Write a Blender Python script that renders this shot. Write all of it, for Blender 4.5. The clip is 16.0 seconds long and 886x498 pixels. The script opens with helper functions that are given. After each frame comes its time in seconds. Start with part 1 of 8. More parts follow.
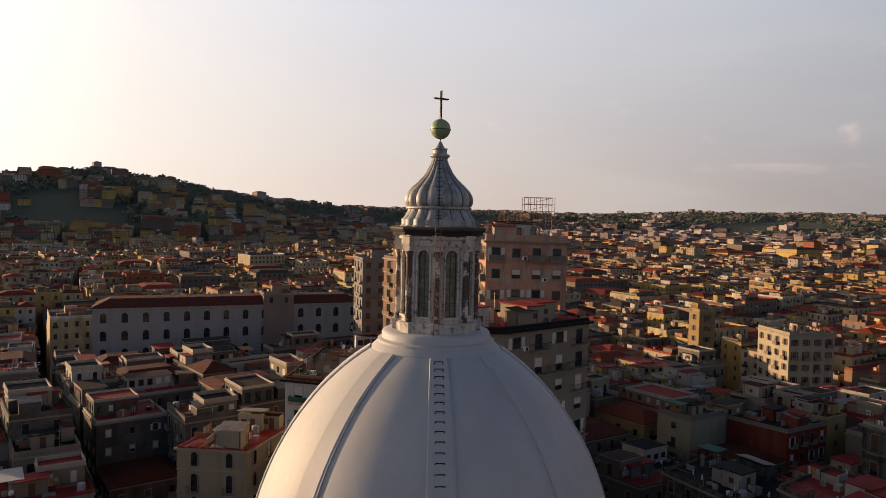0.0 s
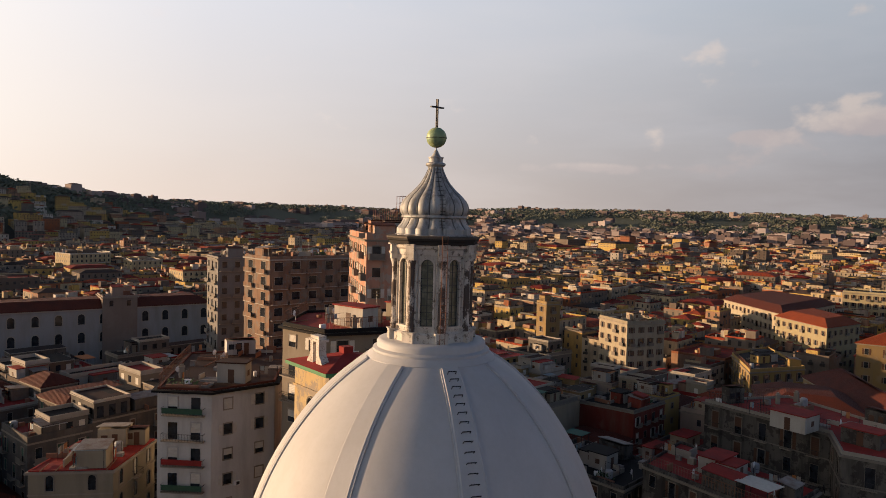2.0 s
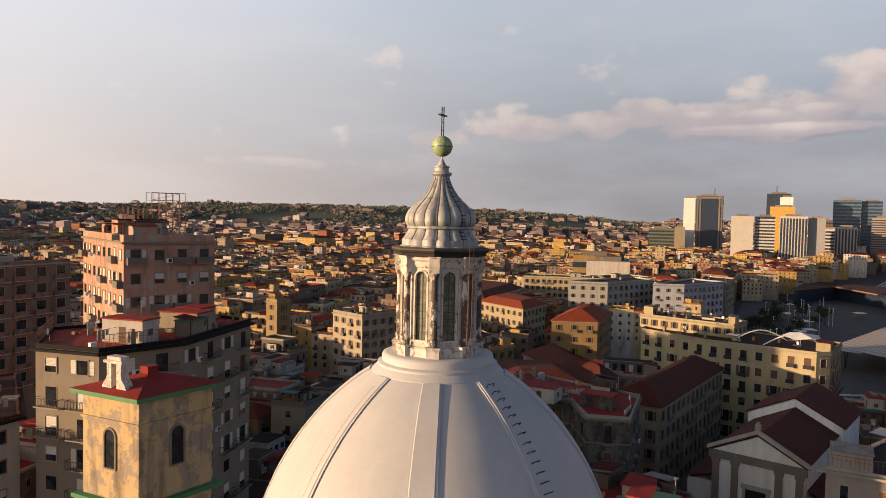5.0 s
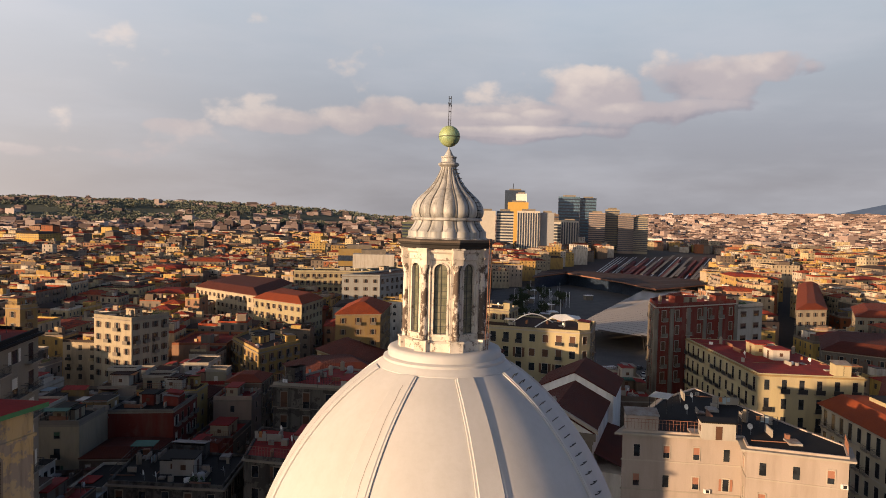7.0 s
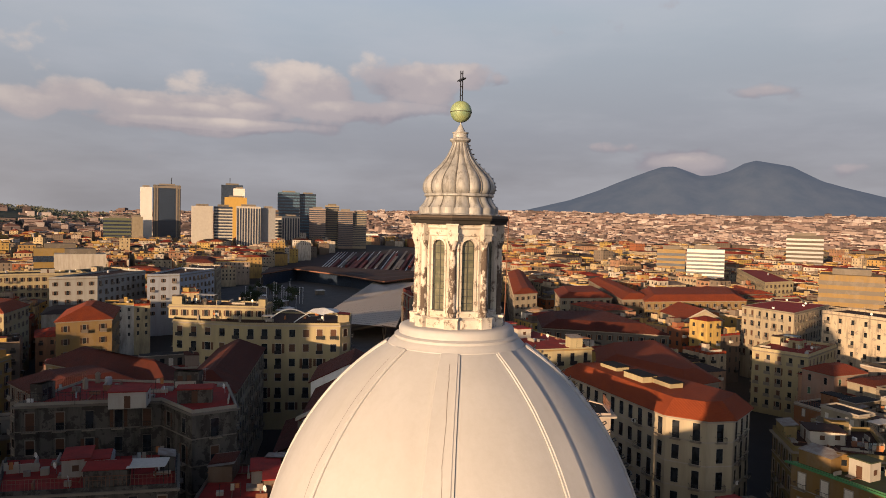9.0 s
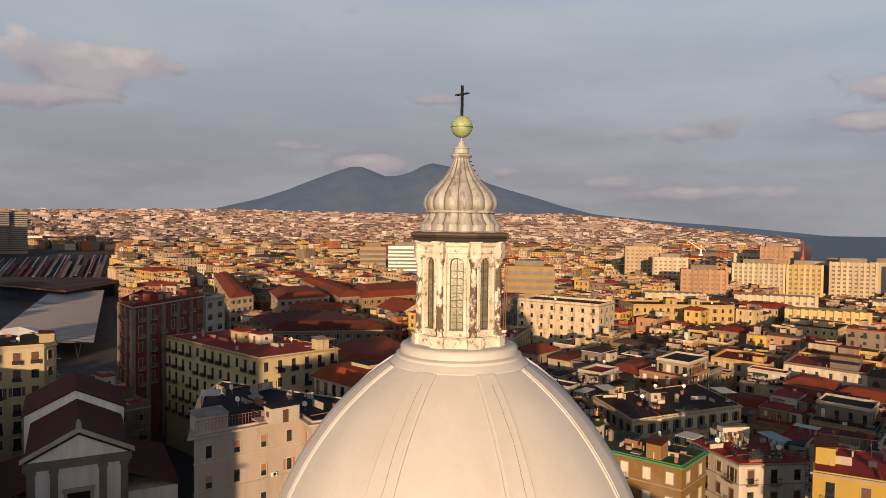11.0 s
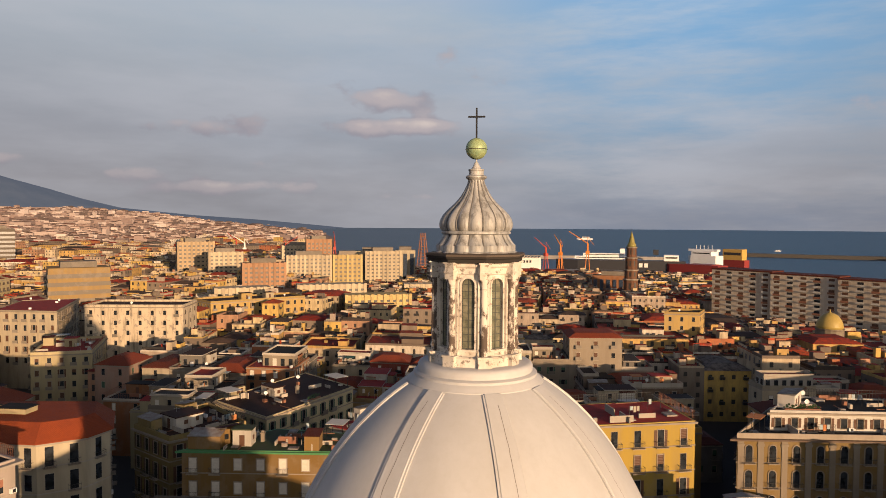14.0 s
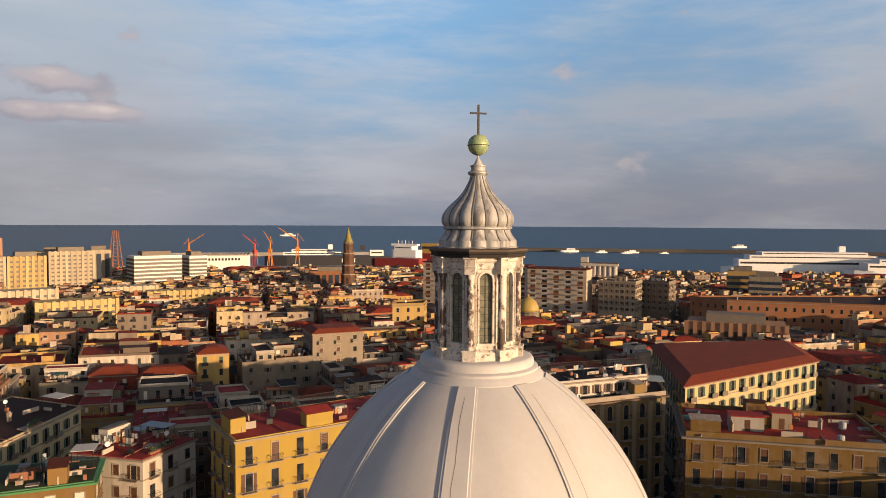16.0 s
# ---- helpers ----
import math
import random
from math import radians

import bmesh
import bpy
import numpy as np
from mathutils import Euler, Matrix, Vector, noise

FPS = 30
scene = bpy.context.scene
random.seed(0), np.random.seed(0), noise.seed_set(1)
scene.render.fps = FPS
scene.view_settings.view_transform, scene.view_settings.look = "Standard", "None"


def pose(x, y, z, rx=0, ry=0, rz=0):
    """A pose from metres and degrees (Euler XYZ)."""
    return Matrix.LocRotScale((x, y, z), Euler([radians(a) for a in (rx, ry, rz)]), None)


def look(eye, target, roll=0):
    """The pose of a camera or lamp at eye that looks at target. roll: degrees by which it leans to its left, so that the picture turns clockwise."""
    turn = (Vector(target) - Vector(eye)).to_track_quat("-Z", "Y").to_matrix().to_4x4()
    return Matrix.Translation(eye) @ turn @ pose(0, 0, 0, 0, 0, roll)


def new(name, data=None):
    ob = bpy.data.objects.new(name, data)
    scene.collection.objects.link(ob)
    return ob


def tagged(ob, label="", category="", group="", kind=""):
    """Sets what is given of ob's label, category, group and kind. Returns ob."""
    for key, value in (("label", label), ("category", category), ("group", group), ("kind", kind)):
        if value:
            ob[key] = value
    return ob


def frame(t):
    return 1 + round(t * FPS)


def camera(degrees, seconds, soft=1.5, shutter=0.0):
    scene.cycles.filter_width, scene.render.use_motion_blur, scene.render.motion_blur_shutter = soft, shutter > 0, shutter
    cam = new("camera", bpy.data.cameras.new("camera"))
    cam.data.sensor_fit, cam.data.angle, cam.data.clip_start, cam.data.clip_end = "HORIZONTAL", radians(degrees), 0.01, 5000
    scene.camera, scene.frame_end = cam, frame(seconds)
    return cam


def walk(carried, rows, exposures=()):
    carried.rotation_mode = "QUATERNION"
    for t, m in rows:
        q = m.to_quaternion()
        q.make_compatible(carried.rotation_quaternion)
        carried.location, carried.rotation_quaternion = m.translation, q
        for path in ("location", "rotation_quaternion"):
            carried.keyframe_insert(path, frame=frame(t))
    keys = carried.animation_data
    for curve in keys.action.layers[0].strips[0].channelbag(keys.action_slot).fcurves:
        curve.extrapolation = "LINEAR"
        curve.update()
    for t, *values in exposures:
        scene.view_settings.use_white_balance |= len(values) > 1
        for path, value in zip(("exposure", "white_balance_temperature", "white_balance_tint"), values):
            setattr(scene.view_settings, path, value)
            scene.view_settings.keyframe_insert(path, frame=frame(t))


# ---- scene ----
cam = camera(64.5, 16.0, soft=0.9)
PATH = [
    (0, (-6.252, -30.64, 60.118), (-5.838, -28.685, 60.029), 1.3),
    (0.5, (-7.803, -30.264, 60.155), (-7.284, -28.335, 60.066), 1.4),
    (1, (-9.619, -29.438, 60.255), (-8.988, -27.542, 60.165), 1.4),
    (1.5, (-11.34, -28.942, 60.412), (-10.597, -27.088, 60.321), 1.5),
    (2, (-12.927, -28.392, 60.538), (-12.075, -26.585, 60.447), 1.5),
    (2.5, (-14.801, -27.372, 60.731), (-13.83, -25.625, 60.638), 1.6),
    (3, (-16.597, -25.874, 60.788), (-15.508, -24.2, 60.696), 1.6),
    (3.2, (-17.368, -25.202, 60.791), (-16.234, -23.557, 60.7), 1.7),
    (5.3, (-24.217, -18.349, 60.936), (-22.619, -17.151, 60.849), 1.2),
    (5.5, (-24.87, -17.449, 60.88), (-23.23, -16.308, 60.793), 1.2),
    (6, (-26.281, -15.218, 60.781), (-24.553, -14.213, 60.694), 1.2),
    (6.5, (-27.61, -12.517, 60.802), (-25.799, -11.671, 60.715), 1.3),
    (7, (-28.135, -9.924, 60.577), (-26.254, -9.249, 60.489), 1.3),
    (7.5, (-29.1, -6.758, 60.443), (-27.162, -6.272, 60.355), 1.3),
    (8, (-29.541, -3.649, 60.257), (-27.564, -3.36, 60.169), 1.3),
    (8.5, (-29.497, -0.766, 59.828), (-27.501, -0.672, 59.742), 1.2),
    (8.9, (-29.429, 1.856, 59.495), (-27.432, 1.784, 59.412), 1.2),
    (9, (-29.425, 2.314, 59.48), (-27.429, 2.2, 59.399), 1.2),
    (11.5, (-23.478, 17.352, 60.239), (-21.829, 16.222, 60.168), 0.6),
    (12, (-21.59, 20.0, 60.425), (-20.073, 18.699, 60.355), 0.5),
    (12.5, (-19.395, 22.195, 60.612), (-18.021, 20.744, 60.538), 0.4),
    (13, (-17.201, 24.402, 60.779), (-15.991, 22.812, 60.705), 0.4),
    (13.5, (-14.173, 25.96, 60.835), (-13.142, 24.248, 60.759), 0.4),
    (14, (-11.159, 27.315, 60.985), (-10.318, 25.503, 60.907), 0.3),
    (14.5, (-8.324, 28.405, 61.007), (-7.673, 26.515, 60.929), 0.3),
    (15, (-5.21, 29.045, 61.109), (-4.764, 27.097, 61.029), 0.3),
    (15.5, (-2.108, 29.695, 61.231), (-1.871, 27.711, 61.146), 0.3),
    (16, (1.079, 29.833, 60.878), (1.105, 27.835, 60.794), 0.3),
]
walk(cam, [(t, look(eye, target, roll)) for t, eye, target, roll in PATH], exposures=[(0, 0.54), (3, 0.70), (5.5, 0.83), (7, 0.85), (9, 0.65), (12.5, 0.56), (14.5, 0.62), (16, 0.72)])

# ---- light ----
SUN_YAW, SUN_UP = 145.5, 6.5          # degrees: direction of the sun from +x, and above the horizon
sun_dir = Vector((math.cos(radians(SUN_UP)) * math.cos(radians(SUN_YAW)), math.cos(radians(SUN_UP)) * math.sin(radians(SUN_YAW)), math.sin(radians(SUN_UP))))
sun = new("sun", bpy.data.lights.new("sun", "SUN"))
sun.data.energy, sun.data.angle, sun.data.color = 5.2, radians(0.6), (1.0, 0.655, 0.375)
sun.matrix_world = look((0, 0, 300), Vector((0, 0, 300)) - sun_dir)

world = bpy.data.worlds.new("evening_sky")
scene.world = world
world.use_nodes = True
WN = world.node_tree


def wnode(kind, **inputs):
    n = WN.nodes.new(kind)
    for k, v in inputs.items():
        n.inputs[int(k[1:])].default_value = v
    return n


def wmath(op, a, b=None, clamp=False):
    n = WN.nodes.new("ShaderNodeMath")
    n.operation, n.use_clamp = op, clamp
    for i, v in enumerate((a, b)):
        if v is None:
            continue
        if isinstance(v, (int, float)):
            n.inputs[i].default_value = v
        else:
            WN.links.new(v, n.inputs[i])
    return n.outputs[0]


def wramp(value, stops):
    n = WN.nodes.new("ShaderNodeValToRGB")
    e = n.color_ramp.elements
    while len(e) < len(stops):
        e.new(0.5)
    for el, (p, c) in zip(e, stops):
        el.position, el.color = p, (c[0], c[1], c[2], 1) if isinstance(c, tuple) else (c, c, c, 1)
    WN.links.new(value, n.inputs[0])
    return n.outputs[0]


def wmix(f, a, b, blend="MIX"):
    n = WN.nodes.new("ShaderNodeMix")
    n.data_type, n.blend_type = "RGBA", blend
    for i, v in ((0, f), (6, a), (7, b)):
        if isinstance(v, (int, float)):
            n.inputs[i].default_value = v
        elif isinstance(v, tuple):
            n.inputs[i].default_value = (*v, 1)
        else:
            WN.links.new(v, n.inputs[i])
    return n.outputs[2]


WN.nodes.clear()
sky = WN.nodes.new("ShaderNodeTexSky")
sky.sky_type, sky.sun_disc = "NISHITA", False
sky.sun_elevation, sky.sun_rotation = radians(SUN_UP), math.atan2(sun_dir.x, sun_dir.y)
sky.air_density, sky.dust_density, sky.ozone_density = 1.0, 1.6, 1.4
co = WN.nodes.new("ShaderNodeTexCoord")
sep = WN.nodes.new("ShaderNodeSeparateXYZ")
WN.links.new(co.outputs["Generated"], sep.inputs[0])
up = sep.outputs[2]
SKY = 0.115


def wnoise(scale, stretch, detail=5.0, rough=0.55, turn=(0, 0, 0)):
    mp = WN.nodes.new("ShaderNodeMapping")
    mp.inputs[2].default_value, mp.inputs[3].default_value = turn, stretch
    WN.links.new(co.outputs["Generated"], mp.inputs[0])
    nz = WN.nodes.new("ShaderNodeTexNoise")
    nz.inputs["Scale"].default_value, nz.inputs["Detail"].default_value, nz.inputs["Roughness"].default_value = scale, detail, rough
    WN.links.new(mp.outputs[0], nz.inputs["Vector"])
    return nz.outputs[0]


def soft(sock):
    sock.node.color_ramp.interpolation = "EASE"
    return sock


def madd(a, k, c):
    o = wmath("MULTIPLY_ADD", a, k)
    o.node.inputs[2].default_value = c
    return o


puff = wnoise(1.0, (11.0, 11.0, 17.0), 6.0, 0.5)
veil = wnoise(1.7, (1.6, 1.6, 7.0))
wisp = wnoise(1.5, (1.2, 2.6, 6.5), 7.0, 0.6, (0.5, 0.25, 0.4))
bear = wmath("ARCTAN2", sep.outputs[1], sep.outputs[0])      # bearing from +x
turn = madd(bear, 1 / (2 * math.pi), 0.5)                     # the same, 0 to 1: 0.5 is east


def at(deg):
    return deg / 360 + 0.5


# high veil: lavender-grey, a little darker and warmer low down
base = wramp(up, [(0.0, (0.236, 0.232, 0.250)), (0.05, (0.252, 0.245, 0.264)), (0.12, (0.283, 0.290, 0.325)), (0.28, (0.365, 0.41, 0.465)), (0.6, (0.13, 0.29, 0.68)), (1.0, (0.06, 0.17, 0.54))])
base = wmix(soft(wramp(veil, [(0.35, 0.0), (0.7, 0.4)])), base, (0.475, 0.475, 0.515))
# the clear Rayleigh sky shows in the south, behind torn wisps
air = wmix(1.0, sky.outputs[0], (SKY, SKY, SKY), "MULTIPLY")
air = wmix(0.8, air, wramp(up, [(0.0, (0.14, 0.18, 0.265)), (0.06, (0.145, 0.19, 0.29)), (0.16, (0.16, 0.285, 0.45)), (0.3, (0.15, 0.325, 0.55)), (0.6, (0.11, 0.26, 0.62)), (1.0, (0.06, 0.16, 0.5))]))
clear = soft(wramp(turn, [(at(-150), 1.0), (at(-80), 1.0), (at(-62), 0.2), (at(-30), 0.0), (at(30), 0.1), (at(90), 0.25)]))
torn = wmath("MULTIPLY", soft(wramp(wisp, [(0.40, 1.0), (0.62, 0.25)])), wramp(up, [(0.0, 0.75), (0.1, 1.0), (0.4, 1.0)]))
base = wmix(wmath("MULTIPLY", clear, torn), base, air)
# bank of evening cumulus from north-east to east, and a few small ones over the gulf
bank_c = madd(bear, -0.11, 0.192)
rise = wmath("SUBTRACT", up, bank_c)
thick = soft(wramp(wmath("MULTIPLY", wmath("ABSOLUTE", rise), 10.0), [(0.0, 1.0), (0.22, 0.8), (0.5, 0.0)]))
span = soft(wramp(turn, [(at(-14), 0.0), (at(-4), 1.0), (at(50), 0.95), (at(72), 0.55), (at(88), 0.0)]))
mass = wmath("MULTIPLY", wmath("MULTIPLY", thick, span), 0.10)
PUFFS = [(-60.0, 0.168, 4.2, 0.020, 0.41), (-62.0, 0.131, 8.0, 0.016, 0.39), (-45.2, 0.122, 4.6, 0.017, 0.46), (-27.4, 0.173, 2.6, 0.012, 0.33), (-22.8, 0.083, 4.4, 0.018, 0.42), (-33.5, 0.075, 2.6, 0.013, 0.34),
         (-40.0, 0.062, 5.0, 0.014, 0.30), (-50.0, 0.045, 8.0, 0.013, 0.33), (-64.0, 0.034, 7.0, 0.011, 0.33), (-15.0, 0.108, 5.0, 0.013, 0.27), (53.0, 0.073, 11.0, 0.011, 0.30),
         (41.5, 0.115, 3.0, 0.013, 0.44), (33.0, 0.126, 3.6, 0.018, 0.48), (27.0, 0.135, 2.9, 0.018, 0.52), (24.7, 0.146, 2.6, 0.022, 0.56), (20.4, 0.139, 4.0, 0.018, 0.50), (16.0, 0.139, 4.0, 0.017, 0.50), (12.0, 0.144, 3.4, 0.017, 0.48),
         (8.9, 0.180, 2.6, 0.030, 0.60), (6.2, 0.170, 2.8, 0.030, 0.58), (1.3, 0.190, 3.4, 0.032, 0.60), (-1.6, 0.188, 3.3, 0.032, 0.58), (-5.0, 0.198, 2.3, 0.021, 0.52), (-7.6, 0.193, 2.0, 0.015, 0.46), (15.0, 0.122, 12.0, 0.013, 0.42), (3.0, 0.152, 9.0, 0.018, 0.48)]
light = wmath("MULTIPLY", madd(rise, 9.0, 0.5), span)
for deg, el, wide, tall, amount in PUFFS:
    over = madd(up, 1 / tall, -el / tall)
    q = wmath("ADD", wmath("POWER", wmath("ABSOLUTE", madd(bear, 1 / radians(wide), -deg / wide)), 2.0), wmath("POWER", wmath("ABSOLUTE", over), 2.0))
    bell = wmath("POWER", math.e, wmath("MULTIPLY", q, -1.0))
    mass = wmath("MAXIMUM", mass, wmath("MULTIPLY", bell, amount))
    light = wmath("MAXIMUM", light, wmath("MULTIPLY", soft(wramp(q, [(0.0, 1.0), (0.9, 0.0)])), madd(over, 0.45, 0.42)))
cloud = soft(wramp(wmath("ADD", madd(puff, 1.3, -0.15), mass), [(0.0, 0.0), (0.68, 0.0), (0.84, 0.85), (0.95, 1.0)]))
cloud = wmath("MULTIPLY", cloud, wramp(up, [(0.0, 0.0), (0.02, 0.6), (0.06, 0.8), (0.10, 1.0), (0.26, 1.0), (0.4, 0.15)]))
lit = soft(wramp(wmath("ADD", wmath("MULTIPLY", light, 0.45), wmath("MULTIPLY", puff, 0.7)), [(0.36, (0.235, 0.215, 0.255)), (0.55, (0.40, 0.345, 0.355)), (0.78, (0.62, 0.52, 0.465))]))
base = wmix(wmath("MULTIPLY", cloud, 0.85), base, lit)
# glow of thin haze round the low sun
sd = wnode("ShaderNodeVectorMath")
sd.operation = "DOT_PRODUCT"
WN.links.new(co.outputs["Generated"], sd.inputs[0])
sd.inputs[1].default_value = Vector((sun_dir.x, sun_dir.y, sun_dir.z + 0.06)).normalized()
near_sun = madd(sd.outputs["Value"], 0.5, 0.5)
wide_glow = wramp(near_sun, [(0.22, 0.0), (0.41, 0.24), (0.56, 0.48), (0.70, 0.74), (0.85, 0.93), (1.0, 1.0)])
wide_glow.node.color_ramp.interpolation = "B_SPLINE"
wide_glow = wmath("MULTIPLY", wide_glow, soft(wramp(turn, [(at(-150), 1.0), (at(-125), 0.25), (at(-60), 0.35), (at(-20), 1.0)])))
base = wmix(wide_glow, base, wramp(up, [(0.0, (0.82, 0.66, 0.56)), (0.10, (0.80, 0.71, 0.66)), (0.30, (0.74, 0.74, 0.80)), (0.6, (0.34, 0.45, 0.74)), (1.0, (0.2, 0.3, 0.6))]))
core = wramp(near_sun, [(0.74, 0.0), (0.86, 0.25), (0.93, 0.8), (1.0, 1.0)])
core.node.color_ramp.interpolation = "B_SPLINE"
base = wmix(core, base, (1.35, 1.22, 1.06))
# evening sky dimmed towards the zenith, above the view, to cut fill light
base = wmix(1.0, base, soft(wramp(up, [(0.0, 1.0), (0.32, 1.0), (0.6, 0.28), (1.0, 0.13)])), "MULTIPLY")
# the veil is thinner over the city in the north-east, brighter over the gulf
base = wmix(1.0, base, soft(wramp(turn, [(at(-130), 0.95), (at(-108), 1.0), (at(-84), 1.24), (at(-62), 1.08), (at(-25), 0.99), (at(8), 1.0), (at(30), 0.9), (at(62), 0.95), (at(90), 1.0)])), "MULTIPLY")
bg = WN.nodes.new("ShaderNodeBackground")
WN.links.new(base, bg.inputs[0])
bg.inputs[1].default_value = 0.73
WN.links.new(bg.outputs[0], WN.nodes.new("ShaderNodeOutputWorld").inputs[0])


# ---- materials ----
class Nodes:
    """A node material in the making."""

    def __init__(self, name):
        self.mat = bpy.data.materials.new(name)
        self.mat.use_nodes = True
        self.t = self.mat.node_tree
        self.bsdf = self.t.nodes["Principled BSDF"]
        self.co = self.t.nodes.new("ShaderNodeTexCoord").outputs["Object"]
        geo = self.t.nodes.new("ShaderNodeNewGeometry")
        self.place, self.island = geo.outputs["Position"], geo.outputs["Random Per Island"]
        self.rand = self.t.nodes.new("ShaderNodeObjectInfo").outputs["Random"]

    def link(self, v, socket):
        if isinstance(v, (int, float)):
            socket.default_value = v
        elif isinstance(v, tuple):
            socket.default_value = (*v, 1)
        else:
            self.t.links.new(v, socket)

    def noise(self, scale, detail=3.0, rough=0.55, stretch=(1, 1, 1), world=True):
        m = self.t.nodes.new("ShaderNodeMapping")
        m.inputs[3].default_value = stretch
        self.t.links.new(self.place if world else self.co, m.inputs[0])
        n = self.t.nodes.new("ShaderNodeTexNoise")
        n.inputs["Scale"].default_value, n.inputs["Detail"].default_value, n.inputs["Roughness"].default_value = scale, detail, rough
        self.t.links.new(m.outputs[0], n.inputs["Vector"])
        return n.outputs[0]

    def ramp(self, v, stops, const=False):
        n = self.t.nodes.new("ShaderNodeValToRGB")
        if const:
            n.color_ramp.interpolation = "CONSTANT"
        e = n.color_ramp.elements
        while len(e) < len(stops):
            e.new(0.5)
        for el, (p, c) in zip(e, stops):
            el.position, el.color = p, (*c, 1) if isinstance(c, tuple) else (c, c, c, 1)
        self.link(v, n.inputs[0])
        return n.outputs[0]

    def mix(self, f, a, b, blend="MIX"):
        n = self.t.nodes.new("ShaderNodeMix")
        n.data_type, n.blend_type = "RGBA", blend
        for i, v in ((0, f), (6, a), (7, b)):
            self.link(v, n.inputs[i])
        return n.outputs[2]

    def done(self, color, rough=0.8, metal=0.0, bump=None, depth=0.02, spec=0.3):
        self.link(color, self.bsdf.inputs["Base Color"])
        self.link(rough, self.bsdf.inputs["Roughness"])
        self.link(metal, self.bsdf.inputs["Metallic"])
        self.bsdf.inputs["Specular IOR Level"].default_value = spec
        if bump is not None:
            b = self.t.nodes.new("ShaderNodeBump")
            b.inputs["Strength"].default_value, b.inputs["Distance"].default_value = 0.6, depth
            self.link(bump, b.inputs["Height"])
            self.t.links.new(b.outputs[0], self.bsdf.inputs["Normal"])
        return self.mat


def shade(c, k):
    return tuple(min(1.0, v * k) for v in c)


def stucco(name, c, dirt=0.55, vary=0.25, grime=(0.16, 0.13, 0.10)):
    """Painted plaster with streaks, patches and a hue of its own for each building."""
    n = Nodes(name)
    streak = n.noise(0.55, 4, 0.6, (1, 1, 0.18))
    patch = n.noise(0.22, 5, 0.62)
    fine = n.noise(6.0, 2, 0.6)
    col = n.mix(n.ramp(n.rand, [(0.0, 0.0), (1.0, 1.0)]), shade(c, 1 - vary), shade(c, 1 + vary * 0.6))
    col = n.mix(n.ramp(streak, [(0.42, 0.0), (0.72, dirt)]), col, grime)
    col = n.mix(n.ramp(patch, [(0.52, 0.0), (0.60, dirt * 0.55)]), col, n.mix(0.5, shade(c, 0.8), (0.34, 0.30, 0.26)))
    col = n.mix(n.ramp(fine, [(0.3, 0.0), (0.8, 0.18)]), col, shade(c, 0.55))
    return n.done(col, 0.88, 0, fine, 0.015, 0.15)


def roofing(name, c, c2, scale=0.5, vary=0.3, rough=0.85):
    n = Nodes(name)
    a, b = n.noise(scale, 5, 0.6), n.noise(scale * 7, 3, 0.6)
    col = n.mix(n.ramp(a, [(0.35, 0.0), (0.68, 1.0)]), c, c2)
    col = n.mix(n.ramp(b, [(0.5, 0.0), (0.8, 0.5)]), col, shade(c2, 0.5))
    col = n.mix(n.ramp(n.rand, [(0.0, 0.0), (1.0, vary)]), col, shade(c, 0.45))
    return n.done(col, rough, 0, b, 0.03, 0.2)


def tiles(name, c, c2):
    """Clay roof tiles: rows of small humps."""
    n = Nodes(name)
    a, b = n.noise(0.35, 4, 0.6), n.noise(5.0, 2, 0.7)
    w = n.t.nodes.new("ShaderNodeTexWave")
    w.inputs["Scale"].default_value, w.inputs["Distortion"].default_value = 1.4, 0.6
    n.t.links.new(n.place, w.inputs["Vector"])
    col = n.mix(n.ramp(a, [(0.3, 0.0), (0.7, 1.0)]), c, c2)
    col = n.mix(n.ramp(b, [(0.4, 0.0), (0.75, 0.6)]), col, shade(c2, 0.45))
    col = n.mix(n.ramp(n.rand, [(0.0, 0.0), (1.0, 0.35)]), col, shade(c, 0.5))
    return n.done(col, 0.85, 0, w.outputs["Fac"], 0.05, 0.2)


def plain(name, c, rough=0.6, metal=0.0, var=0.2, scale=2.0):
    n = Nodes(name)
    a = n.noise(scale, 4, 0.6)
    return n.done(n.mix(n.ramp(a, [(0.35, 0.0), (0.75, var * 2)]), c, shade(c, 0.55)), rough, metal, a, 0.01, 0.3)


WALLS = {
    "cream": stucco("cream_plaster", (0.315, 0.268, 0.19)), "yellow": stucco("yellow_plaster", (0.335, 0.228, 0.08), 0.35),
    "ochre": stucco("ochre_plaster", (0.255, 0.17, 0.07), 0.5), "pink": stucco("pink_plaster", (0.24, 0.15, 0.112), 0.55),
    "grey": stucco("grey_plaster", (0.118, 0.108, 0.096), 0.5), "white": stucco("white_plaster", (0.4, 0.372, 0.325), 0.45),
    "tan": stucco("tan_plaster", (0.205, 0.17, 0.128), 0.5), "brown": stucco("brown_plaster", (0.125, 0.086, 0.062), 0.5),
    "red": stucco("red_plaster", (0.172, 0.033, 0.023), 0.3), "blue": stucco("blue_plaster", (0.128, 0.15, 0.178), 0.45),
    "paleyellow": stucco("pale_yellow_plaster", (0.345, 0.29, 0.17), 0.35), "darkyellow": stucco("dark_yellow_plaster", (0.238, 0.152, 0.05), 0.45),
    # the two darkest plasters carry street shade in their colour
    "rosy": stucco("rosy_plaster", (0.265, 0.205, 0.168), 0.4), "sooty": stucco("shade_grey_plaster", (0.072, 0.066, 0.060), 0.5), "umber": stucco("umber_plaster", (0.088, 0.063, 0.048), 0.5),
    "orange": stucco("orange_plaster", (0.245, 0.105, 0.048), 0.4)}
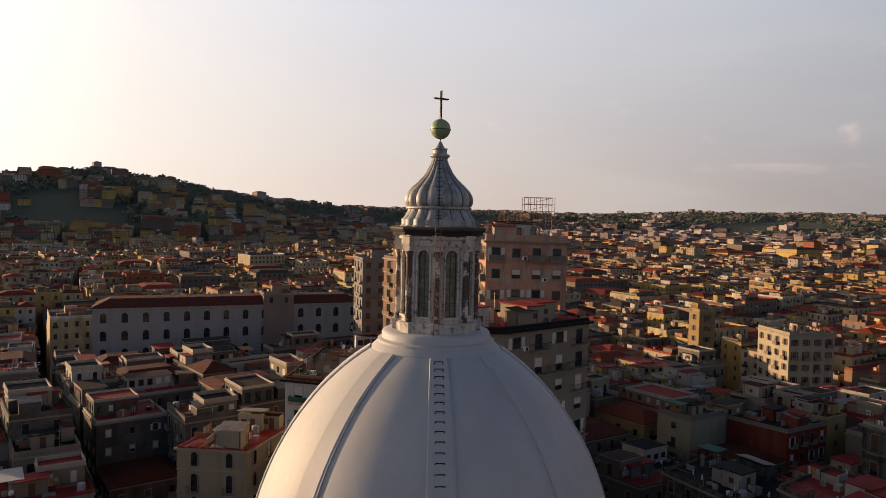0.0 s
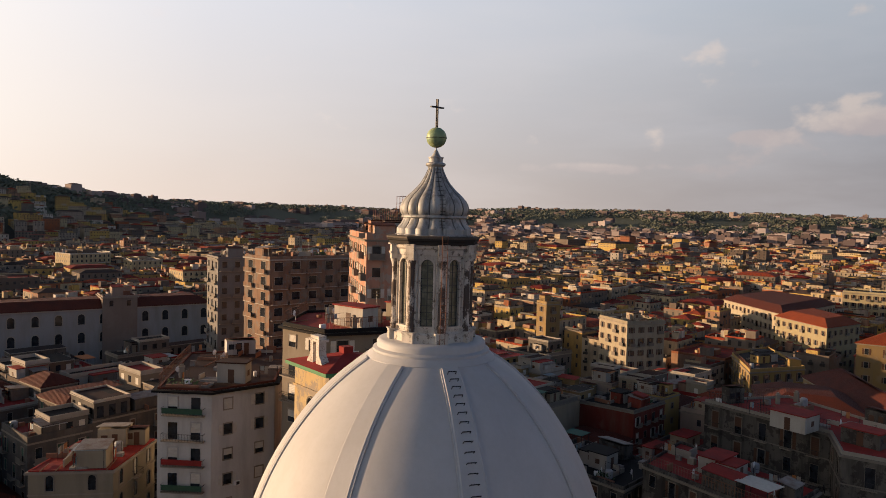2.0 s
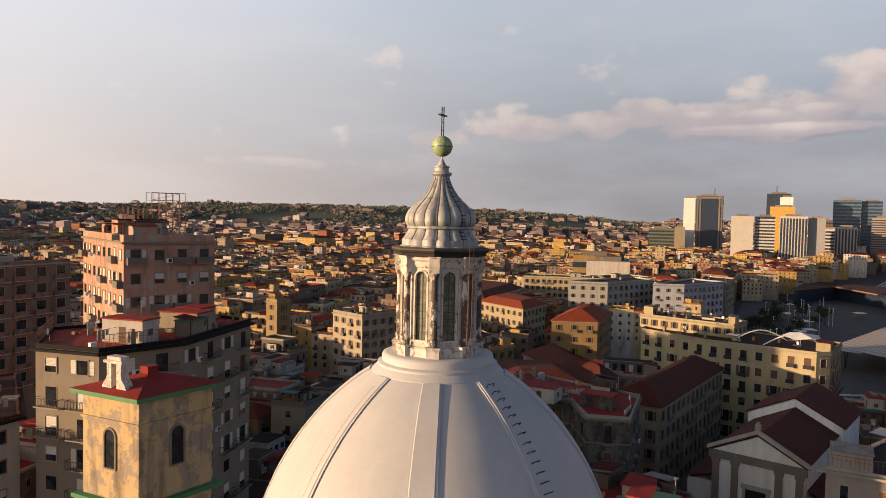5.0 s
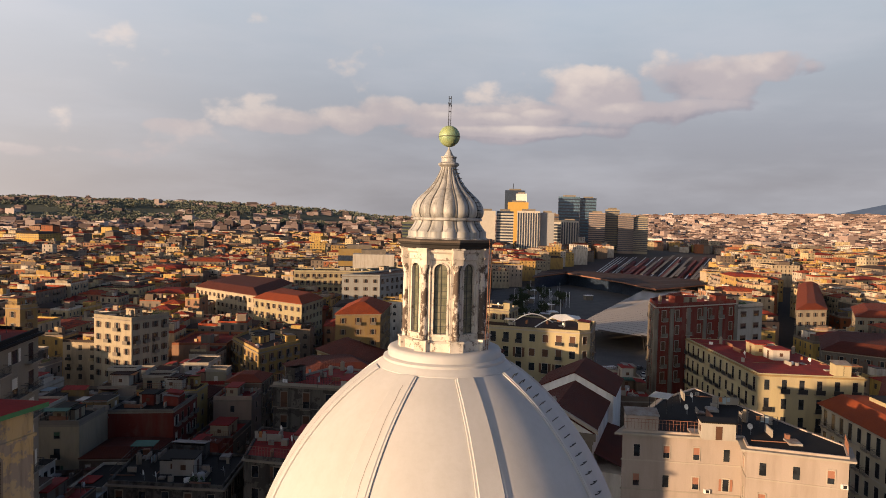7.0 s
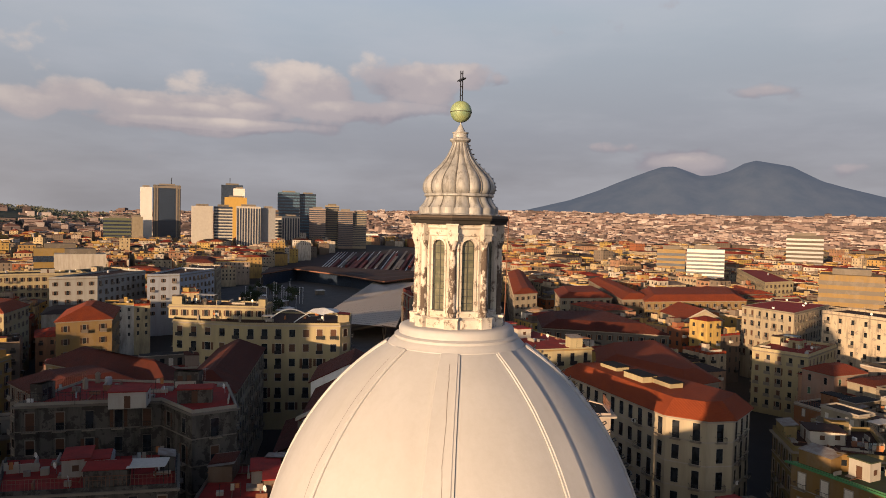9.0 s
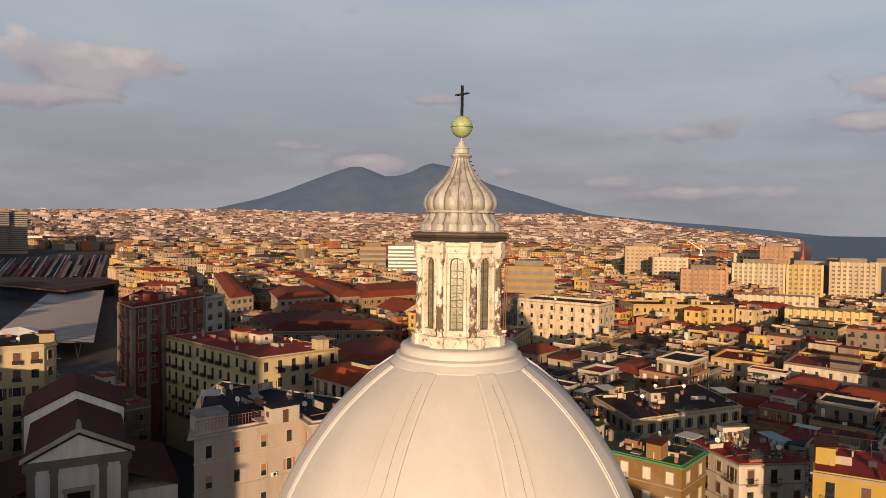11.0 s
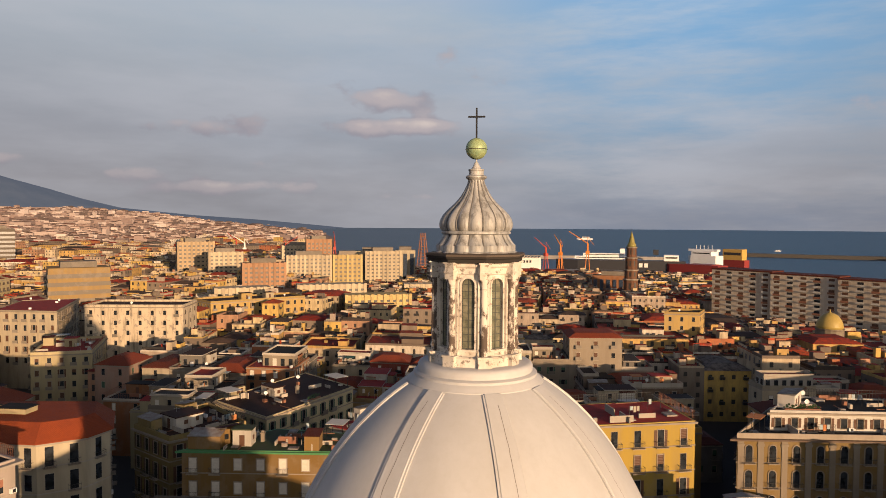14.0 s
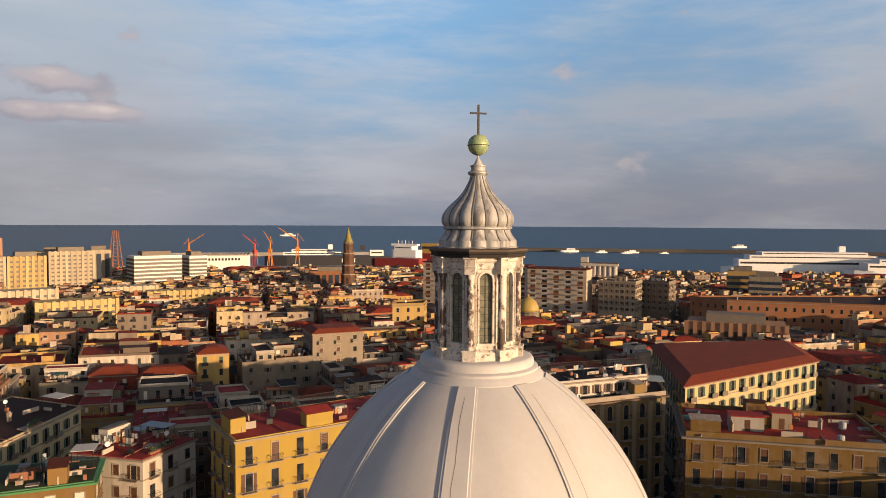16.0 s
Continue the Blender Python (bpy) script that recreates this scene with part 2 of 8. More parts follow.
R_GREEN = roofing("green_felt_terrace", (0.035, 0.055, 0.022), (0.045, 0.05, 0.03))
TRIM = stucco("trim_plaster", (0.262, 0.221, 0.175), 0.5)
TRIM_WHITE = stucco("white_trim", (0.363, 0.323, 0.270), 0.3)
CONCRETE = stucco("grey_concrete", (0.172, 0.151, 0.126), 0.6)
R_RED = roofing("red_membrane_roof", (0.31, 0.030, 0.024), (0.19, 0.026, 0.022))
R_GREY = roofing("grey_terrace", (0.039, 0.032, 0.029), (0.023, 0.019, 0.019))
R_DARK = roofing("dark_bitumen_roof", (0.012, 0.010, 0.010), (0.007, 0.007, 0.007))
R_TERRA = roofing("terracotta_terrace", (0.046, 0.019, 0.012), (0.031, 0.015, 0.011))
R_TILE = tiles("clay_roof_tiles", (0.22, 0.044, 0.018), (0.16, 0.038, 0.02))
R_TILE_DARK = tiles("weathered_roof_tiles", (0.115, 0.026, 0.014), (0.07, 0.020, 0.013))
R_TILE_ORANGE = tiles("orange_roof_tiles", (0.27, 0.055, 0.016), (0.20, 0.042, 0.017))
ROOFS = {"red": R_RED, "grey": R_GREY, "dark": R_DARK, "terra": R_TERRA, "tile": R_TILE, "tiledark": R_TILE_DARK, "orange": R_TILE_ORANGE, "green": R_GREEN}
GREEN_TRIM = plain("green_painted_metal", (0.06, 0.20, 0.08), 0.6)


def glass(name, c=(0.02, 0.025, 0.03), rough=0.12):
    n = Nodes(name)
    a = n.noise(0.9, 2)
    return n.done(n.mix(n.ramp(a, [(0.4, 0.0), (0.6, 1.0)]), c, shade(c, 2.2)), rough, 0, None, 0, 0.5)


GLASS = glass("window_glass", (0.012, 0.014, 0.017), 0.14)
SHUTTER = plain("brown_shutter", (0.085, 0.04, 0.022), 0.6)
SHUTTER_G = plain("green_shutter", (0.03, 0.075, 0.045), 0.6)
SHUTTER_W = plain("pale_roller_shutter", (0.52, 0.48, 0.41), 0.6)
IRON = plain("dark_iron", (0.03, 0.03, 0.032), 0.5, 0.6)
STEEL = plain("galvanised_steel", (0.42, 0.42, 0.42), 0.45, 0.7)
WHITE_METAL = plain("white_painted_metal", (0.72, 0.71, 0.69), 0.45)
RUST = plain("rusty_steel", (0.22, 0.10, 0.06), 0.8)
AWNING = plain("faded_awning_cloth", (0.30, 0.36, 0.38), 0.9)
PAVING = roofing("basalt_paving", (0.11, 0.105, 0.10), (0.075, 0.07, 0.07), 0.12)


# ---- mesh building ----
class MB:
    """Collects vertices and faces of one mesh."""

    def __init__(self):
        self.v, self.f, self.m = [], [], []

    def face(self, pts, m=0):
        i = len(self.v)
        self.v += [tuple(p) for p in pts]
        self.f.append(tuple(range(i, i + len(pts))))
        self.m.append(m)
        return self

    def box(self, x0, y0, z0, x1, y1, z1, m=0, mat=None):
        i = len(self.v)
        p = [(x0, y0, z0), (x1, y0, z0), (x1, y1, z0), (x0, y1, z0), (x0, y0, z1), (x1, y0, z1), (x1, y1, z1), (x0, y1, z1)]
        self.v += [tuple(mat @ Vector(q)) for q in p] if mat else p
        for q in ((0, 3, 2, 1), (4, 5, 6, 7), (0, 1, 5, 4), (1, 2, 6, 5), (2, 3, 7, 6), (3, 0, 4, 7)):
            self.f.append(tuple(i + k for k in q))
            self.m.append(m)
        return self

    def prism(self, poly, z0, z1, m=0, mtop=None, bottom=False):
        i, n = len(self.v), len(poly)
        self.v += [(x, y, z0) for x, y in poly] + [(x, y, z1) for x, y in poly]
        for k in range(n):
            self.f.append((i + k, i + (k + 1) % n, i + n + (k + 1) % n, i + n + k))
            self.m.append(m)
        self.f.append(tuple(range(i + n, i + 2 * n)))
        self.m.append(m if mtop is None else mtop)
        if bottom:
            self.f.append(tuple(range(i + n - 1, i - 1, -1)))
            self.m.append(m)
        return self

    def ring(self, outer, inner, z0, z1, m=0):
        """A band between two loops of equal count."""
        n, i = len(outer), len(self.v)
        for loop, z in ((outer, z0), (outer, z1), (inner, z1), (inner, z0)):
            self.v += [(x, y, z) for x, y in loop]
        for a in range(4):
            b = (a + 1) % 4
            for k in range(n):
                q = (k + 1) % n
                self.f.append((i + a * n + k, i + a * n + q, i + b * n + q, i + b * n + k))
                self.m.append(m)
        return self

    def lathe(self, prof, seg, m=0, turn=0.0, at=(0, 0), lobes=0, depth=0.0, capped=True):
        i = len(self.v)
        for r, z in prof:
            for k in range(seg):
                a = 2 * math.pi * k / seg + turn
                rr = r * (1 - depth * (1 - abs(math.sin(lobes * (a - turn) / 2)))) if lobes else r
                self.v.append((at[0] + rr * math.cos(a), at[1] + rr * math.sin(a), z))
        for j in range(len(prof) - 1):
            for k in range(seg):
                q = (k + 1) % seg
                self.f.append((i + j * seg + k, i + j * seg + q, i + (j + 1) * seg + q, i + (j + 1) * seg + k))
                self.m.append(m)
        if capped:
            e = i + (len(prof) - 1) * seg
            self.f.append(tuple(range(i + seg - 1, i - 1, -1)))
            self.f.append(tuple(range(e, e + seg)))
            self.m += [m, m]
        return self

    def tube(self, a, b, r, m=0, seg=6):
        a, b = Vector(a), Vector(b)
        q = (b - a).to_track_quat("Z", "Y").to_matrix()
        i = len(self.v)
        for p in (a, b):
            for k in range(seg):
                t = 2 * math.pi * k / seg
                self.v.append(tuple(p + q @ Vector((r * math.cos(t), r * math.sin(t), 0))))
        for k in range(seg):
            n = (k + 1) % seg
            self.f.append((i + k, i + n, i + seg + n, i + seg + k))
            self.m.append(m)
        self.f += [tuple(range(i + seg - 1, i - 1, -1)), tuple(range(i + seg, i + 2 * seg))]
        self.m += [m, m]
        return self

    def mesh(self, name, mats, smooth=False):
        me = bpy.data.meshes.new(name)
        me.from_pydata(self.v, [], self.f)
        for x in mats if isinstance(mats, (list, tuple)) else [mats]:
            me.materials.append(x)
        me.polygons.foreach_set("material_index", self.m)
        if smooth:
            me.polygons.foreach_set("use_smooth", [True] * len(self.f))
        me.update()
        return me


def part(name, mb, mats, parent, label="", smooth=False):
    ob = new(name, mb.mesh(name, mats, smooth) if isinstance(mb, MB) else mb)
    ob.parent = parent
    if parent is not None:
        ob.matrix_parent_inverse = Matrix.Identity(4)
    if label:
        tagged(ob, label)
    return ob


def thing(name, mb, mats, label, category, group="", kind="", smooth=False, m=None):
    ob = new(name, mb.mesh(name, mats, smooth) if mb else None)
    if m is not None:
        ob.matrix_basis = m
    return tagged(ob, label, category, group, kind)


def smooth_angle(me, deg=35):
    me.polygons.foreach_set("use_smooth", [True] * len(me.polygons))
    me.set_sharp_from_angle(angle=radians(deg))
    return me


def area2(p):
    return sum(p[i][0] * p[(i + 1) % len(p)][1] - p[(i + 1) % len(p)][0] * p[i][1] for i in range(len(p)))


def ccw(p):
    return list(p) if area2(p) > 0 else list(p)[::-1]


def offset(poly, d):
    """The loop moved outwards by d (inwards where d is negative)."""
    out, n = [], len(poly)
    for i in range(n):
        p0, p1, p2 = Vector(poly[i - 1]), Vector(poly[i]), Vector(poly[(i + 1) % n])
        a, b = (p1 - p0).normalized(), (p2 - p1).normalized()
        na, nb = Vector((a.y, -a.x)), Vector((b.y, -b.x))
        k = na + nb
        out.append(tuple(p1 + k * d / max(0.35, k.dot(na))))
    return out


def inside(x, y, poly):
    hit = False
    for i in range(len(poly)):
        (x0, y0), (x1, y1) = poly[i - 1], poly[i]
        if (y0 > y) != (y1 > y) and x < (x1 - x0) * (y - y0) / (y1 - y0) + x0:
            hit = not hit
    return hit


def quad3(a, b, c):
    return [a, b, c, (a[0] + c[0] - b[0], a[1] + c[1] - b[1])]


# ---- ground, hills, sea ----
RIDGE = [(-180, 60, 2000), (-125, 0, 2000), (-62, 0, 3500), (-57, 0, 3800), (-52, 8, 4300), (-47, 45, 4500), (-43, 88, 4500), (-38, 118, 4500), (-9, 120, 4500), (15, 70, 3800), (25, 58, 3000), (32, 84, 2800), (45, 95, 2770), (56, 92, 2770),
         (68, 77, 2770), (80, 78, 2400), (87, 80, 2170), (92, 88, 1800), (96, 100, 1670), (100, 122, 1670), (105, 137, 1670), (111, 121, 1670), (125, 110, 1700), (180, 60, 2000)]


def ridge(a):
    for (a0, h0, r0), (a1, h1, r1) in zip(RIDGE, RIDGE[1:]):
        if a0 <= a <= a1:
            s = (a - a0) / (a1 - a0)
            return h0 + (h1 - h0) * s, r0 + (r1 - r0) * s
    return 60, 2000


def smooth(t):
    t = max(0.0, min(1.0, t))
    return t * t * (3 - 2 * t)


def coast(x, y):
    """Metres inland from the waterfront."""
    return min((x * 0.707 + y * 0.707 + 640) if x > 130 else 1e9, max(y + (770 - 0.16 * x if x > 0 else max(695, 770 + 0.3 * x)), x * 0.829 + y * 0.559))


def height(x, y):
    r, a = math.hypot(x, y), math.degrees(math.atan2(y, x))
    if r < 250:
        return 0.0
    h, rr = ridge(a)
    z = h * smooth((r - 0.5 * rr) / (0.5 * rr))
    z += 6 * noise.noise((x / 260, y / 260, 0)) * smooth((r - 700) / 900) * (1 if h > 20 else 0)
    c = coast(x, y)
    if c < 60:
        z = min(z, -9 + 9 * max(0, min(1, (c + 15) / 20)) - 0.5)
    return z


mb = MB()
RAD = [0, 60, 150, 250, 350, 470, 560, 640, 700, 740, 770, 800, 830, 860, 900, 960, 1040, 1150, 1280, 1400, 1520, 1640, 1760, 1900, 2050, 2200, 2400, 2650, 2900, 3200, 3600, 4000, 4400, 4700, 4900]
SEG = 240
for r in RAD:
    for k in range(SEG):
        a = 2 * math.pi * k / SEG
        x, y = r * math.cos(a), r * math.sin(a)
        mb.v.append((x, y, height(x, y)))
for j in range(len(RAD) - 1):
    for k in range(SEG):
        q = (k + 1) % SEG
        mb.f.append((j * SEG + k, (j + 1) * SEG + k, (j + 1) * SEG + q, j * SEG + q))
        mb.m.append(0)
n = Nodes("city_ground")
sepz = n.t.nodes.new("ShaderNodeSeparateXYZ")
n.t.links.new(n.place, sepz.inputs[0])
woods = n.ramp(n.noise(0.006, 5, 0.6), [(0.40, 0.0), (0.52, 1.0)])
dust = n.mix(n.noise(0.05, 4, 0.6), (0.042, 0.039, 0.036), (0.075, 0.067, 0.058))
scrub = n.mix(n.noise(0.08, 5, 0.65), (0.065, 0.08, 0.052), (0.11, 0.11, 0.08))
hill = n.ramp(n.t.nodes.new("ShaderNodeMapRange").outputs[0], [(0.0, 0.0), (1.0, 1.0)])
mr = [x for x in n.t.nodes if x.bl_idname == "ShaderNodeMapRange"][0]
mr.inputs[1].default_value, mr.inputs[2].default_value = 12.0, 45.0
n.t.links.new(sepz.outputs[2], mr.inputs[0])
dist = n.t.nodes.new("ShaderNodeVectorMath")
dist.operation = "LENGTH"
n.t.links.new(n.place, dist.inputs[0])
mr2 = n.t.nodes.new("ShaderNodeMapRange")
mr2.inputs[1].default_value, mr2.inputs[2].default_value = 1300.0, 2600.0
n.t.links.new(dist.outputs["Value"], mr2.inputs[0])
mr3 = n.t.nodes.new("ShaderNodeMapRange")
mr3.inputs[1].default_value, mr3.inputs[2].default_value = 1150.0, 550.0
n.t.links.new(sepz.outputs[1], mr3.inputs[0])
# the plain grows paler with distance: haze put into the ground colour
hazed_plain = n.mix(n.noise(0.03, 4, 0.7), (0.16, 0.12, 0.105), (0.34, 0.26, 0.22))
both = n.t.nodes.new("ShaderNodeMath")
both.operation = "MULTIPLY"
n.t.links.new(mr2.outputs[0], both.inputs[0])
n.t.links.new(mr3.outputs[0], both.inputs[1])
GROUND = n.done(n.mix(both.outputs[0], n.mix(hill, dust, scrub), hazed_plain), 0.9, 0, n.noise(0.2, 4), 0.3, 0.1)
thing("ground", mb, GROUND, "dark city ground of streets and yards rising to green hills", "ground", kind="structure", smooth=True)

# the gulf: one sheet of water, lifted at its far rim to the horizon's height
n = Nodes("sea_water")
SEA_MAT = n.done(n.mix(n.noise(0.004, 4, 0.6, (1, 3, 1)), (0.004, 0.026, 0.054), (0.010, 0.040, 0.074)), 0.42, 0, n.noise(0.35, 5, 0.6), 0.5, 0.5)
mb = MB()
SR = [500, 700, 900, 1200, 1600, 2100, 2700, 3300, 3900, 4400, 4850]
SEA_MAT.node_tree.nodes["Principled BSDF"].inputs["IOR"].default_value = 1.33
A0, A1, NA = -170, -52, 100
for r in SR:
    for k in range(NA + 1):
        a = radians(A0 + (A1 - A0) * k / NA)
        mb.v.append((r * math.cos(a), r * math.sin(a), -5 + 20.0 * max(0, (r - 2600) / 2250) ** 1.3))
for j in range(len(SR) - 1):
    for k in range(NA):
        i = j * (NA + 1) + k
        mb.f.append((i, i + NA + 1, i + NA + 2, i + 1))
        mb.m.append(0)
thing("sea", mb, SEA_MAT, "calm dark blue gulf reaching the horizon", "sea", kind="structure", smooth=True)

# the double-peaked volcano, far behind the plain
SIL = [(-70, 0), (-58, 8), (-54, 40), (-50, 70), (-45.4, 95), (-40.3, 138), (-37.8, 190), (-35.6, 248), (-33.2, 305), (-31.6, 348), (-30.6, 395), (-29.6, 440), (-28.4, 460), (-27.2, 480), (-26.4, 462), (-25.4, 415), (-24.3, 388), (-23.3, 384), (-22.4, 415), (-21.4, 447), (-20.5, 444), (-19.4, 412), (-17.5, 350), (-15.5, 278), (-13.4, 216), (-9.9, 143), (-4, 95), (4, 68), (12, 58)]


def sil(a):
    for (a0, h0), (a1, h1) in zip(SIL, SIL[1:]):
        if a0 <= a <= a1:
            return h0 + (h1 - h0) * (a - a0) / (a1 - a0)
    return 40


mb = MB()
NV, NRV = 260, 14
for j in range(NRV):
    r = 3700 + 1150 * j / (NRV - 1)
    for k in range(NV):
        a = -58 + 70 * k / (NV - 1)
        s = j / (NRV - 1)
        h = sil(a) * smooth(s) * (1 + 0.05 * noise.noise((a * 0.9, s * 3, 3)) * (1 - s)) - 40 * (1 - s)
        mb.v.append((r * math.cos(radians(a)), r * math.sin(radians(a)), h))
for j in range(NRV - 1):
    for k in range(NV - 1):
        i = j * NV + k
        mb.f.append((i, i + NV, i + NV + 1, i + 1))
        mb.m.append(0)
n = Nodes("hazed_volcano_slopes")
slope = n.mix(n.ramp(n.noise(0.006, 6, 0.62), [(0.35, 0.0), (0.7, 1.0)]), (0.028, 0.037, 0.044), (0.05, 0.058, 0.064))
# blue-grey distance haze added as a faint glow of the slopes
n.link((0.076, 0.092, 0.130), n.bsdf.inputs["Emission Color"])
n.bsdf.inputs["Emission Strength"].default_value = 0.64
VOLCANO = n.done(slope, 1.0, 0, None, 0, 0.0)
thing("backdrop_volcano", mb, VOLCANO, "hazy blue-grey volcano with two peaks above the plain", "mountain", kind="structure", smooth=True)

# ---- the dome ----
RIB0 = 260.8            # bearing of the rib that carries the rungs
LANTERN = 258.8         # bearing of a corner of the lantern
n = Nodes("dome_paint")
st = n.noise(0.45, 5, 0.62, (1, 1, 0.35))
fine = n.noise(3.5, 4, 0.65)
col = n.mix(n.ramp(st, [(0.40, 0.0), (0.75, 0.45)]), (0.425, 0.425, 0.43), (0.30, 0.29, 0.277))
col = n.mix(n.ramp(fine, [(0.45, 0.0), (0.85, 0.3)]), col, (0.325, 0.318, 0.305))
DOME = n.done(col, 0.62, 0, fine, 0.012, 0.3)
n = Nodes("weathered_marble_plaster")
st = n.noise(1.3, 6, 0.68, (1, 1, 0.45))
sp = n.noise(4.0, 5, 0.7)
col = n.mix(n.ramp(st, [(0.36, 0.0), (0.60, 0.55)]), (0.60, 0.555, 0.49), (0.30, 0.26, 0.215))
col = n.mix(n.ramp(sp, [(0.54, 0.0), (0.63, 0.85)]), col, (0.13, 0.10, 0.08))
PEEL = n.done(col, 0.8, 0, sp, 0.03, 0.2)
n = Nodes("flaking_column_plaster")
st = n.noise(2.2, 6, 0.7, (1, 1, 0.6))
col = n.mix(n.ramp(st, [(0.42, 0.0), (0.50, 0.95)]), (0.56, 0.51, 0.45), (0.07, 0.05, 0.04))
COLUMN = n.done(col, 0.85, 0, st, 0.05, 0.2)
n = Nodes("lead_sheet")
st = n.noise(1.6, 5, 0.65, (1, 1, 0.3))
run = n.noise(3.2, 6, 0.7, (1, 1, 0.12))
col = n.mix(n.ramp(st, [(0.35, 0.0), (0.7, 1.0)]), (0.40, 0.395, 0.38), (0.23, 0.235, 0.235))
col = n.mix(n.ramp(run, [(0.48, 0.0), (0.62, 0.62)]), col, (0.07, 0.062, 0.055))
LEAD = n.done(col, 0.55, 0.08, n.noise(7, 3), 0.01, 0.4)
n = Nodes("patinated_copper")
col = n.mix(n.ramp(n.noise(2.2, 5, 0.6), [(0.35, 0.0), (0.7, 1.0)]), (0.30, 0.36, 0.17), (0.17, 0.27, 0.17))
COPPER = n.done(col, 0.48, 0.1, n.noise(9, 3), 0.004, 0.4)
SEAM = plain("dark_sealant", (0.18, 0.16, 0.145), 0.8)

PROFILE = [(2.55, 54.55), (3.0, 54.28), (3.6, 53.86), (4.25, 53.32), (5.0, 52.58), (5.7, 51.72), (6.25, 50.92), (6.75, 50.05), (7.15, 49.2), (7.5, 48.3), (7.85, 47.2), (8.15, 46.0), (8.45, 44.5), (8.7, 42.8), (8.85, 41.0), (8.95, 39.0), (9.0, 37.5)]


def along(s):
    """Point of the dome's profile at s from 0 (top) to 1 (foot), with its outward normal."""
    x = s * (len(PROFILE) - 1)
    i = min(int(x), len(PROFILE) - 2)
    p, q = Vector(PROFILE[i]), Vector(PROFILE[i + 1])
    a = Vector(PROFILE[max(i - 1, 0)])
    b = Vector(PROFILE[min(i + 2, len(PROFILE) - 1)])
    u = x - i
    t0, t1 = (q - a) * 0.5, (b - p) * 0.5
    v = (2 * u**3 - 3 * u**2 + 1) * p + (u**3 - 2 * u**2 + u) * t0 + (-2 * u**3 + 3 * u**2) * q + (u**3 - u**2) * t1
    d = ((6 * u**2 - 6 * u) * p + (3 * u**2 - 4 * u + 1) * t0 + (-6 * u**2 + 6 * u) * q + (3 * u**2 - 2 * u) * t1).normalized()
    return v, Vector((-d.y, d.x)) if -d.y > 0 else Vector((d.y, -d.x))


dome = thing("church_dome", None, None, "large white painted church dome with eight raised ribs and iron rungs", "dome")
NS = 72
mb = MB().lathe([tuple(along(s / NS)[0]) for s in range(NS, -1, -1)], 160, capped=False)
part("dome_shell", mb, DOME, dome, smooth=True)


def rib(a, name, w0, w1, lift, parent, sides=(0, 0)):
    """A raised band that runs down the dome at the bearing a, with a sunk rim on each side."""
    mb = MB()
    ca, sa = math.cos(radians(a)), math.sin(radians(a))
    cut = [(-1.0, -0.02), (-1.0, lift * 0.55), (-0.86, lift * 0.62), (-0.80, lift), (0.80, lift), (0.86, lift * 0.62), (1.0, lift * 0.55), (1.0, -0.02)]
    for k in range(NS + 1):
        p, nn = along(0.05 + 0.95 * k / NS)
        w = w0 + (w1 - w0) * (k / NS) ** 0.8
        for cx, cy in cut:
            r, z = p.x + nn.x * cy, p.y + nn.y * cy
            mb.v.append((r * ca - cx * w * sa, r * sa + cx * w * ca, z))
    c = len(cut)
    for k in range(NS):
        for j in range(c - 1):
            i = k * c + j
            mb.f.append((i, i + 1, i + c + 1, i + c))
            mb.m.append(0)
    mb.f.append(tuple(range(c - 1, -1, -1)))
    mb.m.append(0)
    ob = part(name, mb, DOME, parent)
    smooth_angle(ob.data, 30)
    return ob


for k in range(8):
    rib(RIB0 + 45 * k, "rib", 0.40, 0.80, 0.08, dome)
# fine open cracks that run down some ribs and fields
for k, (a, wob) in enumerate([(RIB0 - 45 * 2 + 1.4, 0.6), (RIB0 - 45 * 3 + 1.2, 0.5), (RIB0 - 45 * 4 - 1.0, 0.7), (RIB0 - 45 * 1 + 3, 0.4), (RIB0 - 45 * 5 + 1.5, 0.5)] ):
    mb = MB()
    for s in range(10, 96):
        p, nn = along(s / 100)
        q = radians(a + wob * noise.noise((s * 0.13, k * 7.1, 0)) + 0.25 * noise.noise((s * 0.6, k * 3.3, 5)))
        lift = 0.086 if abs(((a - RIB0 + 22.5) % 45) - 22.5) < 2.5 else 0.006
        for e in (-1, 1):
            r = p.x + nn.x * lift
            mb.v.append((r * math.cos(q) - e * 0.010 * math.sin(q), r * math.sin(q) + e * 0.010 * math.cos(q), p.y + nn.y * lift))
    for s in range(85):
        mb.f.append((2 * s, 2 * s + 1, 2 * s + 3, 2 * s + 2))
        mb.m.append(0)
    part("sealed_crack", mb, SEAM, dome, "dark hairline crack in the paint")
# rungs of bent iron down one rib
ca, sa = math.cos(radians(RIB0)), math.sin(radians(RIB0))
RUNG = MB()
for e in (-1, 1):
    RUNG.tube((e * 0.17, 0, 0), (e * 0.17, -0.17, 0), 0.019)
RUNG.tube((-0.17, -0.17, 0), (0.17, -0.17, 0), 0.021)
rung_mesh = RUNG.mesh("rung", IRON)
length, last = 0.0, along(0.05)[0]
for k in range(1, 400):
    p, nn = along(0.06 + 0.9 * k / 400)
    length += (p - last).length
    last = p
    if length > 0.365:
        length = 0.0
        ob = part("rung", rung_mesh, None, dome)
        side = Vector((-sa, ca, 0))
        out = Vector((nn.x * ca, nn.x * sa, nn.y))
        base_p = Vector((p.x * ca, p.x * sa, p.y)) + out * 0.065
        ob.matrix_basis = Matrix.Translation(base_p) @ Matrix((side, -out, side.cross(-out))).transposed().to_4x4()
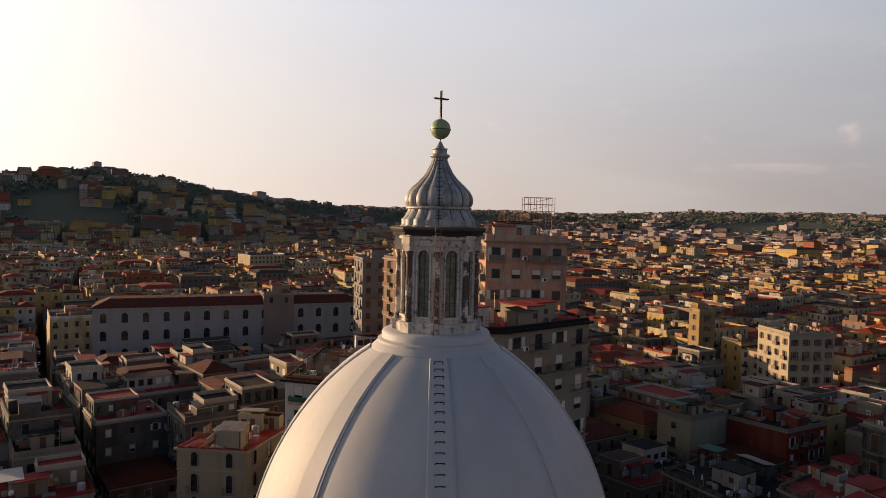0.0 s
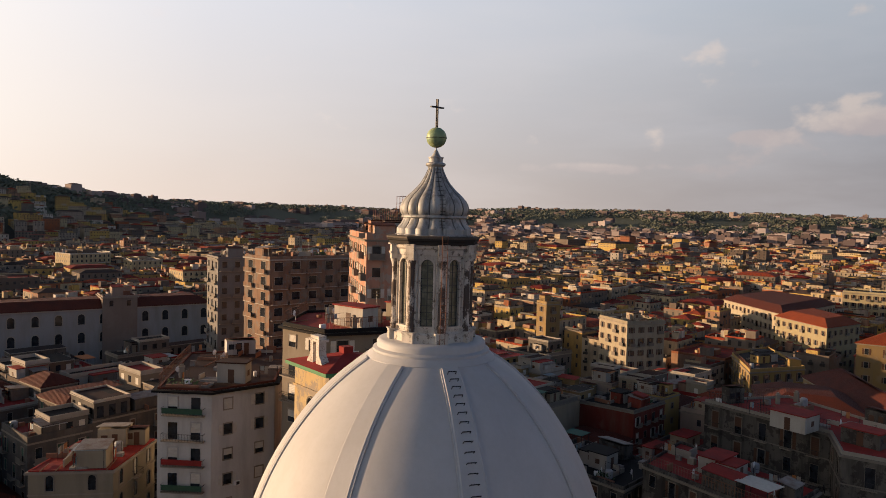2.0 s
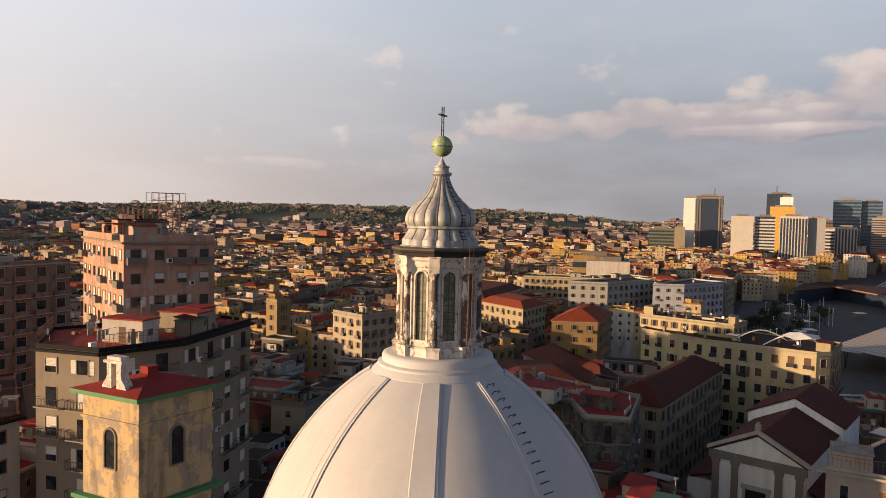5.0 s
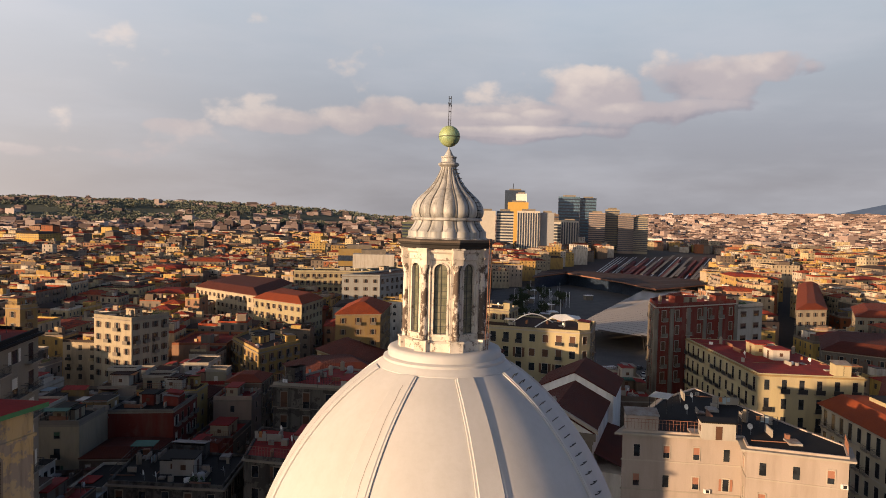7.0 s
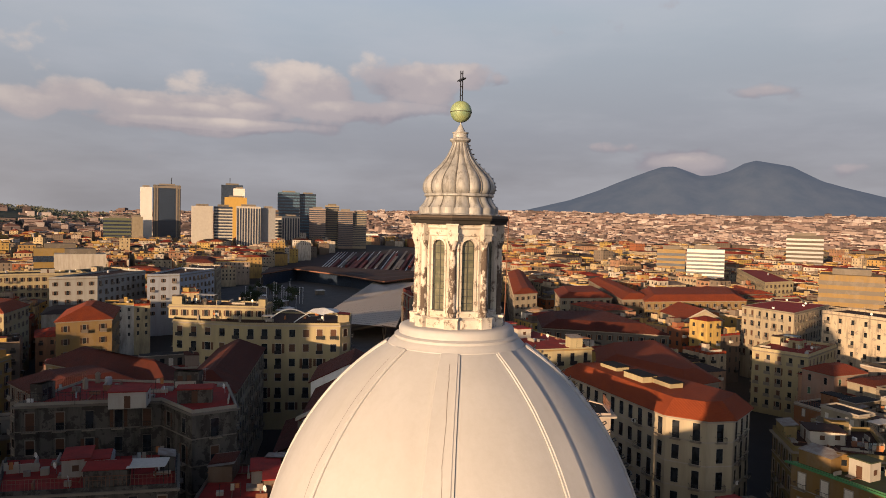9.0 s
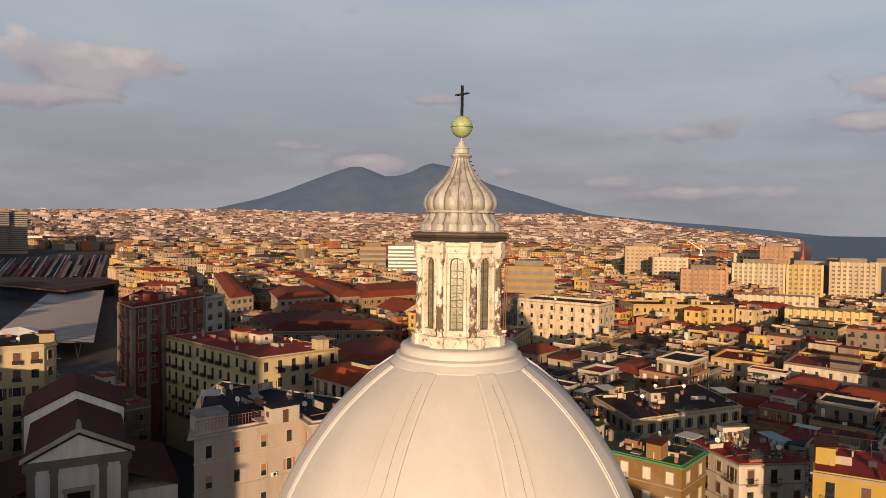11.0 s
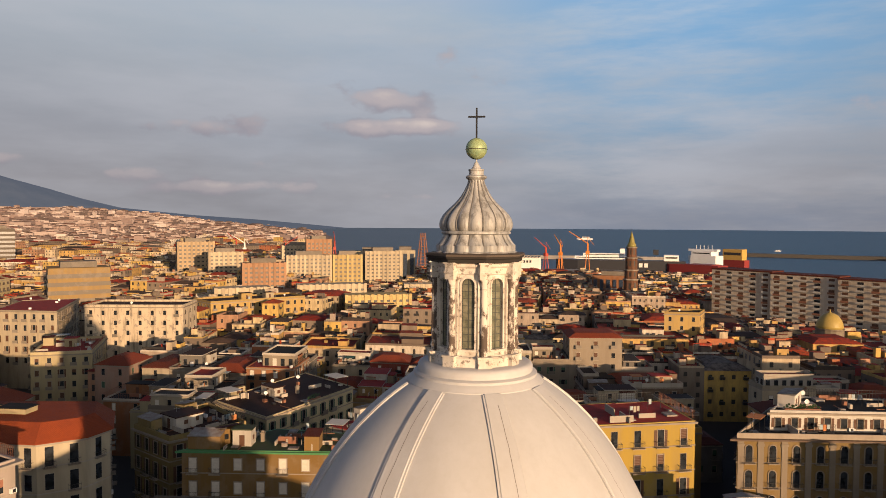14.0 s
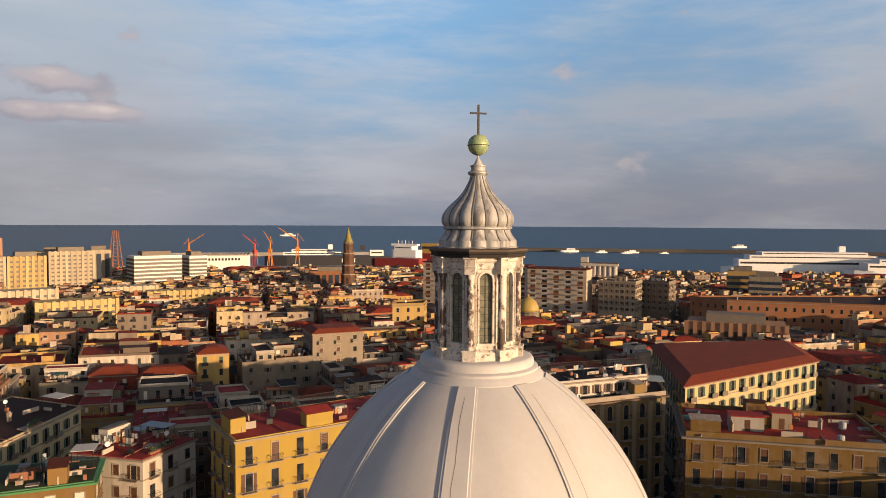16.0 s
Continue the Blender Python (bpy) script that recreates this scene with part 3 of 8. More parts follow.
# stepped collar under the lantern
part("collar", MB().lathe([(2.86, 54.0), (2.86, 54.40), (2.74, 54.52), (2.66, 54.60), (2.60, 54.64), (2.60, 54.74), (2.50, 54.80), (2.36, 54.82)], 96, capped=False), DOME, dome)
part("upper_collar", MB().lathe([(2.42, 54.7), (2.42, 55.02), (2.36, 55.12), (2.24, 55.17), (1.6, 55.17), (0.1, 55.17)], 96, capped=False), DOME, dome)
for ob in dome.children:
    if ob.name.startswith(("collar", "upper")):
        smooth_angle(ob.data, 40)
# drum and church below, unseen; the body is raised to shade the houses beyond
church = thing("church_body", None, None, "stone church body and drum that carry the white dome", "church", kind="structure")
part("drum", MB().lathe([(9.6, 20), (9.6, 35.6), (10.1, 36.0), (10.1, 36.6), (9.3, 37.0), (9.1, 37.6), (8.8, 37.6)], 64, capped=False), TRIM_WHITE, church)
part("crossing", MB().prism([(-13, -13), (13, -13), (13, 13), (-13, 13)], -0.5, 32.0), TRIM_WHITE, church)
for a, d in ((0, 1), (90, 1), (180, 1), (270, 1)):
    ca, sa = math.cos(radians(a)), math.sin(radians(a))
    pts = [(13.5, -13.5, 32.0), (13.5, 13.5, 32.0), (7.2, 7.2, 35.2), (7.2, -7.2, 35.2)]
    part("hipped_roof", MB().face([(x * ca - y * sa, x * sa + y * ca, z) for x, y, z in pts]), R_TILE_DARK, church)
part("nave_roof", MB().face([(-13.4, -9.5, 27.9), (-34.5, -9.5, 27.9), (-34.5, 0, 31.6), (-13.4, 0, 31.6)][::-1]).face([(-13.4, 9.5, 27.9), (-34.5, 9.5, 27.9), (-34.5, 0, 31.6), (-13.4, 0, 31.6)]).face([(-34.1, -9, 27.9), (-34.1, 9, 27.9), (-34.1, 0, 31.4)]), R_TILE_DARK, church)
part("nave", MB().prism([(-13.05, -9), (-13.05, 9), (-34, 9), (-34, -9)], -0.5, 28), WALLS["grey"], church)

# ---- the lantern ----
lan = thing("roof_lantern", None, None, "weathered white octagonal lantern with lead onion roof, ball and cross", "lantern")
LZ = 55.17
TO = radians(LANTERN)


def oct_prof(prof, name, mats, parent=lan, label=""):
    ob = part(name, MB().lathe(prof, 8, turn=TO), mats, parent, label)
    return ob


oct_prof([(1.90, LZ), (1.90, LZ + 0.34), (1.82, LZ + 0.40), (1.72, LZ + 0.42), (1.72, LZ + 0.46)], "plinth", PEEL)
oct_prof([(1.70, 58.86), (1.74, 58.9), (1.74, 59.12), (1.84, 59.2), (1.84, 59.30), (1.88, 59.325)], "entablature", PEEL)
oct_prof([(1.92, 59.33), (2.02, 59.36), (2.02, 59.48), (2.10, 59.52), (2.10, 59.69), (1.88, 59.71)], "soot_dark_cornice", plain("dark_stone", (0.030, 0.026, 0.023), 0.95), label="near-black cornice under the lead roof")
# eight walls with arched openings
SIDE = 2 * 1.66 * math.sin(radians(22.5))
APO = 1.66 * math.cos(radians(22.5))
Z0, Z1 = LZ + 0.44, 58.88
OW, OS, OT = 0.27, 55.86, 58.72          # half width, sill, crown of the opening


def arch_wall():
    mb = MB()
    top = OT - OW
    path = [(-OW, OS)] + [(-OW, OS + (top - OS) * k / 4) for k in range(1, 5)]
    path += [(OW * math.cos(math.pi * (1 - k / 12)), top + OW * math.sin(math.pi * k / 12)) for k in range(1, 12)]
    path += [(OW, top - (top - OS) * k / 4) for k in range(0, 5)]
    h = SIDE / 2
    outer = []
    for x, z in path:
        if z <= top + 1e-6:
            outer.append((-h if x < 0 else h, z))
        else:
            a = math.atan2(z - top, x)
            k = min(h / max(abs(math.cos(a)), 1e-6), (Z1 - top) / max(math.sin(a), 1e-6))
            outer.append((k * math.cos(a), top + k * math.sin(a)))
    n0 = len(path)
    for loop, y in ((outer, 0), (path, 0), (path, -0.2)):
        mb.v += [(x, y, z) for x, z in loop]
    for a in range(2):
        for k in range(n0 - 1):
            mb.f.append((a * n0 + k, a * n0 + k + 1, (a + 1) * n0 + k + 1, (a + 1) * n0 + k))
            mb.m.append(0)
    mb.box(-h, -0.2, Z0, h, 0, OS)
    for sx in (-1, 1):
        mb.face([(sx * h, 0, Z1), (sx * h, 0, outer[8][1]), outer[8][:1] + (0,) + outer[8][1:], outer[8][:1] + (0,) + (Z1,)])
    # raised moulding round the arch
    i = len(mb.v)
    wide = [(x * 1.28, top + (z - top) * 1.28 if z > top else z) for x, z in path]
    for loop, y in ((path, 0.0), (path, 0.045), (wide, 0.045), (wide, 0.0)):
        mb.v += [(x, y, z) for x, z in loop]
    for a in range(3):
        for k in range(n0 - 1):
            mb.f.append((i + a * n0 + k, i + a * n0 + k + 1, i + (a + 1) * n0 + k + 1, i + (a + 1) * n0 + k))
            mb.m.append(0)
    mb.box(-OW * 1.45, -0.02, OS - 0.09, OW * 1.45, 0.10, OS)
    return mb


wall_mesh = arch_wall().mesh("lantern_wall", PEEL)
frame_mb = MB()
top = OT - OW
for sx in (-OW + 0.02, 0, OW - 0.02):
    frame_mb.box(sx - 0.017, -0.13, OS, sx + 0.017, -0.09, top + (OW if sx == 0 else 0.02))
for k in range(10):
    z = OS + 0.02 + (top - OS) * k / 9
    frame_mb.box(-OW, -0.125, z - 0.013, OW, -0.095, z + 0.013)
for k in range(8):
    a, b = math.pi * k / 8, math.pi * (k + 1) / 8
    frame_mb.tube((0.25 * math.cos(a), -0.11, top + 0.25 * math.sin(a)), (0.25 * math.cos(b), -0.11, top + 0.25 * math.sin(b)), 0.02, seg=5)
bars_mesh = frame_mb.mesh("glazing_bars", plain("weathered_window_iron", (0.05, 0.055, 0.05), 0.6))
pane_mb = MB()
loop = [(-OW, OS), (OW, OS)] + [(OW * math.cos(math.pi * k / 12), top + OW * math.sin(math.pi * k / 12)) for k in range(13)]
pane_mb.face([(x, -0.11, z) for x, z in loop])
n = Nodes("dusty_greenish_glass")
PANE = n.done(n.mix(n.ramp(n.noise(3, 3), [(0.4, 0), (0.65, 1)]), (0.10, 0.105, 0.075), (0.19, 0.18, 0.13)), 0.25, 0, n.noise(12, 2), 0.01, 0.5)
pane_mesh = pane_mb.mesh("pane", PANE)
# one column with pier, pedestal, capital and the block of entablature above it
COLP = [(0.15, LZ + 0.40), (0.15, LZ + 0.62), (0.185, LZ + 0.66), (0.185, LZ + 0.72), (0.155, LZ + 0.76), (0.14, LZ + 0.82), (0.145, LZ + 1.5), (0.135, LZ + 2.4), (0.12, 58.30), (0.145, 58.33), (0.125, 58.37), (0.14, 58.45), (0.20, 58.62), (0.20, 58.68)]
for k in range(8):
    a = LANTERN + 45 * k
    m = Matrix.Rotation(radians(a + 22.5) - math.pi / 2, 4, "Z") @ Matrix.Translation((0, APO, 0))
    w = part("wall", wall_mesh, None, lan)
    w.matrix_basis = m
    win = part("window", bars_mesh, None, lan, "arched window with a grid of iron glazing bars")
    win.matrix_basis = m
    p = part("pane", pane_mesh, None, win)
    mc = Matrix.Rotation(radians(a), 4, "Z") @ Matrix.Translation((1.72, 0, 0))
    c = part("column", MB().lathe(COLP, 14), COLUMN, lan, "flaking white plaster column" if k % 2 else "", smooth=False)
    smooth_angle(c.data, 40)
    c.matrix_basis = mc
    ped = part("pedestal", MB().box(-0.22, -0.27, LZ, 0.24, 0.27, LZ + 0.38).box(-0.22, -0.30, LZ + 0.381, 0.27, 0.30, LZ + 0.45), PEEL, lan)
    ped.matrix_basis = mc
    pier = part("pier", MB().box(-0.30, -0.24, LZ + 0.451, -0.06, 0.24, 58.86), PEEL, lan)
    pier.matrix_basis = mc
    blk = part("impost", MB().box(-0.2, -0.21, 58.681, 0.20, 0.21, 58.92).box(-0.2, -0.24, 58.921, 0.25, 0.24, 59.0).box(-0.2, -0.21, 59.001, 0.20, 0.21, 59.3).box(-0.2, -0.26, 59.301, 0.28, 0.26, 59.36), PEEL, lan)
    blk.matrix_basis = mc
oct_prof([(2.13, 59.60), (2.13, 59.67), (2.0, 59.715), (1.7, 59.73)], "eave", plain("dark_stained_gutter", (0.09, 0.07, 0.055), 0.8))
# onion roof of lead with rolls on the seams
SOOT = plain("dark_lead_seams", (0.13, 0.125, 0.12), 0.6)
ON = [(1.74, 59.66), (1.74, 59.74), (1.66, 59.78), (1.66, 60.02), (1.60, 60.08), (1.50, 60.2), (1.41, 60.36), (1.36, 60.5), (1.37, 60.56), (1.48, 60.64), (1.535, 60.78), (1.54, 60.92), (1.50, 61.08), (1.40, 61.26), (1.22, 61.46), (1.0, 61.66),
      (0.80, 61.86), (0.64, 62.06), (0.52, 62.26), (0.42, 62.46), (0.35, 62.62), (0.33, 62.74)]
ob = part("onion_roof", MB().lathe(ON, 128, turn=TO, lobes=16, depth=0.075), LEAD, lan, "grey lead onion roof with rolled seams")
smooth_angle(ob.data, 40)
ob = part("band", MB().lathe([(1.40, 60.47), (1.46, 60.50), (1.46, 60.56), (1.42, 60.60)], 64), LEAD, lan)
for k in range(16):
    a = TO + 2 * math.pi * k / 16
    mb = MB()
    for (r0, z0), (r1, z1) in zip(ON[3:], ON[4:]):
        r0, r1 = r0 * 0.942, r1 * 0.942
        mb.tube((r0 * math.cos(a), r0 * math.sin(a), z0), (r1 * math.cos(a), r1 * math.sin(a), z1), 0.032 if k % 2 == 0 else 0.02, seg=6)
    part("seam_roll", mb, SOOT, lan)
ob = part("finial", MB().lathe([(0.33, 62.72), (0.40, 62.78), (0.44, 62.82), (0.44, 62.88), (0.38, 62.92), (0.31, 62.94), (0.31, 63.10), (0.34, 63.13), (0.34, 63.17), (0.22, 63.19), (0.16, 63.28), (0.07, 63.46), (0.03, 63.5), (0.03, 63.7)], 24), LEAD, lan)
smooth_angle(ob.data, 40)
ball = part("ball", MB().lathe([(0.448 * math.sin(math.pi * k / 24), 64.03 - 0.448 * math.cos(math.pi * k / 24)) for k in range(1, 24)], 40), COPPER, lan, "greenish copper ball with a seam round its middle", smooth=True)
part("seam_ring", MB().lathe([(0.448, 63.99), (0.462, 63.99), (0.462, 64.02), (0.448, 64.02)], 40), plain("dark_copper_seam", (0.06, 0.06, 0.035), 0.6), ball)
mb = MB()
for e in (-1, 1):
    y = 0.045 * e
    mb.box(-0.032, y - 0.012, 64.46, 0.032, y + 0.012, 65.72)
    mb.box(-0.36, y - 0.012, 65.33, -0.033, y + 0.012, 65.39).box(0.033, y - 0.012, 65.33, 0.36, y + 0.012, 65.39)
for z in (64.7, 65.05, 65.36, 65.6):
    mb.box(-0.014, -0.03, z, 0.014, 0.03, z + 0.03)
for x in (-0.34, 0.34):
    mb.box(x - 0.012, -0.03, 65.35, x + 0.012, 0.03, 65.37)
ob = part("cross", mb, IRON, lan, "dark iron cross of paired flat bars")
ob.matrix_basis = Matrix.Rotation(radians(16.5), 4, "Z")
# ladder on the lantern and steps on the onion roof
mb = MB()
m = Matrix.Rotation(TO, 4, "Z") @ Matrix.Translation((1.98, 0.0, 0))
for e in (-1, 1):
    mb.tube(m @ Vector((0.02, 0.11 * e, 54.95)), m @ Vector((0.12, 0.11 * e, 59.75)), 0.014)
for k in range(16):
    z = 55.1 + 0.29 * k
    mb.tube(m @ Vector((0.02 + 0.1 * k / 16, -0.11, z)), m @ Vector((0.02 + 0.1 * k / 16, 0.11, z)), 0.011)
part("ladder", mb, RUST, lan, "thin rusty iron ladder")
for j in range(4, len(ON) - 1):
    r, z = ON[j]
    q = part("rung", rung_mesh, None, lan)
    q.matrix_basis = Matrix.Rotation(TO + math.pi / 2, 4, "Z") @ Matrix.Translation((0, -r * 0.94, z)) @ Matrix.Diagonal((0.65, 0.6, 0.65, 1))


# ---- windows, balconies and roof gear shared by the houses ----
def xz_ring(mb, outer, inner, y0, y1, m=0):
    """A frame between two upright loops, standing out from y0 to y1."""
    n, i = len(outer), len(mb.v)
    for loop, y in ((outer, y0), (outer, y1), (inner, y1), (inner, y0)):
        mb.v += [(x, y, z) for x, z in loop]
    for a in range(3):
        for k in range(n):
            q = (k + 1) % n
            mb.f.append((i + a * n + k, i + (a + 1) * n + k, i + (a + 1) * n + q, i + a * n + q))
            mb.m.append(m)
    return mb


def rect(w, z0, z1):
    return [(-w, z0), (w, z0), (w, z1), (-w, z1)]


def louvre(x0, x1, z0, z1, y=0.03, count=8):
    """A ribbed shutter leaf in one piece."""
    mb = MB()
    for k in range(count * 2 + 1):
        z, yy = z0 + (z1 - z0) * k / (count * 2), y + (0.03 if k % 2 else 0.0)
        mb.v += [(x0, yy, z), (x1, yy, z)]
    for k in range(count * 2):
        mb.f.append((2 * k + 1, 2 * k, 2 * k + 2, 2 * k + 3))
        mb.m.append(0)
    return mb


_kit, _cache = {}, {}


def kit(kind, w, h):
    """The pieces of a window: name, slot and mesh builder. x along the wall, y outwards, z up from the sill."""
    if (kind, w, h) in _kit:
        return _kit[(kind, w, h)]
    f = 0.13
    if kind == "arch":
        r, top = w / 2, h - w / 2
        loop = [(-r, 0)] + [(-r * math.cos(math.pi * k / 10), top + r * math.sin(math.pi * k / 10)) for k in range(11)] + [(r, 0)]
        wide = [(x * 1.3, z if z < top else top + (z - top) * 1.3) for x, z in loop]
        wide[0], wide[-1] = (wide[0][0], -0.15), (wide[-1][0], -0.15)
        out = [("window", 0, xz_ring(MB(), wide[::-1], loop[::-1], -0.02, 0.12)), ("pane", 2, MB().face([(x, 0.02, z) for x, z in loop]))]
    else:
        fr = 0.05 if kind == "hole" else f
        frame = xz_ring(MB(), rect(w / 2 + fr, -fr, h + fr * 1.3), rect(w / 2, 0, h), -0.02, 0.05 if kind == "hole" else 0.10)
        out = [("window", 0, frame)]
        if kind != "shut":
            p = MB().face([(w / 2, 0.015, 0), (-w / 2, 0.015, 0), (-w / 2, 0.015, h), (w / 2, 0.015, h)])
            out.append(("pane", 2, p))
        if kind == "shut":
            out.append(("shutter", 1, louvre(-w / 2, w / 2, 0.01, h - 0.01, 0.02, 9)))
        elif kind == "half":
            out.append(("shutter", 1, louvre(-w / 2, w / 2, h * 0.42, h - 0.01, 0.02, 6)))
        elif kind == "open":
            for e in (-1, 1):
                x0, x1 = sorted((e * (w / 2 + f + 0.02), e * (w + f - 0.04)))
                out.append(("shutter", 1, louvre(x0, x1, 0.02, h - 0.02, 0.03, 8)))
    _kit[(kind, w, h)] = out
    return out


def win(kind, w, h, shut=None, trim=None):
    """The pieces of a window as meshes that alike windows share."""
    key = (kind, w, h, shut.name if shut else "", trim.name if trim else "")
    if key not in _cache:
        mats = (trim or TRIM, shut or SHUTTER, GLASS)
        _cache[key] = [(nm, mb.mesh(nm, mats[slot])) for nm, slot, mb in kit(kind, w, h)]
    return _cache[key]


def whole(kind, w, h, shut=None, trim=None):
    """A window in one mesh, for the plainer houses."""
    key = ("whole", kind, w, h, shut.name if shut else "", trim.name if trim else "")
    if key not in _cache:
        all_in = MB()
        for nm, slot, src in kit(kind, w, h):
            i0 = len(all_in.v)
            all_in.v += src.v
            all_in.f += [tuple(i0 + e for e in fc) for fc in src.f]
            all_in.m += [slot] * len(src.f)
        _cache[key] = all_in.mesh("window", [trim or TRIM, shut or SHUTTER, GLASS])
    return _cache[key]


def put_window(pieces, parent, m):
    ob = part("window", pieces[0][1], None, parent)
    ob.matrix_basis = m
    for nm, me in pieces[1:]:
        part(nm, me, None, ob)
    return ob


def balcony(w, solid=False, mat=None):
    key = ("balcony", w, solid, mat.name if mat else "")
    if key not in _cache:
        mb = MB().box(-w / 2, 0.0, -0.16, w / 2, 0.85, -0.02, 0)
        rail = MB()
        if solid:
            lp = [(-w / 2, 0.0), (-w / 2, 0.86), (w / 2, 0.86), (w / 2, 0.0), (w / 2 - 0.06, 0.0), (w / 2 - 0.06, 0.80), (-w / 2 + 0.06, 0.80), (-w / 2 + 0.06, 0.0)]
            rail.prism(lp[::-1], -0.02, 0.92)
        else:
            lp = [(-w / 2, 0.0), (-w / 2, 0.84), (w / 2, 0.84), (w / 2, 0.0), (w / 2 - 0.04, 0.0), (w / 2 - 0.04, 0.80), (-w / 2 + 0.04, 0.80), (-w / 2 + 0.04, 0.0)]
            rail.prism(lp[::-1], 0.92, 0.97, bottom=True)
            k = max(4, int(w / 0.2))
            for j in range(k + 1):
                x = -w / 2 + 0.02 + (w - 0.04) * j / k
                rail.box(x - 0.012, 0.81, -0.02, x + 0.012, 0.835, 0.919)
        rm = (mat or CONCRETE) if solid else IRON
        both = MB()
        both.v, both.f, both.m = list(mb.v), list(mb.f), list(mb.m)
        both.f += [tuple(len(mb.v) + e for e in fc) for fc in rail.f]
        both.v += rail.v
        both.m += [1] * len(rail.f)
        _cache[key] = (mb.mesh("balcony", TRIM), rail.mesh("railing", rm), both.mesh("balcony", [TRIM, rm]))
    return _cache[key]


def ac_mesh():
    if "ac" not in _cache:
        mb = MB().box(-0.42, 0.02, 0, 0.42, 0.36, 0.58, 0)
        mb.box(-0.3, 0.361, 0.06, 0.16, 0.375, 0.52, 1)
        _cache["ac"] = mb.mesh("air_conditioner", [WHITE_METAL, IRON])
    return _cache["ac"]


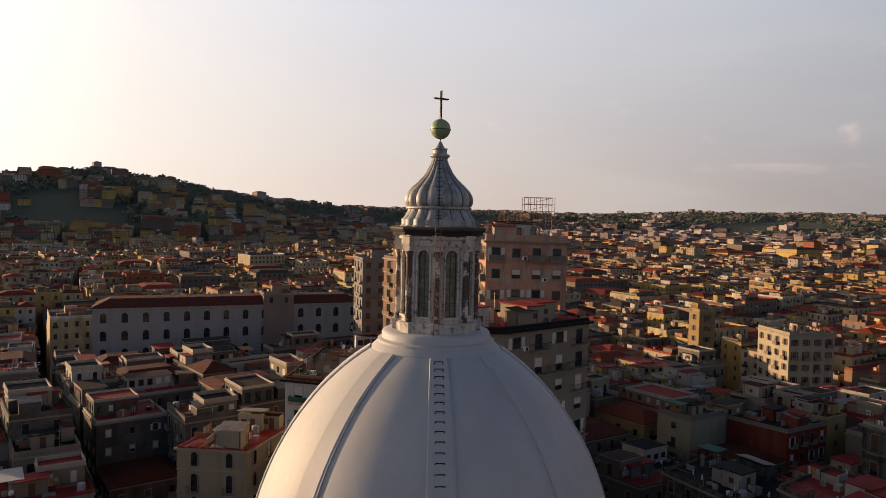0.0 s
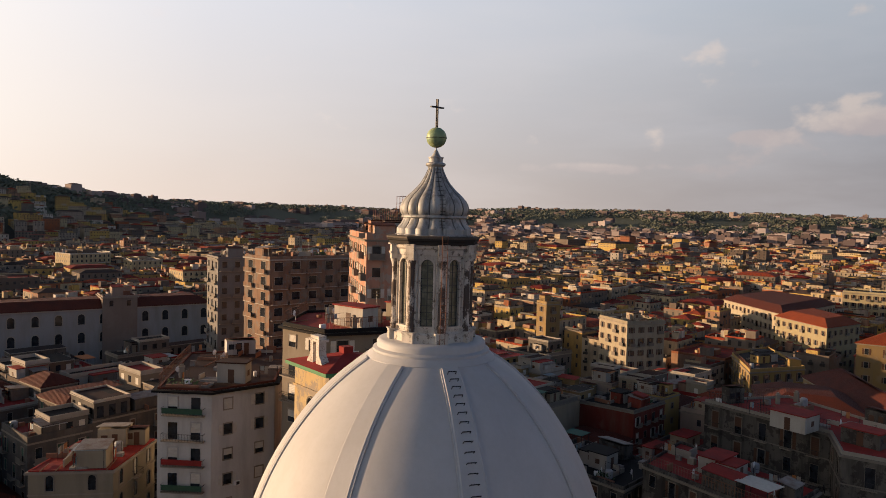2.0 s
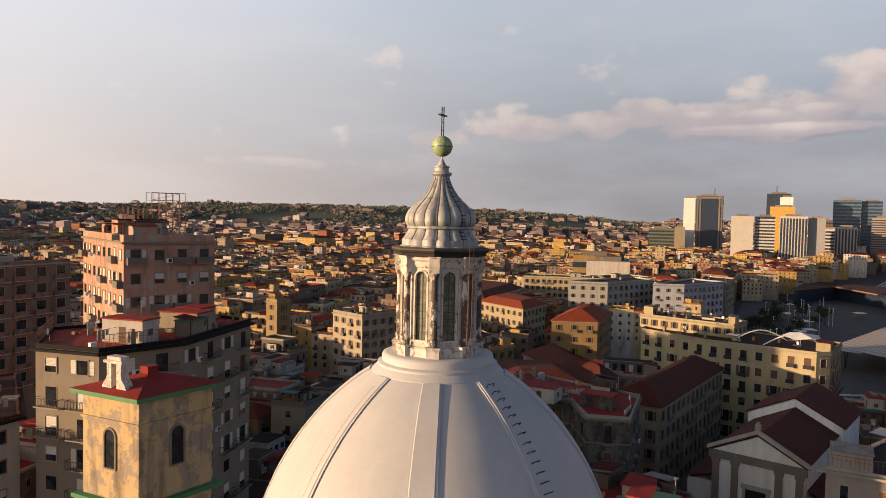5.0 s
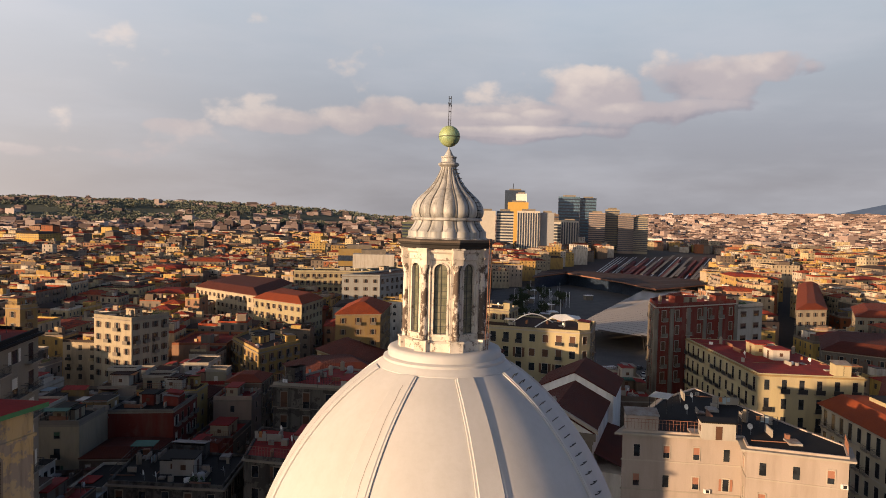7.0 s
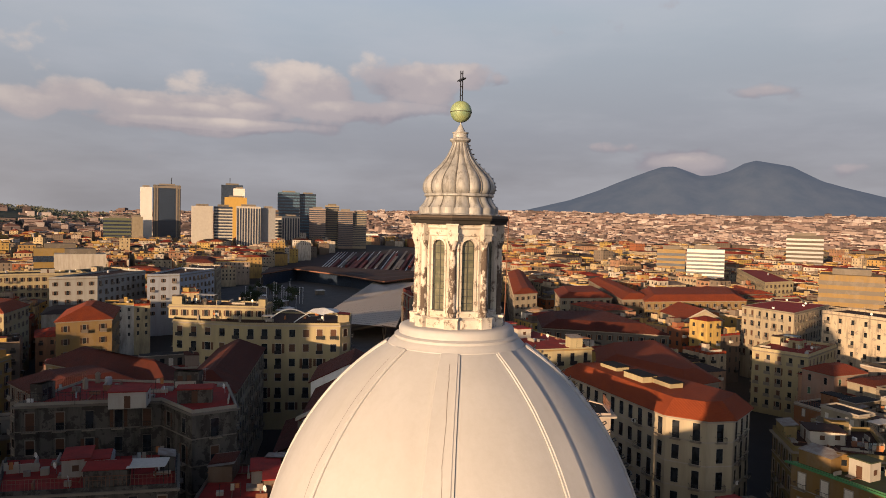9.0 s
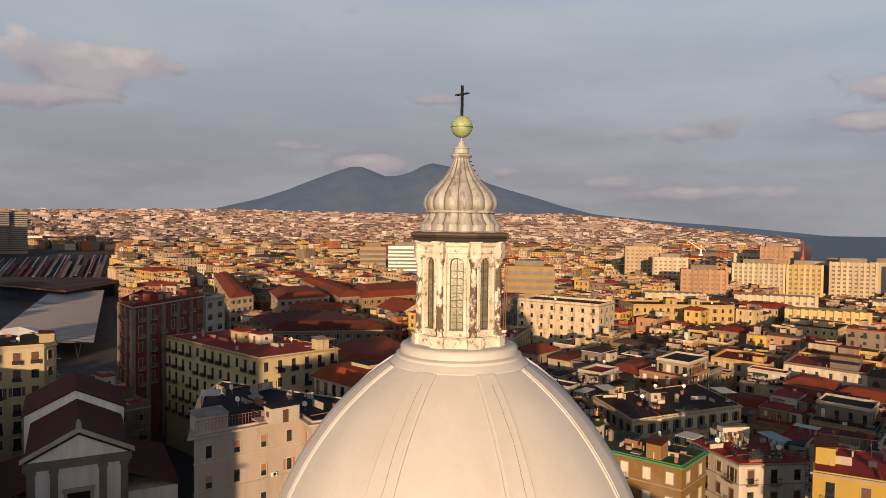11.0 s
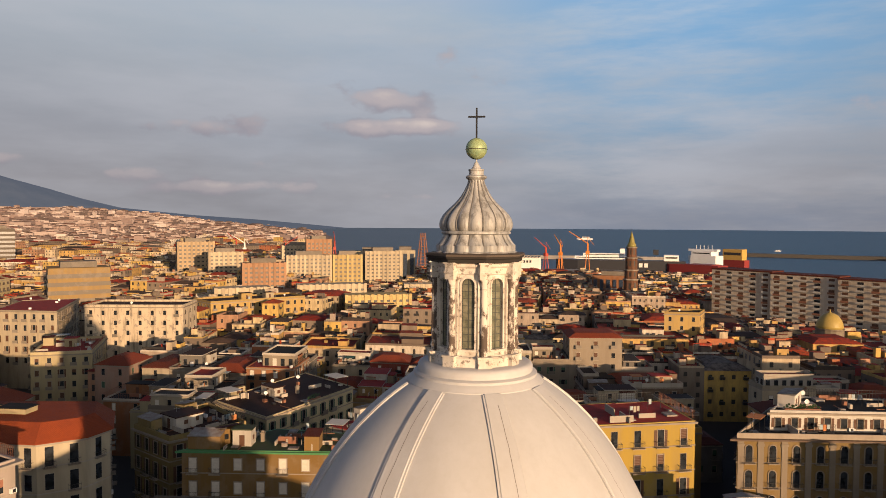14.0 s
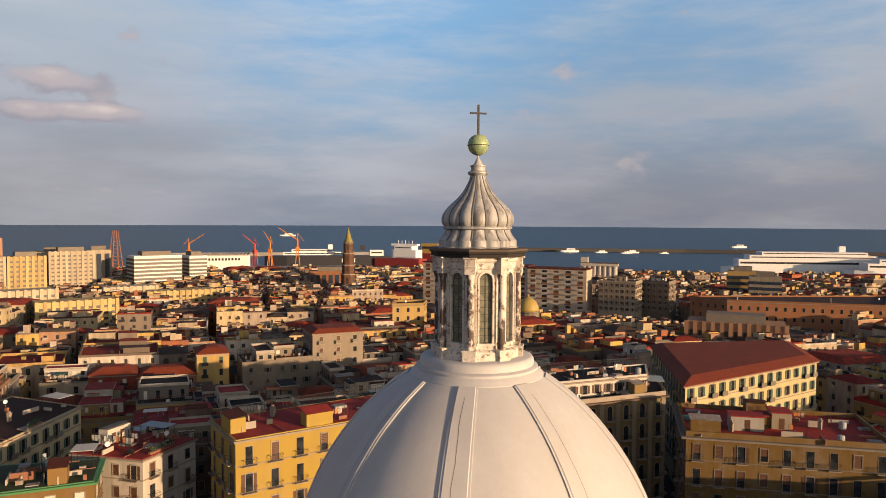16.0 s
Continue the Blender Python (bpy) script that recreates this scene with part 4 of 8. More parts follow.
def house(name, poly, top, wall, roof, label, category="apartment building", storey=3.4, spacing=3.0, size=(1.05, 1.7), kind="open", shut=None, trim=None, balc=0.4, floors=5, flat=True, parapet=0.9,
          rise=0.0, eave=0.35, group="", base=-0.3, faces=None, sub=False, bands=True, hut=0, solid=False, bmat=None, balw=1.9, ac=0.06, first=None, seed=None, cornice=None, parmat=None, joined=False, single=False, limits=None):
    """A building: walls, roof, cornice, floor bands, and every window and balcony on the faces that look towards the dome."""
    rg = random.Random(seed if seed is not None else int(poly[0][0] * 13 + poly[0][1] * 7))
    poly = ccw(poly)
    cx, cy = sum(p[0] for p in poly) / len(poly), sum(p[1] for p in poly) / len(poly)
    loc = [(x - cx, y - cy) for x, y in poly]
    ob = thing(name, None, None, label, category, group, m=Matrix.Translation((cx, cy, 0)))
    W = WALLS[wall] if isinstance(wall, str) else wall
    R = ROOFS[roof] if isinstance(roof, str) else roof
    T = trim or TRIM
    part("wall", MB().prism(loc, base, top), W, ob)
    if flat:
        part("roof", MB().prism(offset(loc, -0.28), top + 0.001, top + 0.12, 0), R, ob)
        if parapet:
            part("parapet", MB().ring(offset(loc, 0.02), offset(loc, -0.26), top + 0.002, top + parapet), parmat or W, ob)
        part("cornice", MB().ring(offset(loc, eave), offset(loc, 0.001), top - 0.32, top - 0.02), cornice or T, ob)
    else:
        out = offset(loc, eave + 0.15)
        mb = MB()
        ins = offset(loc, -min(rise * 1.9, 0.46 * min((Vector(loc[i]) - Vector(loc[i - 1])).length for i in range(len(loc)))))
        nn = len(loc)
        mb.v += [(x, y, top - 0.12) for x, y in out] + [(x, y, top + 0.02) for x, y in out] + [(x, y, top + rise) for x, y in ins]
        for a in range(2):
            for k in range(nn):
                q = (k + 1) % nn
                mb.f.append((a * nn + k, a * nn + q, (a + 1) * nn + q, (a + 1) * nn + k))
                mb.m.append(0)
        mb.f += [tuple(range(2 * nn, 3 * nn)), tuple(range(nn - 1, -1, -1))]
        mb.m += [0, 0]
        part("roof", mb, R, ob)
        part("cornice", MB().ring(offset(loc, eave * 0.7), offset(loc, 0.001), top - 0.5, top - 0.16), cornice or T, ob)
    n = len(loc)
    rows = MB()
    nst = min(floors, int((top - 1.2) / storey))
    w, h = size
    if bands:
        for s in range(nst):
            z = top - (first if first is not None else storey - 0.75) - s * storey - 0.55
            part("string_course", MB().ring(offset(loc, 0.10), offset(loc, 0.001), z - 0.09, z + 0.09), T, ob)
    for i in range(n):
        p, q = Vector(loc[i]), Vector(loc[(i + 1) % n])
        d = q - p
        L = d.length
        nrm = Vector((d.y, -d.x)).normalized()
        mid = (p + q) / 2 + Vector((cx, cy))
        seen = nrm.dot(-mid.normalized()) > (-0.5 if joined or single else -0.12)
        if (faces is not None and i not in faces) or (faces is None and not seen) or L < 2.4:
            continue
        d.normalize()
        k = max(1, int((L - 1.0) / spacing))
        rot = Matrix((Vector((-d.x, -d.y, 0)), Vector((nrm.x, nrm.y, 0)), Vector((0, 0, 1)))).transposed().to_4x4()
        for s in range(nst):
            z = top - (first if first is not None else storey - 0.75) - s * storey
            for j in range(k):
                u = (j + 0.5) / k * L
                pos = p + d * u
                kd = kind
                if kind == "mixed":
                    kd = rg.choice(["open", "hole", "half", "hole", "shut"])
                tall = rg.random() < balc
                hh = h + 0.6 if tall else h
                zz = z - 0.5 if tall else z
                if limits and zz < limits[i] + 0.25:
                    continue
                m = Matrix.Translation((pos.x, pos.y, zz)) @ rot
                if joined:
                    for nm, slot, src in kit(kd, w, round(hh, 2)):
                        i0 = len(rows.v)
                        rows.v += [tuple(m @ Vector(v)) for v in src.v]
                        rows.f += [tuple(i0 + e for e in fc) for fc in src.f]
                        rows.m += [slot] * len(src.f)
                    if tall:
                        rows.box(-balw / 2, 0, -0.16, balw / 2, 0.85, -0.02, 0, m)
                        rows.box(-balw / 2, 0.8, -0.019, balw / 2, 0.84, 0.95, 3, m)
                    continue
                if single:
                    part("window", whole(kd, w, round(hh, 2), shut, T), None, ob).matrix_basis = m
                else:
                    put_window(win(kd, w, round(hh, 2), shut, T), ob, m)
                if tall:
                    bal = part("balcony", balcony(balw, solid, bmat)[2 if single else 0], None, ob)
                    bal.matrix_basis = m
                    if not single:
                        part("railing", balcony(balw, solid, bmat)[1], None, bal)
                elif rg.random() < ac:
                    part("air_conditioner", ac_mesh(), None, ob).matrix_basis = Matrix.Translation((pos.x + d.x * spacing * 0.45, pos.y + d.y * spacing * 0.45, z - 0.4)) @ rot
    if rows.f:
        tagged(part("glazing", rows, [T, shut or SHUTTER, GLASS, bmat or CONCRETE], ob), kind="stuff")
    xs = ins if not flat else offset(loc, -2.2)
    for k in range(hut):
        a, b = Vector(xs[k % n]), Vector(xs[(k + 2) % n])
        c = a.lerp(b, rg.uniform(0.25, 0.7))
        ang = math.atan2(loc[1][1] - loc[0][1], loc[1][0] - loc[0][0])
        m = Matrix.Translation((c.x, c.y, top + (0.121 if flat else rise - 0.6))) @ Matrix.Rotation(ang, 4, "Z")
        a2, b2, c2 = rg.uniform(1.4, 3.2), rg.uniform(1.2, 2.2), rg.uniform(2.1, 2.9)
        hb = MB().box(-a2, -b2, 0, a2, b2, c2, 0).box(-a2 - 0.2, -b2 - 0.2, c2 + 0.001, a2 + 0.2, b2 + 0.2, c2 + 0.18, 1)
        for e in (-1, 1):
            hb.box(-0.45, e * b2 - 0.03, 0.05, 0.45, e * b2 + 0.03, 1.95, 2)
            hb.box(e * a2 - 0.03, -0.4, 0.9, e * a2 + 0.03, 0.4, 1.7, 2)
        part("stair_hut", hb, [rg.choice([W, WALLS["white"], WALLS["cream"]]), R, SHUTTER], ob).matrix_basis = m
    return ob


TAKEN = []      # loops that are built on or kept free


def mark(poly, room=2.0):
    TAKEN.append(offset(ccw(poly), room))


def gear_on(poly, top, count, seed):
    """Dishes, tanks and chimneys on a flat roof."""
    rg = random.Random(seed)
    xs, ys = [p[0] for p in poly], [p[1] for p in poly]
    small = offset(ccw(poly), -0.9)
    made = 0
    for _ in range(count * 6):
        if made >= count:
            break
        x, y = rg.uniform(min(xs), max(xs)), rg.uniform(min(ys), max(ys))
        if inside(x, y, small):
            made += 1
            GEAR.append((x, y, top + 0.12, rg.random(), rg.uniform(0, 360)))


GEAR = []


# ---- the neighbours, each by itself ----
FLATS = []      # flat roofs of the neighbours


def lm(name, poly, top, *a, room=3.0, gear=3, **k):
    mark(poly, room)
    far_off = min(math.hypot(*p) for p in poly)
    k["joined"], k["single"], k["bands"] = far_off > 112, far_off > 72, k.get("bands", True) and far_off < 130
    if k.get("flat", True) and gear:
        gear_on(poly, top, gear, int(top * 10) + len(TAKEN))
    ob = house(name, poly, top, *a, **k)
    if k.get("flat", True):
        FLATS.append((ob, poly, top, a[0], far_off))
    return ob


PALE = "paleyellow"
ROSE_WALL = stucco("sunlit_rose_plaster", (0.41, 0.345, 0.30), 0.4)


def peeling(name, c, c2, bare, amount=0.53):
    """Old paint that flakes off in patches and shows the bare wall."""
    n = Nodes(name)
    pe, run = n.noise(0.55, 7, 0.68), n.noise(0.7, 5, 0.6, (1, 1, 0.15))
    col = n.mix(n.ramp(n.noise(0.3, 4), [(0.35, 0.0), (0.7, 1.0)]), c, c2)
    col = n.mix(n.ramp(pe, [(amount, 0.0), (amount + 0.035, 0.9)]), col, bare)
    col = n.mix(n.ramp(run, [(0.50, 0.0), (0.70, 0.7)]), col, shade(bare, 0.3))
    return n.done(col, 0.9, 0, pe, 0.05, 0.1)


# north: tower blocks beside the bell tower
WHITE_WALL = stucco("white_grey_plaster", (0.47, 0.45, 0.42), 0.4)
flats = lm("apartment_building", [(-7.3, 73.2), (-0.7, 69.6), (8.3, 72.2), (16, 96), (-1, 96)], 36.2, WHITE_WALL, "terra", "pale grey apartment block with stacked balconies and roller shutters", storey=3.5, spacing=3.0, size=(1.2, 1.45), kind="mixed", shut=SHUTTER_W, balc=0.0, hut=1, gear=9, bands=False, faces=[1, 4], parapet=0.3, parmat=R_TILE_DARK, eave=0.7, cornice=R_DARK, floors=7)
p, q = Vector((-7.3, 73.2)) - flats.matrix_basis.translation.to_2d(), Vector((-0.7, 69.6)) - flats.matrix_basis.translation.to_2d()
d = (q - p).normalized()
for s in range(8):
    m = Matrix((Vector((-d.x, -d.y, 0)), Vector((d.y, -d.x, 0)), Vector((0, 0, 1)))).transposed().to_4x4()
    m.translation = Vector((*((p + q) / 2), 36.2 - 3.3 - 3.5 * s))
    bal = part("balcony", balcony(5.8)[0], None, flats)
    bal.matrix_basis = m
    part("railing", balcony(5.8)[1], None, bal)
    for e in (-1.6, 1.6):
        put_window(win("half" if (s + e) % 2 > 0.8 else "hole", 1.3, 2.3, SHUTTER_W, WHITE_WALL), flats, m @ Matrix.Translation((e, 0, 0.05)))
    if s % 3 != 1:
        part("awning", MB().face([(-2.8, 0.86, 1.0), (2.8, 0.86, 1.0), (2.8, 0.88, 0.25), (-2.8, 0.88, 0.25)]), (SHUTTER_G, AWNING, R_RED)[s % 3], bal, "washing and cloth hung over the rail")
lm("low_house", quad3((-23, 78.5), (-12.7, 75.4), (-6.9, 87)), 25.0, "cream", "red", "low cream house with a red membrane roof and arched windows", kind="arch", size=(1.0, 2.1), balc=0.3, spacing=3.4, parapet=0.2, parmat=R_RED, gear=3)
lm("palace", [(-62.6, 185.3), (15.5, 199.6), (13, 215), (-65, 201)], 32.0, stucco("palace_white", (0.25, 0.245, 0.24), 0.4), "tiledark", "long white palace with a red tiled roof and arched loggia windows", "palace", flat=False, rise=2.2, kind="arch", size=(1.7, 2.9), spacing=5.4, storey=5.2, balc=0.0, floors=3, bands=True, trim=TRIM_WHITE)
lm("palace_pavilion", [(-15.4, 193.4), (-6.2, 195.1), (-8, 206), (-17, 204)], 35.0, "rosy", "tiledark", "raised white pavilion on the long palace", "palace", kind="hole", spacing=4, balc=0, floors=1, parapet=0.4, gear=0)
PINK_OLD = peeling("peeling_pink_plaster", (0.37, 0.185, 0.125), (0.40, 0.235, 0.16), (0.34, 0.28, 0.225))
lm("tower_block", [(24.1, 79.0), (37.0, 76.4), (42, 101), (29.2, 104)], 56.6, PINK_OLD, "terra", "tall peeling pink apartment tower with roller shutters", storey=3.4, spacing=3.0, size=(1.3, 1.45), kind="mixed", shut=SHUTTER_W, balc=0.2, hut=3, gear=10, bands=False, parapet=1.0, balw=2.6, ac=0.3, faces=[0, 3], solid=True, trim=WALLS["tan"])
lm("corner_block", [(8.2, 67), (11.8, 59.1), (21.4, 58.6), (37, 67), (36, 75.3), (14, 77.5)], 45.2, "tan", "red", "wide beige apartment block with a red roof terrace", storey=3.4, spacing=3.7, size=(1.5, 1.6), kind="mixed", shut=SHUTTER_W, balc=0.7, balw=3.5, solid=False, hut=3, gear=12, bands=False, parapet=0.5, eave=0.6, cornice=R_DARK, parmat=R_DARK, floors=7)
# east: court house, church, square
STAINED = peeling("stained_grey_plaster", (0.095, 0.088, 0.078), (0.12, 0.108, 0.093), (0.05, 0.044, 0.04), 0.5)
COURT = [(80.6, 61.3), (84.6, 40.6), (77.3, 33.6), (80.7, 27.7), (96, 33.0), (97.5, 58)]
lm("court_house", COURT, 29.6, STAINED, "red", "grey stuccoed court building with white parapet and red roof", storey=4.2, spacing=4.0, size=(1.2, 2.2), kind="mixed", shut=SHUTTER, balc=0.5, trim=CONCRETE, parapet=0.5, parmat=TRIM_WHITE, hut=2, gear=8)
lm("row_house", quad3((110.6, 35.1), (158.2, 38.7), (157, 50)), 24.6, "cream", "tiledark", "long cream house with a dark red hipped tile roof", flat=False, rise=3.4, storey=3.9, spacing=3.2, size=(1.0, 1.9), kind="open", balc=0.45)
lm("row_house", [(112, 48.5), (124, 49.4), (146, 78), (134, 83)], 25.4, "ochre", "tiledark", "ochre wing with dark red tiles round a courtyard", flat=False, rise=3.2, storey=3.9, spacing=3.4, kind="shut", balc=0.2)
lm("row_house", quad3((100, 66), (112, 52), (126, 66)), 25.5, "grey", "tiledark", "grey house under weathered dark red tiles", flat=False, rise=2.6, balc=0.2)
lm("station_hotel", [(172.5, 67), (167.0, 46), (168.3, 19.5), (171.5, 17), (190, 18), (194, 72)], 29.4, PALE, "terra", "pale yellow hotel with dark windows and a roof terrace", "hotel", storey=4.1, spacing=3.5, size=(1.6, 2.1), kind="mixed", balc=0.5, bmat=IRON, trim=TRIM_WHITE, hut=0, gear=4, floors=7, parapet=0.6)
lm("hotel_roof_storey", [(178, 70), (176.5, 42), (188, 42), (190, 70)], 33.0, PALE, "terra", "set-back roof storey of the pale yellow hotel", "hotel", floors=1, balc=0, parapet=0.5, gear=6, base=29.53, room=0)
red_palace = lm("corner_palace", [(173.5, -0.5), (177, -4.5), (196.5, -22), (213, -6), (187, 2)], 37.4, "red", "red", "dark red palace with grey corner pilasters and balconies", storey=4.3, spacing=3.9, size=(1.3, 2.3), kind="shut", shut=SHUTTER, balc=0.5, hut=1, gear=3, trim=TRIM_WHITE)
pl = red_palace.matrix_basis.translation.to_2d()
for a_, b_, cnt in (((173.5, -0.5), (177, -4.5), 1), ((177, -4.5), (196.5, -22), 4), ((173.5, -0.5), (187, 2), 2)):
    a_, b_ = Vector(a_) - pl, Vector(b_) - pl
    d = (b_ - a_).normalized()
    for k in range(cnt + 1):
        e = a_.lerp(b_, k / cnt)
        pm = Matrix.Translation((e.x, e.y, 0)) @ Matrix.Rotation(math.atan2(d.y, d.x), 4, "Z")
        part("pilaster", MB().box(-0.65, -0.3, 0, 0.65, 0.3, 36.8).box(-0.8, -0.42, 35.6, 0.8, 0.42, 36.2), CONCRETE, red_palace).matrix_basis = pm
lm("apartment_building", [(196.9, -22.4), (206, -30), (222, -14), (213.4, -6.4)], 36.0, "white", "grey", "white and grey apartment house with wide windows", storey=3.6, spacing=4.6, size=(2.4, 1.5), kind="half", shut=SHUTTER, balc=0.0, hut=1, gear=3)
lm("corner_house", [(173.6, -8.7), (132.8, -23.5), (137.9, -44.1), (178, -29)], 29.2, PALE, "red", "pale yellow corner house with dark shutters and ochre corner bands", storey=3.95, spacing=3.3, size=(1.0, 2.1), kind="hole", shut=SHUTTER, balc=0.75, hut=3, gear=6, parapet=0.25, cornice=WALLS["ochre"], bmat=IRON)
lm("corner_house", [(76, -1), (79.5, -17.3), (75, -17.6), (75.5, -30), (81, -30.5), (108, -10.8), (97, -5.5)], 30.2, ROSE_WALL, "dark", "rose-grey house with a broad eave and a dark flat roof", storey=4.3, spacing=3.5, size=(0.85, 1.75), kind="mixed", shut=plain("faded_rose_shutter", (0.30, 0.14, 0.09), 0.7), balc=0.0, parapet=0.3, eave=0.8, gear=4, trim=TRIM_WHITE, hut=1)
wedge = lm("wedge_palace", [(128.5, -35), (94.4, -46), (90.5, -52), (91, -57), (99, -64), (131, -49)], 25.2, stucco("straw_plaster", (0.44, 0.38, 0.275), 0.4), "orange", "pale palace with an orange hipped tile roof and rusticated corner", storey=4.3, spacing=2.9, size=(1.25, 2.6), kind="hole", shut=SHUTTER, balc=0.7, flat=False, rise=2.7, trim=TRIM_WHITE, eave=0.5)
wl = wedge.matrix_basis.translation
wd_ = math.atan2(-35 + 46, 128.5 - 94.4)
for x, y, a, b, h in ((105.5, -50.5, 2.6, 1.5, 1.9), (110.5, -46.6, 3.2, 1.7, 2.2), (121, -44.5, 3.0, 1.6, 1.8)):
    part("roof_terrace", MB().box(-a, -b, 0, a, b, h, 0).box(-a - 0.2, -b - 0.2, h + 0.001, a + 0.2, b + 0.2, h + 0.15, 1), [WALLS["paleyellow"], R_DARK], wedge).matrix_basis = Matrix.Translation((x - wl.x, y - wl.y, 26.9)) @ Matrix.Rotation(wd_, 4, "Z")
for k in range(6):
    p = Vector((124.5, -37.6)).lerp(Vector((104, -44.2)), k / 5)
    part("skylight", MB().box(-0.45, -0.6, 0, 0.45, 0.6, 0.16), GLASS, wedge).matrix_basis = Matrix.Translation((p.x - wl.x, p.y - wl.y, 25.95)) @ Matrix.Rotation(wd_, 4, "Z") @ Matrix.Rotation(radians(-27), 4, "X")
lm("terrace_house", [(77.9, -60.3), (53.4, -71.0), (57, -80.5), (71, -77)], 22.2, stucco("amber_plaster", (0.185, 0.112, 0.038), 0.4), "green", "dark yellow house under a broad green-edged terrace", storey=4.0, spacing=3.3, size=(1.25, 1.9), kind="shut", shut=SHUTTER_W, balc=0.2, cornice=GREEN_TRIM, eave=0.5, parapet=0.12, parmat=GREEN_TRIM, hut=1, gear=2)
lm("corner_house", [(97.5, -67.8), (85.5, -64.9), (79.8, -78.6), (96.5, -86.3)], 21.4, stucco("olive_plaster", (0.19, 0.14, 0.055), 0.45), "terra", "olive corner house with dark shutters and a terrace pavilion", storey=4.0, spacing=2.8, size=(1.1, 2.3), kind="open", shut=SHUTTER, balc=0.5, hut=2, gear=4, room=0.5, eave=0.5)
lm("terrace_house", [(102, -94), (82.5, -88), (81, -119), (101, -127)], 20.0, stucco("ivory_plaster", (0.40, 0.33, 0.20), 0.35), "terra", "ivory house with green shutters and a brown roof terrace", storey=3.8, spacing=3.2, size=(1.0, 1.9), kind="open", shut=SHUTTER_G, balc=0.4, hut=1, gear=4, room=0.5, parapet=0.3)
lm("small_house", [(63.5, -83.6), (50.6, -80.8), (46.2, -92), (59, -96)], 22.0, "white", "red", "white house with a bright red terrace roof", storey=3.6, spacing=3.0, kind="mixed", balc=0.5, hut=0, gear=3, parapet=0.12, parmat=R_RED, room=1.0)
lm("long_house", [(33.5, -74), (-0.5, -97.4), (6.9, -108.5), (40.9, -84.7)], 27.4, stucco("bright_yellow_plaster", (0.39, 0.27, 0.055), 0.3), "red", "bright yellow house with a dark red roof and brown shutters", storey=4.2, spacing=3.7, size=(1.1, 2.2), kind="mixed", shut=SHUTTER, balc=0.95, balw=2.2, ac=0.3, hut=0, gear=2, parapet=0.15, floors=6)
grand = lm("grand_apartments", [(-7, -100.4), (-43.6, -115.6), (-46, -131), (-12, -121)], 24.6, stucco("ochre_panel_plaster", (0.19, 0.125, 0.045), 0.4), "grey", "stately cream apartment house with ochre panels and iron balconies", storey=4.3, spacing=3.6, size=(1.15, 2.3), kind="arch", balc=0.97, trim=WALLS["tan"], eave=0.7, hut=0, gear=8, parapet=0.9, parmat=TRIM, cornice=WALLS["brown"])
p, q = Vector((-7, -100.4)) - grand.matrix_basis.translation.to_2d(), Vector((-43.6, -115.6)) - grand.matrix_basis.translation.to_2d()
d = (q - p).normalized()
for j in range(11):
    e = p.lerp(q, j / 10 if 0 < j < 10 else (0.016 if j == 0 else 0.984))
    m = Matrix((Vector((d.x, d.y, 0)), Vector((-d.y, d.x, 0)), Vector((0, 0, 1)))).transposed().to_4x4()
    if Vector((-d.y, d.x)).dot(e) < 0:
        m = Matrix((Vector((-d.x, -d.y, 0)), Vector((d.y, -d.x, 0)), Vector((0, 0, 1)))).transposed().to_4x4()
    m.translation = Vector((e.x, e.y, 0))
    part("pilaster", MB().box(-0.5, -0.02, 0, 0.5, 0.13, 24.2).box(-0.62, -0.02, 23.3, 0.62, 0.2, 23.7), WALLS["tan"], grand).matrix_basis = m
lm("roof_storey", [(-12, -107), (-40.5, -118.5), (-43, -129), (-15, -119.5)], 28.0, stucco("white_roof_storey", (0.52, 0.49, 0.44), 0.3), "dark", "set-back white roof storey with an open terrace", floors=1, balc=0.2, parapet=0.4, gear=5, base=24.73, room=0, spacing=2.6)
lm("corner_house", [(-55, -165.6), (-48.6, -118.5), (-90.7, -146.5), (-96, -172)], 26.0, stucco("sunny_yellow_plaster", (0.50, 0.42, 0.22), 0.3), "tile", "pale yellow corner house with a dark red roof and green shutters", storey=3.9, spacing=3.4, size=(1.1, 2.1), kind="open", shut=SHUTTER_G, balc=0.5, flat=False, rise=1.2, eave=0.7, cornice=TRIM)
lm("old_house", [(-38.8, -88.4), (-70, -82), (-74, -100), (-43, -107)], 24.4, stucco("mustard_plaster", (0.125, 0.076, 0.022), 0.45), "red", "dark ochre house with a grey quoined corner and small balconies", storey=4.2, spacing=3.4, size=(1.15, 2.1), kind="mixed", shut=SHUTTER, balc=0.6, eave=0.8, hut=3, gear=9, cornice=CONCRETE, trim=CONCRETE)
lm("white_house", [(216, -150), (184, -166), (192, -181), (224, -165)], 29.0, peeling("peeling_cream_plaster", (0.45, 0.38, 0.28), (0.40, 0.33, 0.24), (0.26, 0.22, 0.18), 0.56), "terra", "white peeling house that takes the dome's shadow", storey=3.7, spacing=4.2, size=(1.0, 1.6), kind="hole", balc=0.25, gear=3)
lm("market_house", [(132, 157), (131, 142), (145, 141), (146, 156)], 29.0, "cream", "terra", "sunlit pale yellow house with small balconies", storey=3.6, spacing=3.2, balc=0.45, hut=1, gear=2)
lm("market_house", [(126, 185.5), (126.5, 180), (132, 179.5), (132.5, 185)], 30.6, "ochre", "terra", "narrow yellow tower house", storey=3.6, spacing=4, balc=0.1, gear=1)
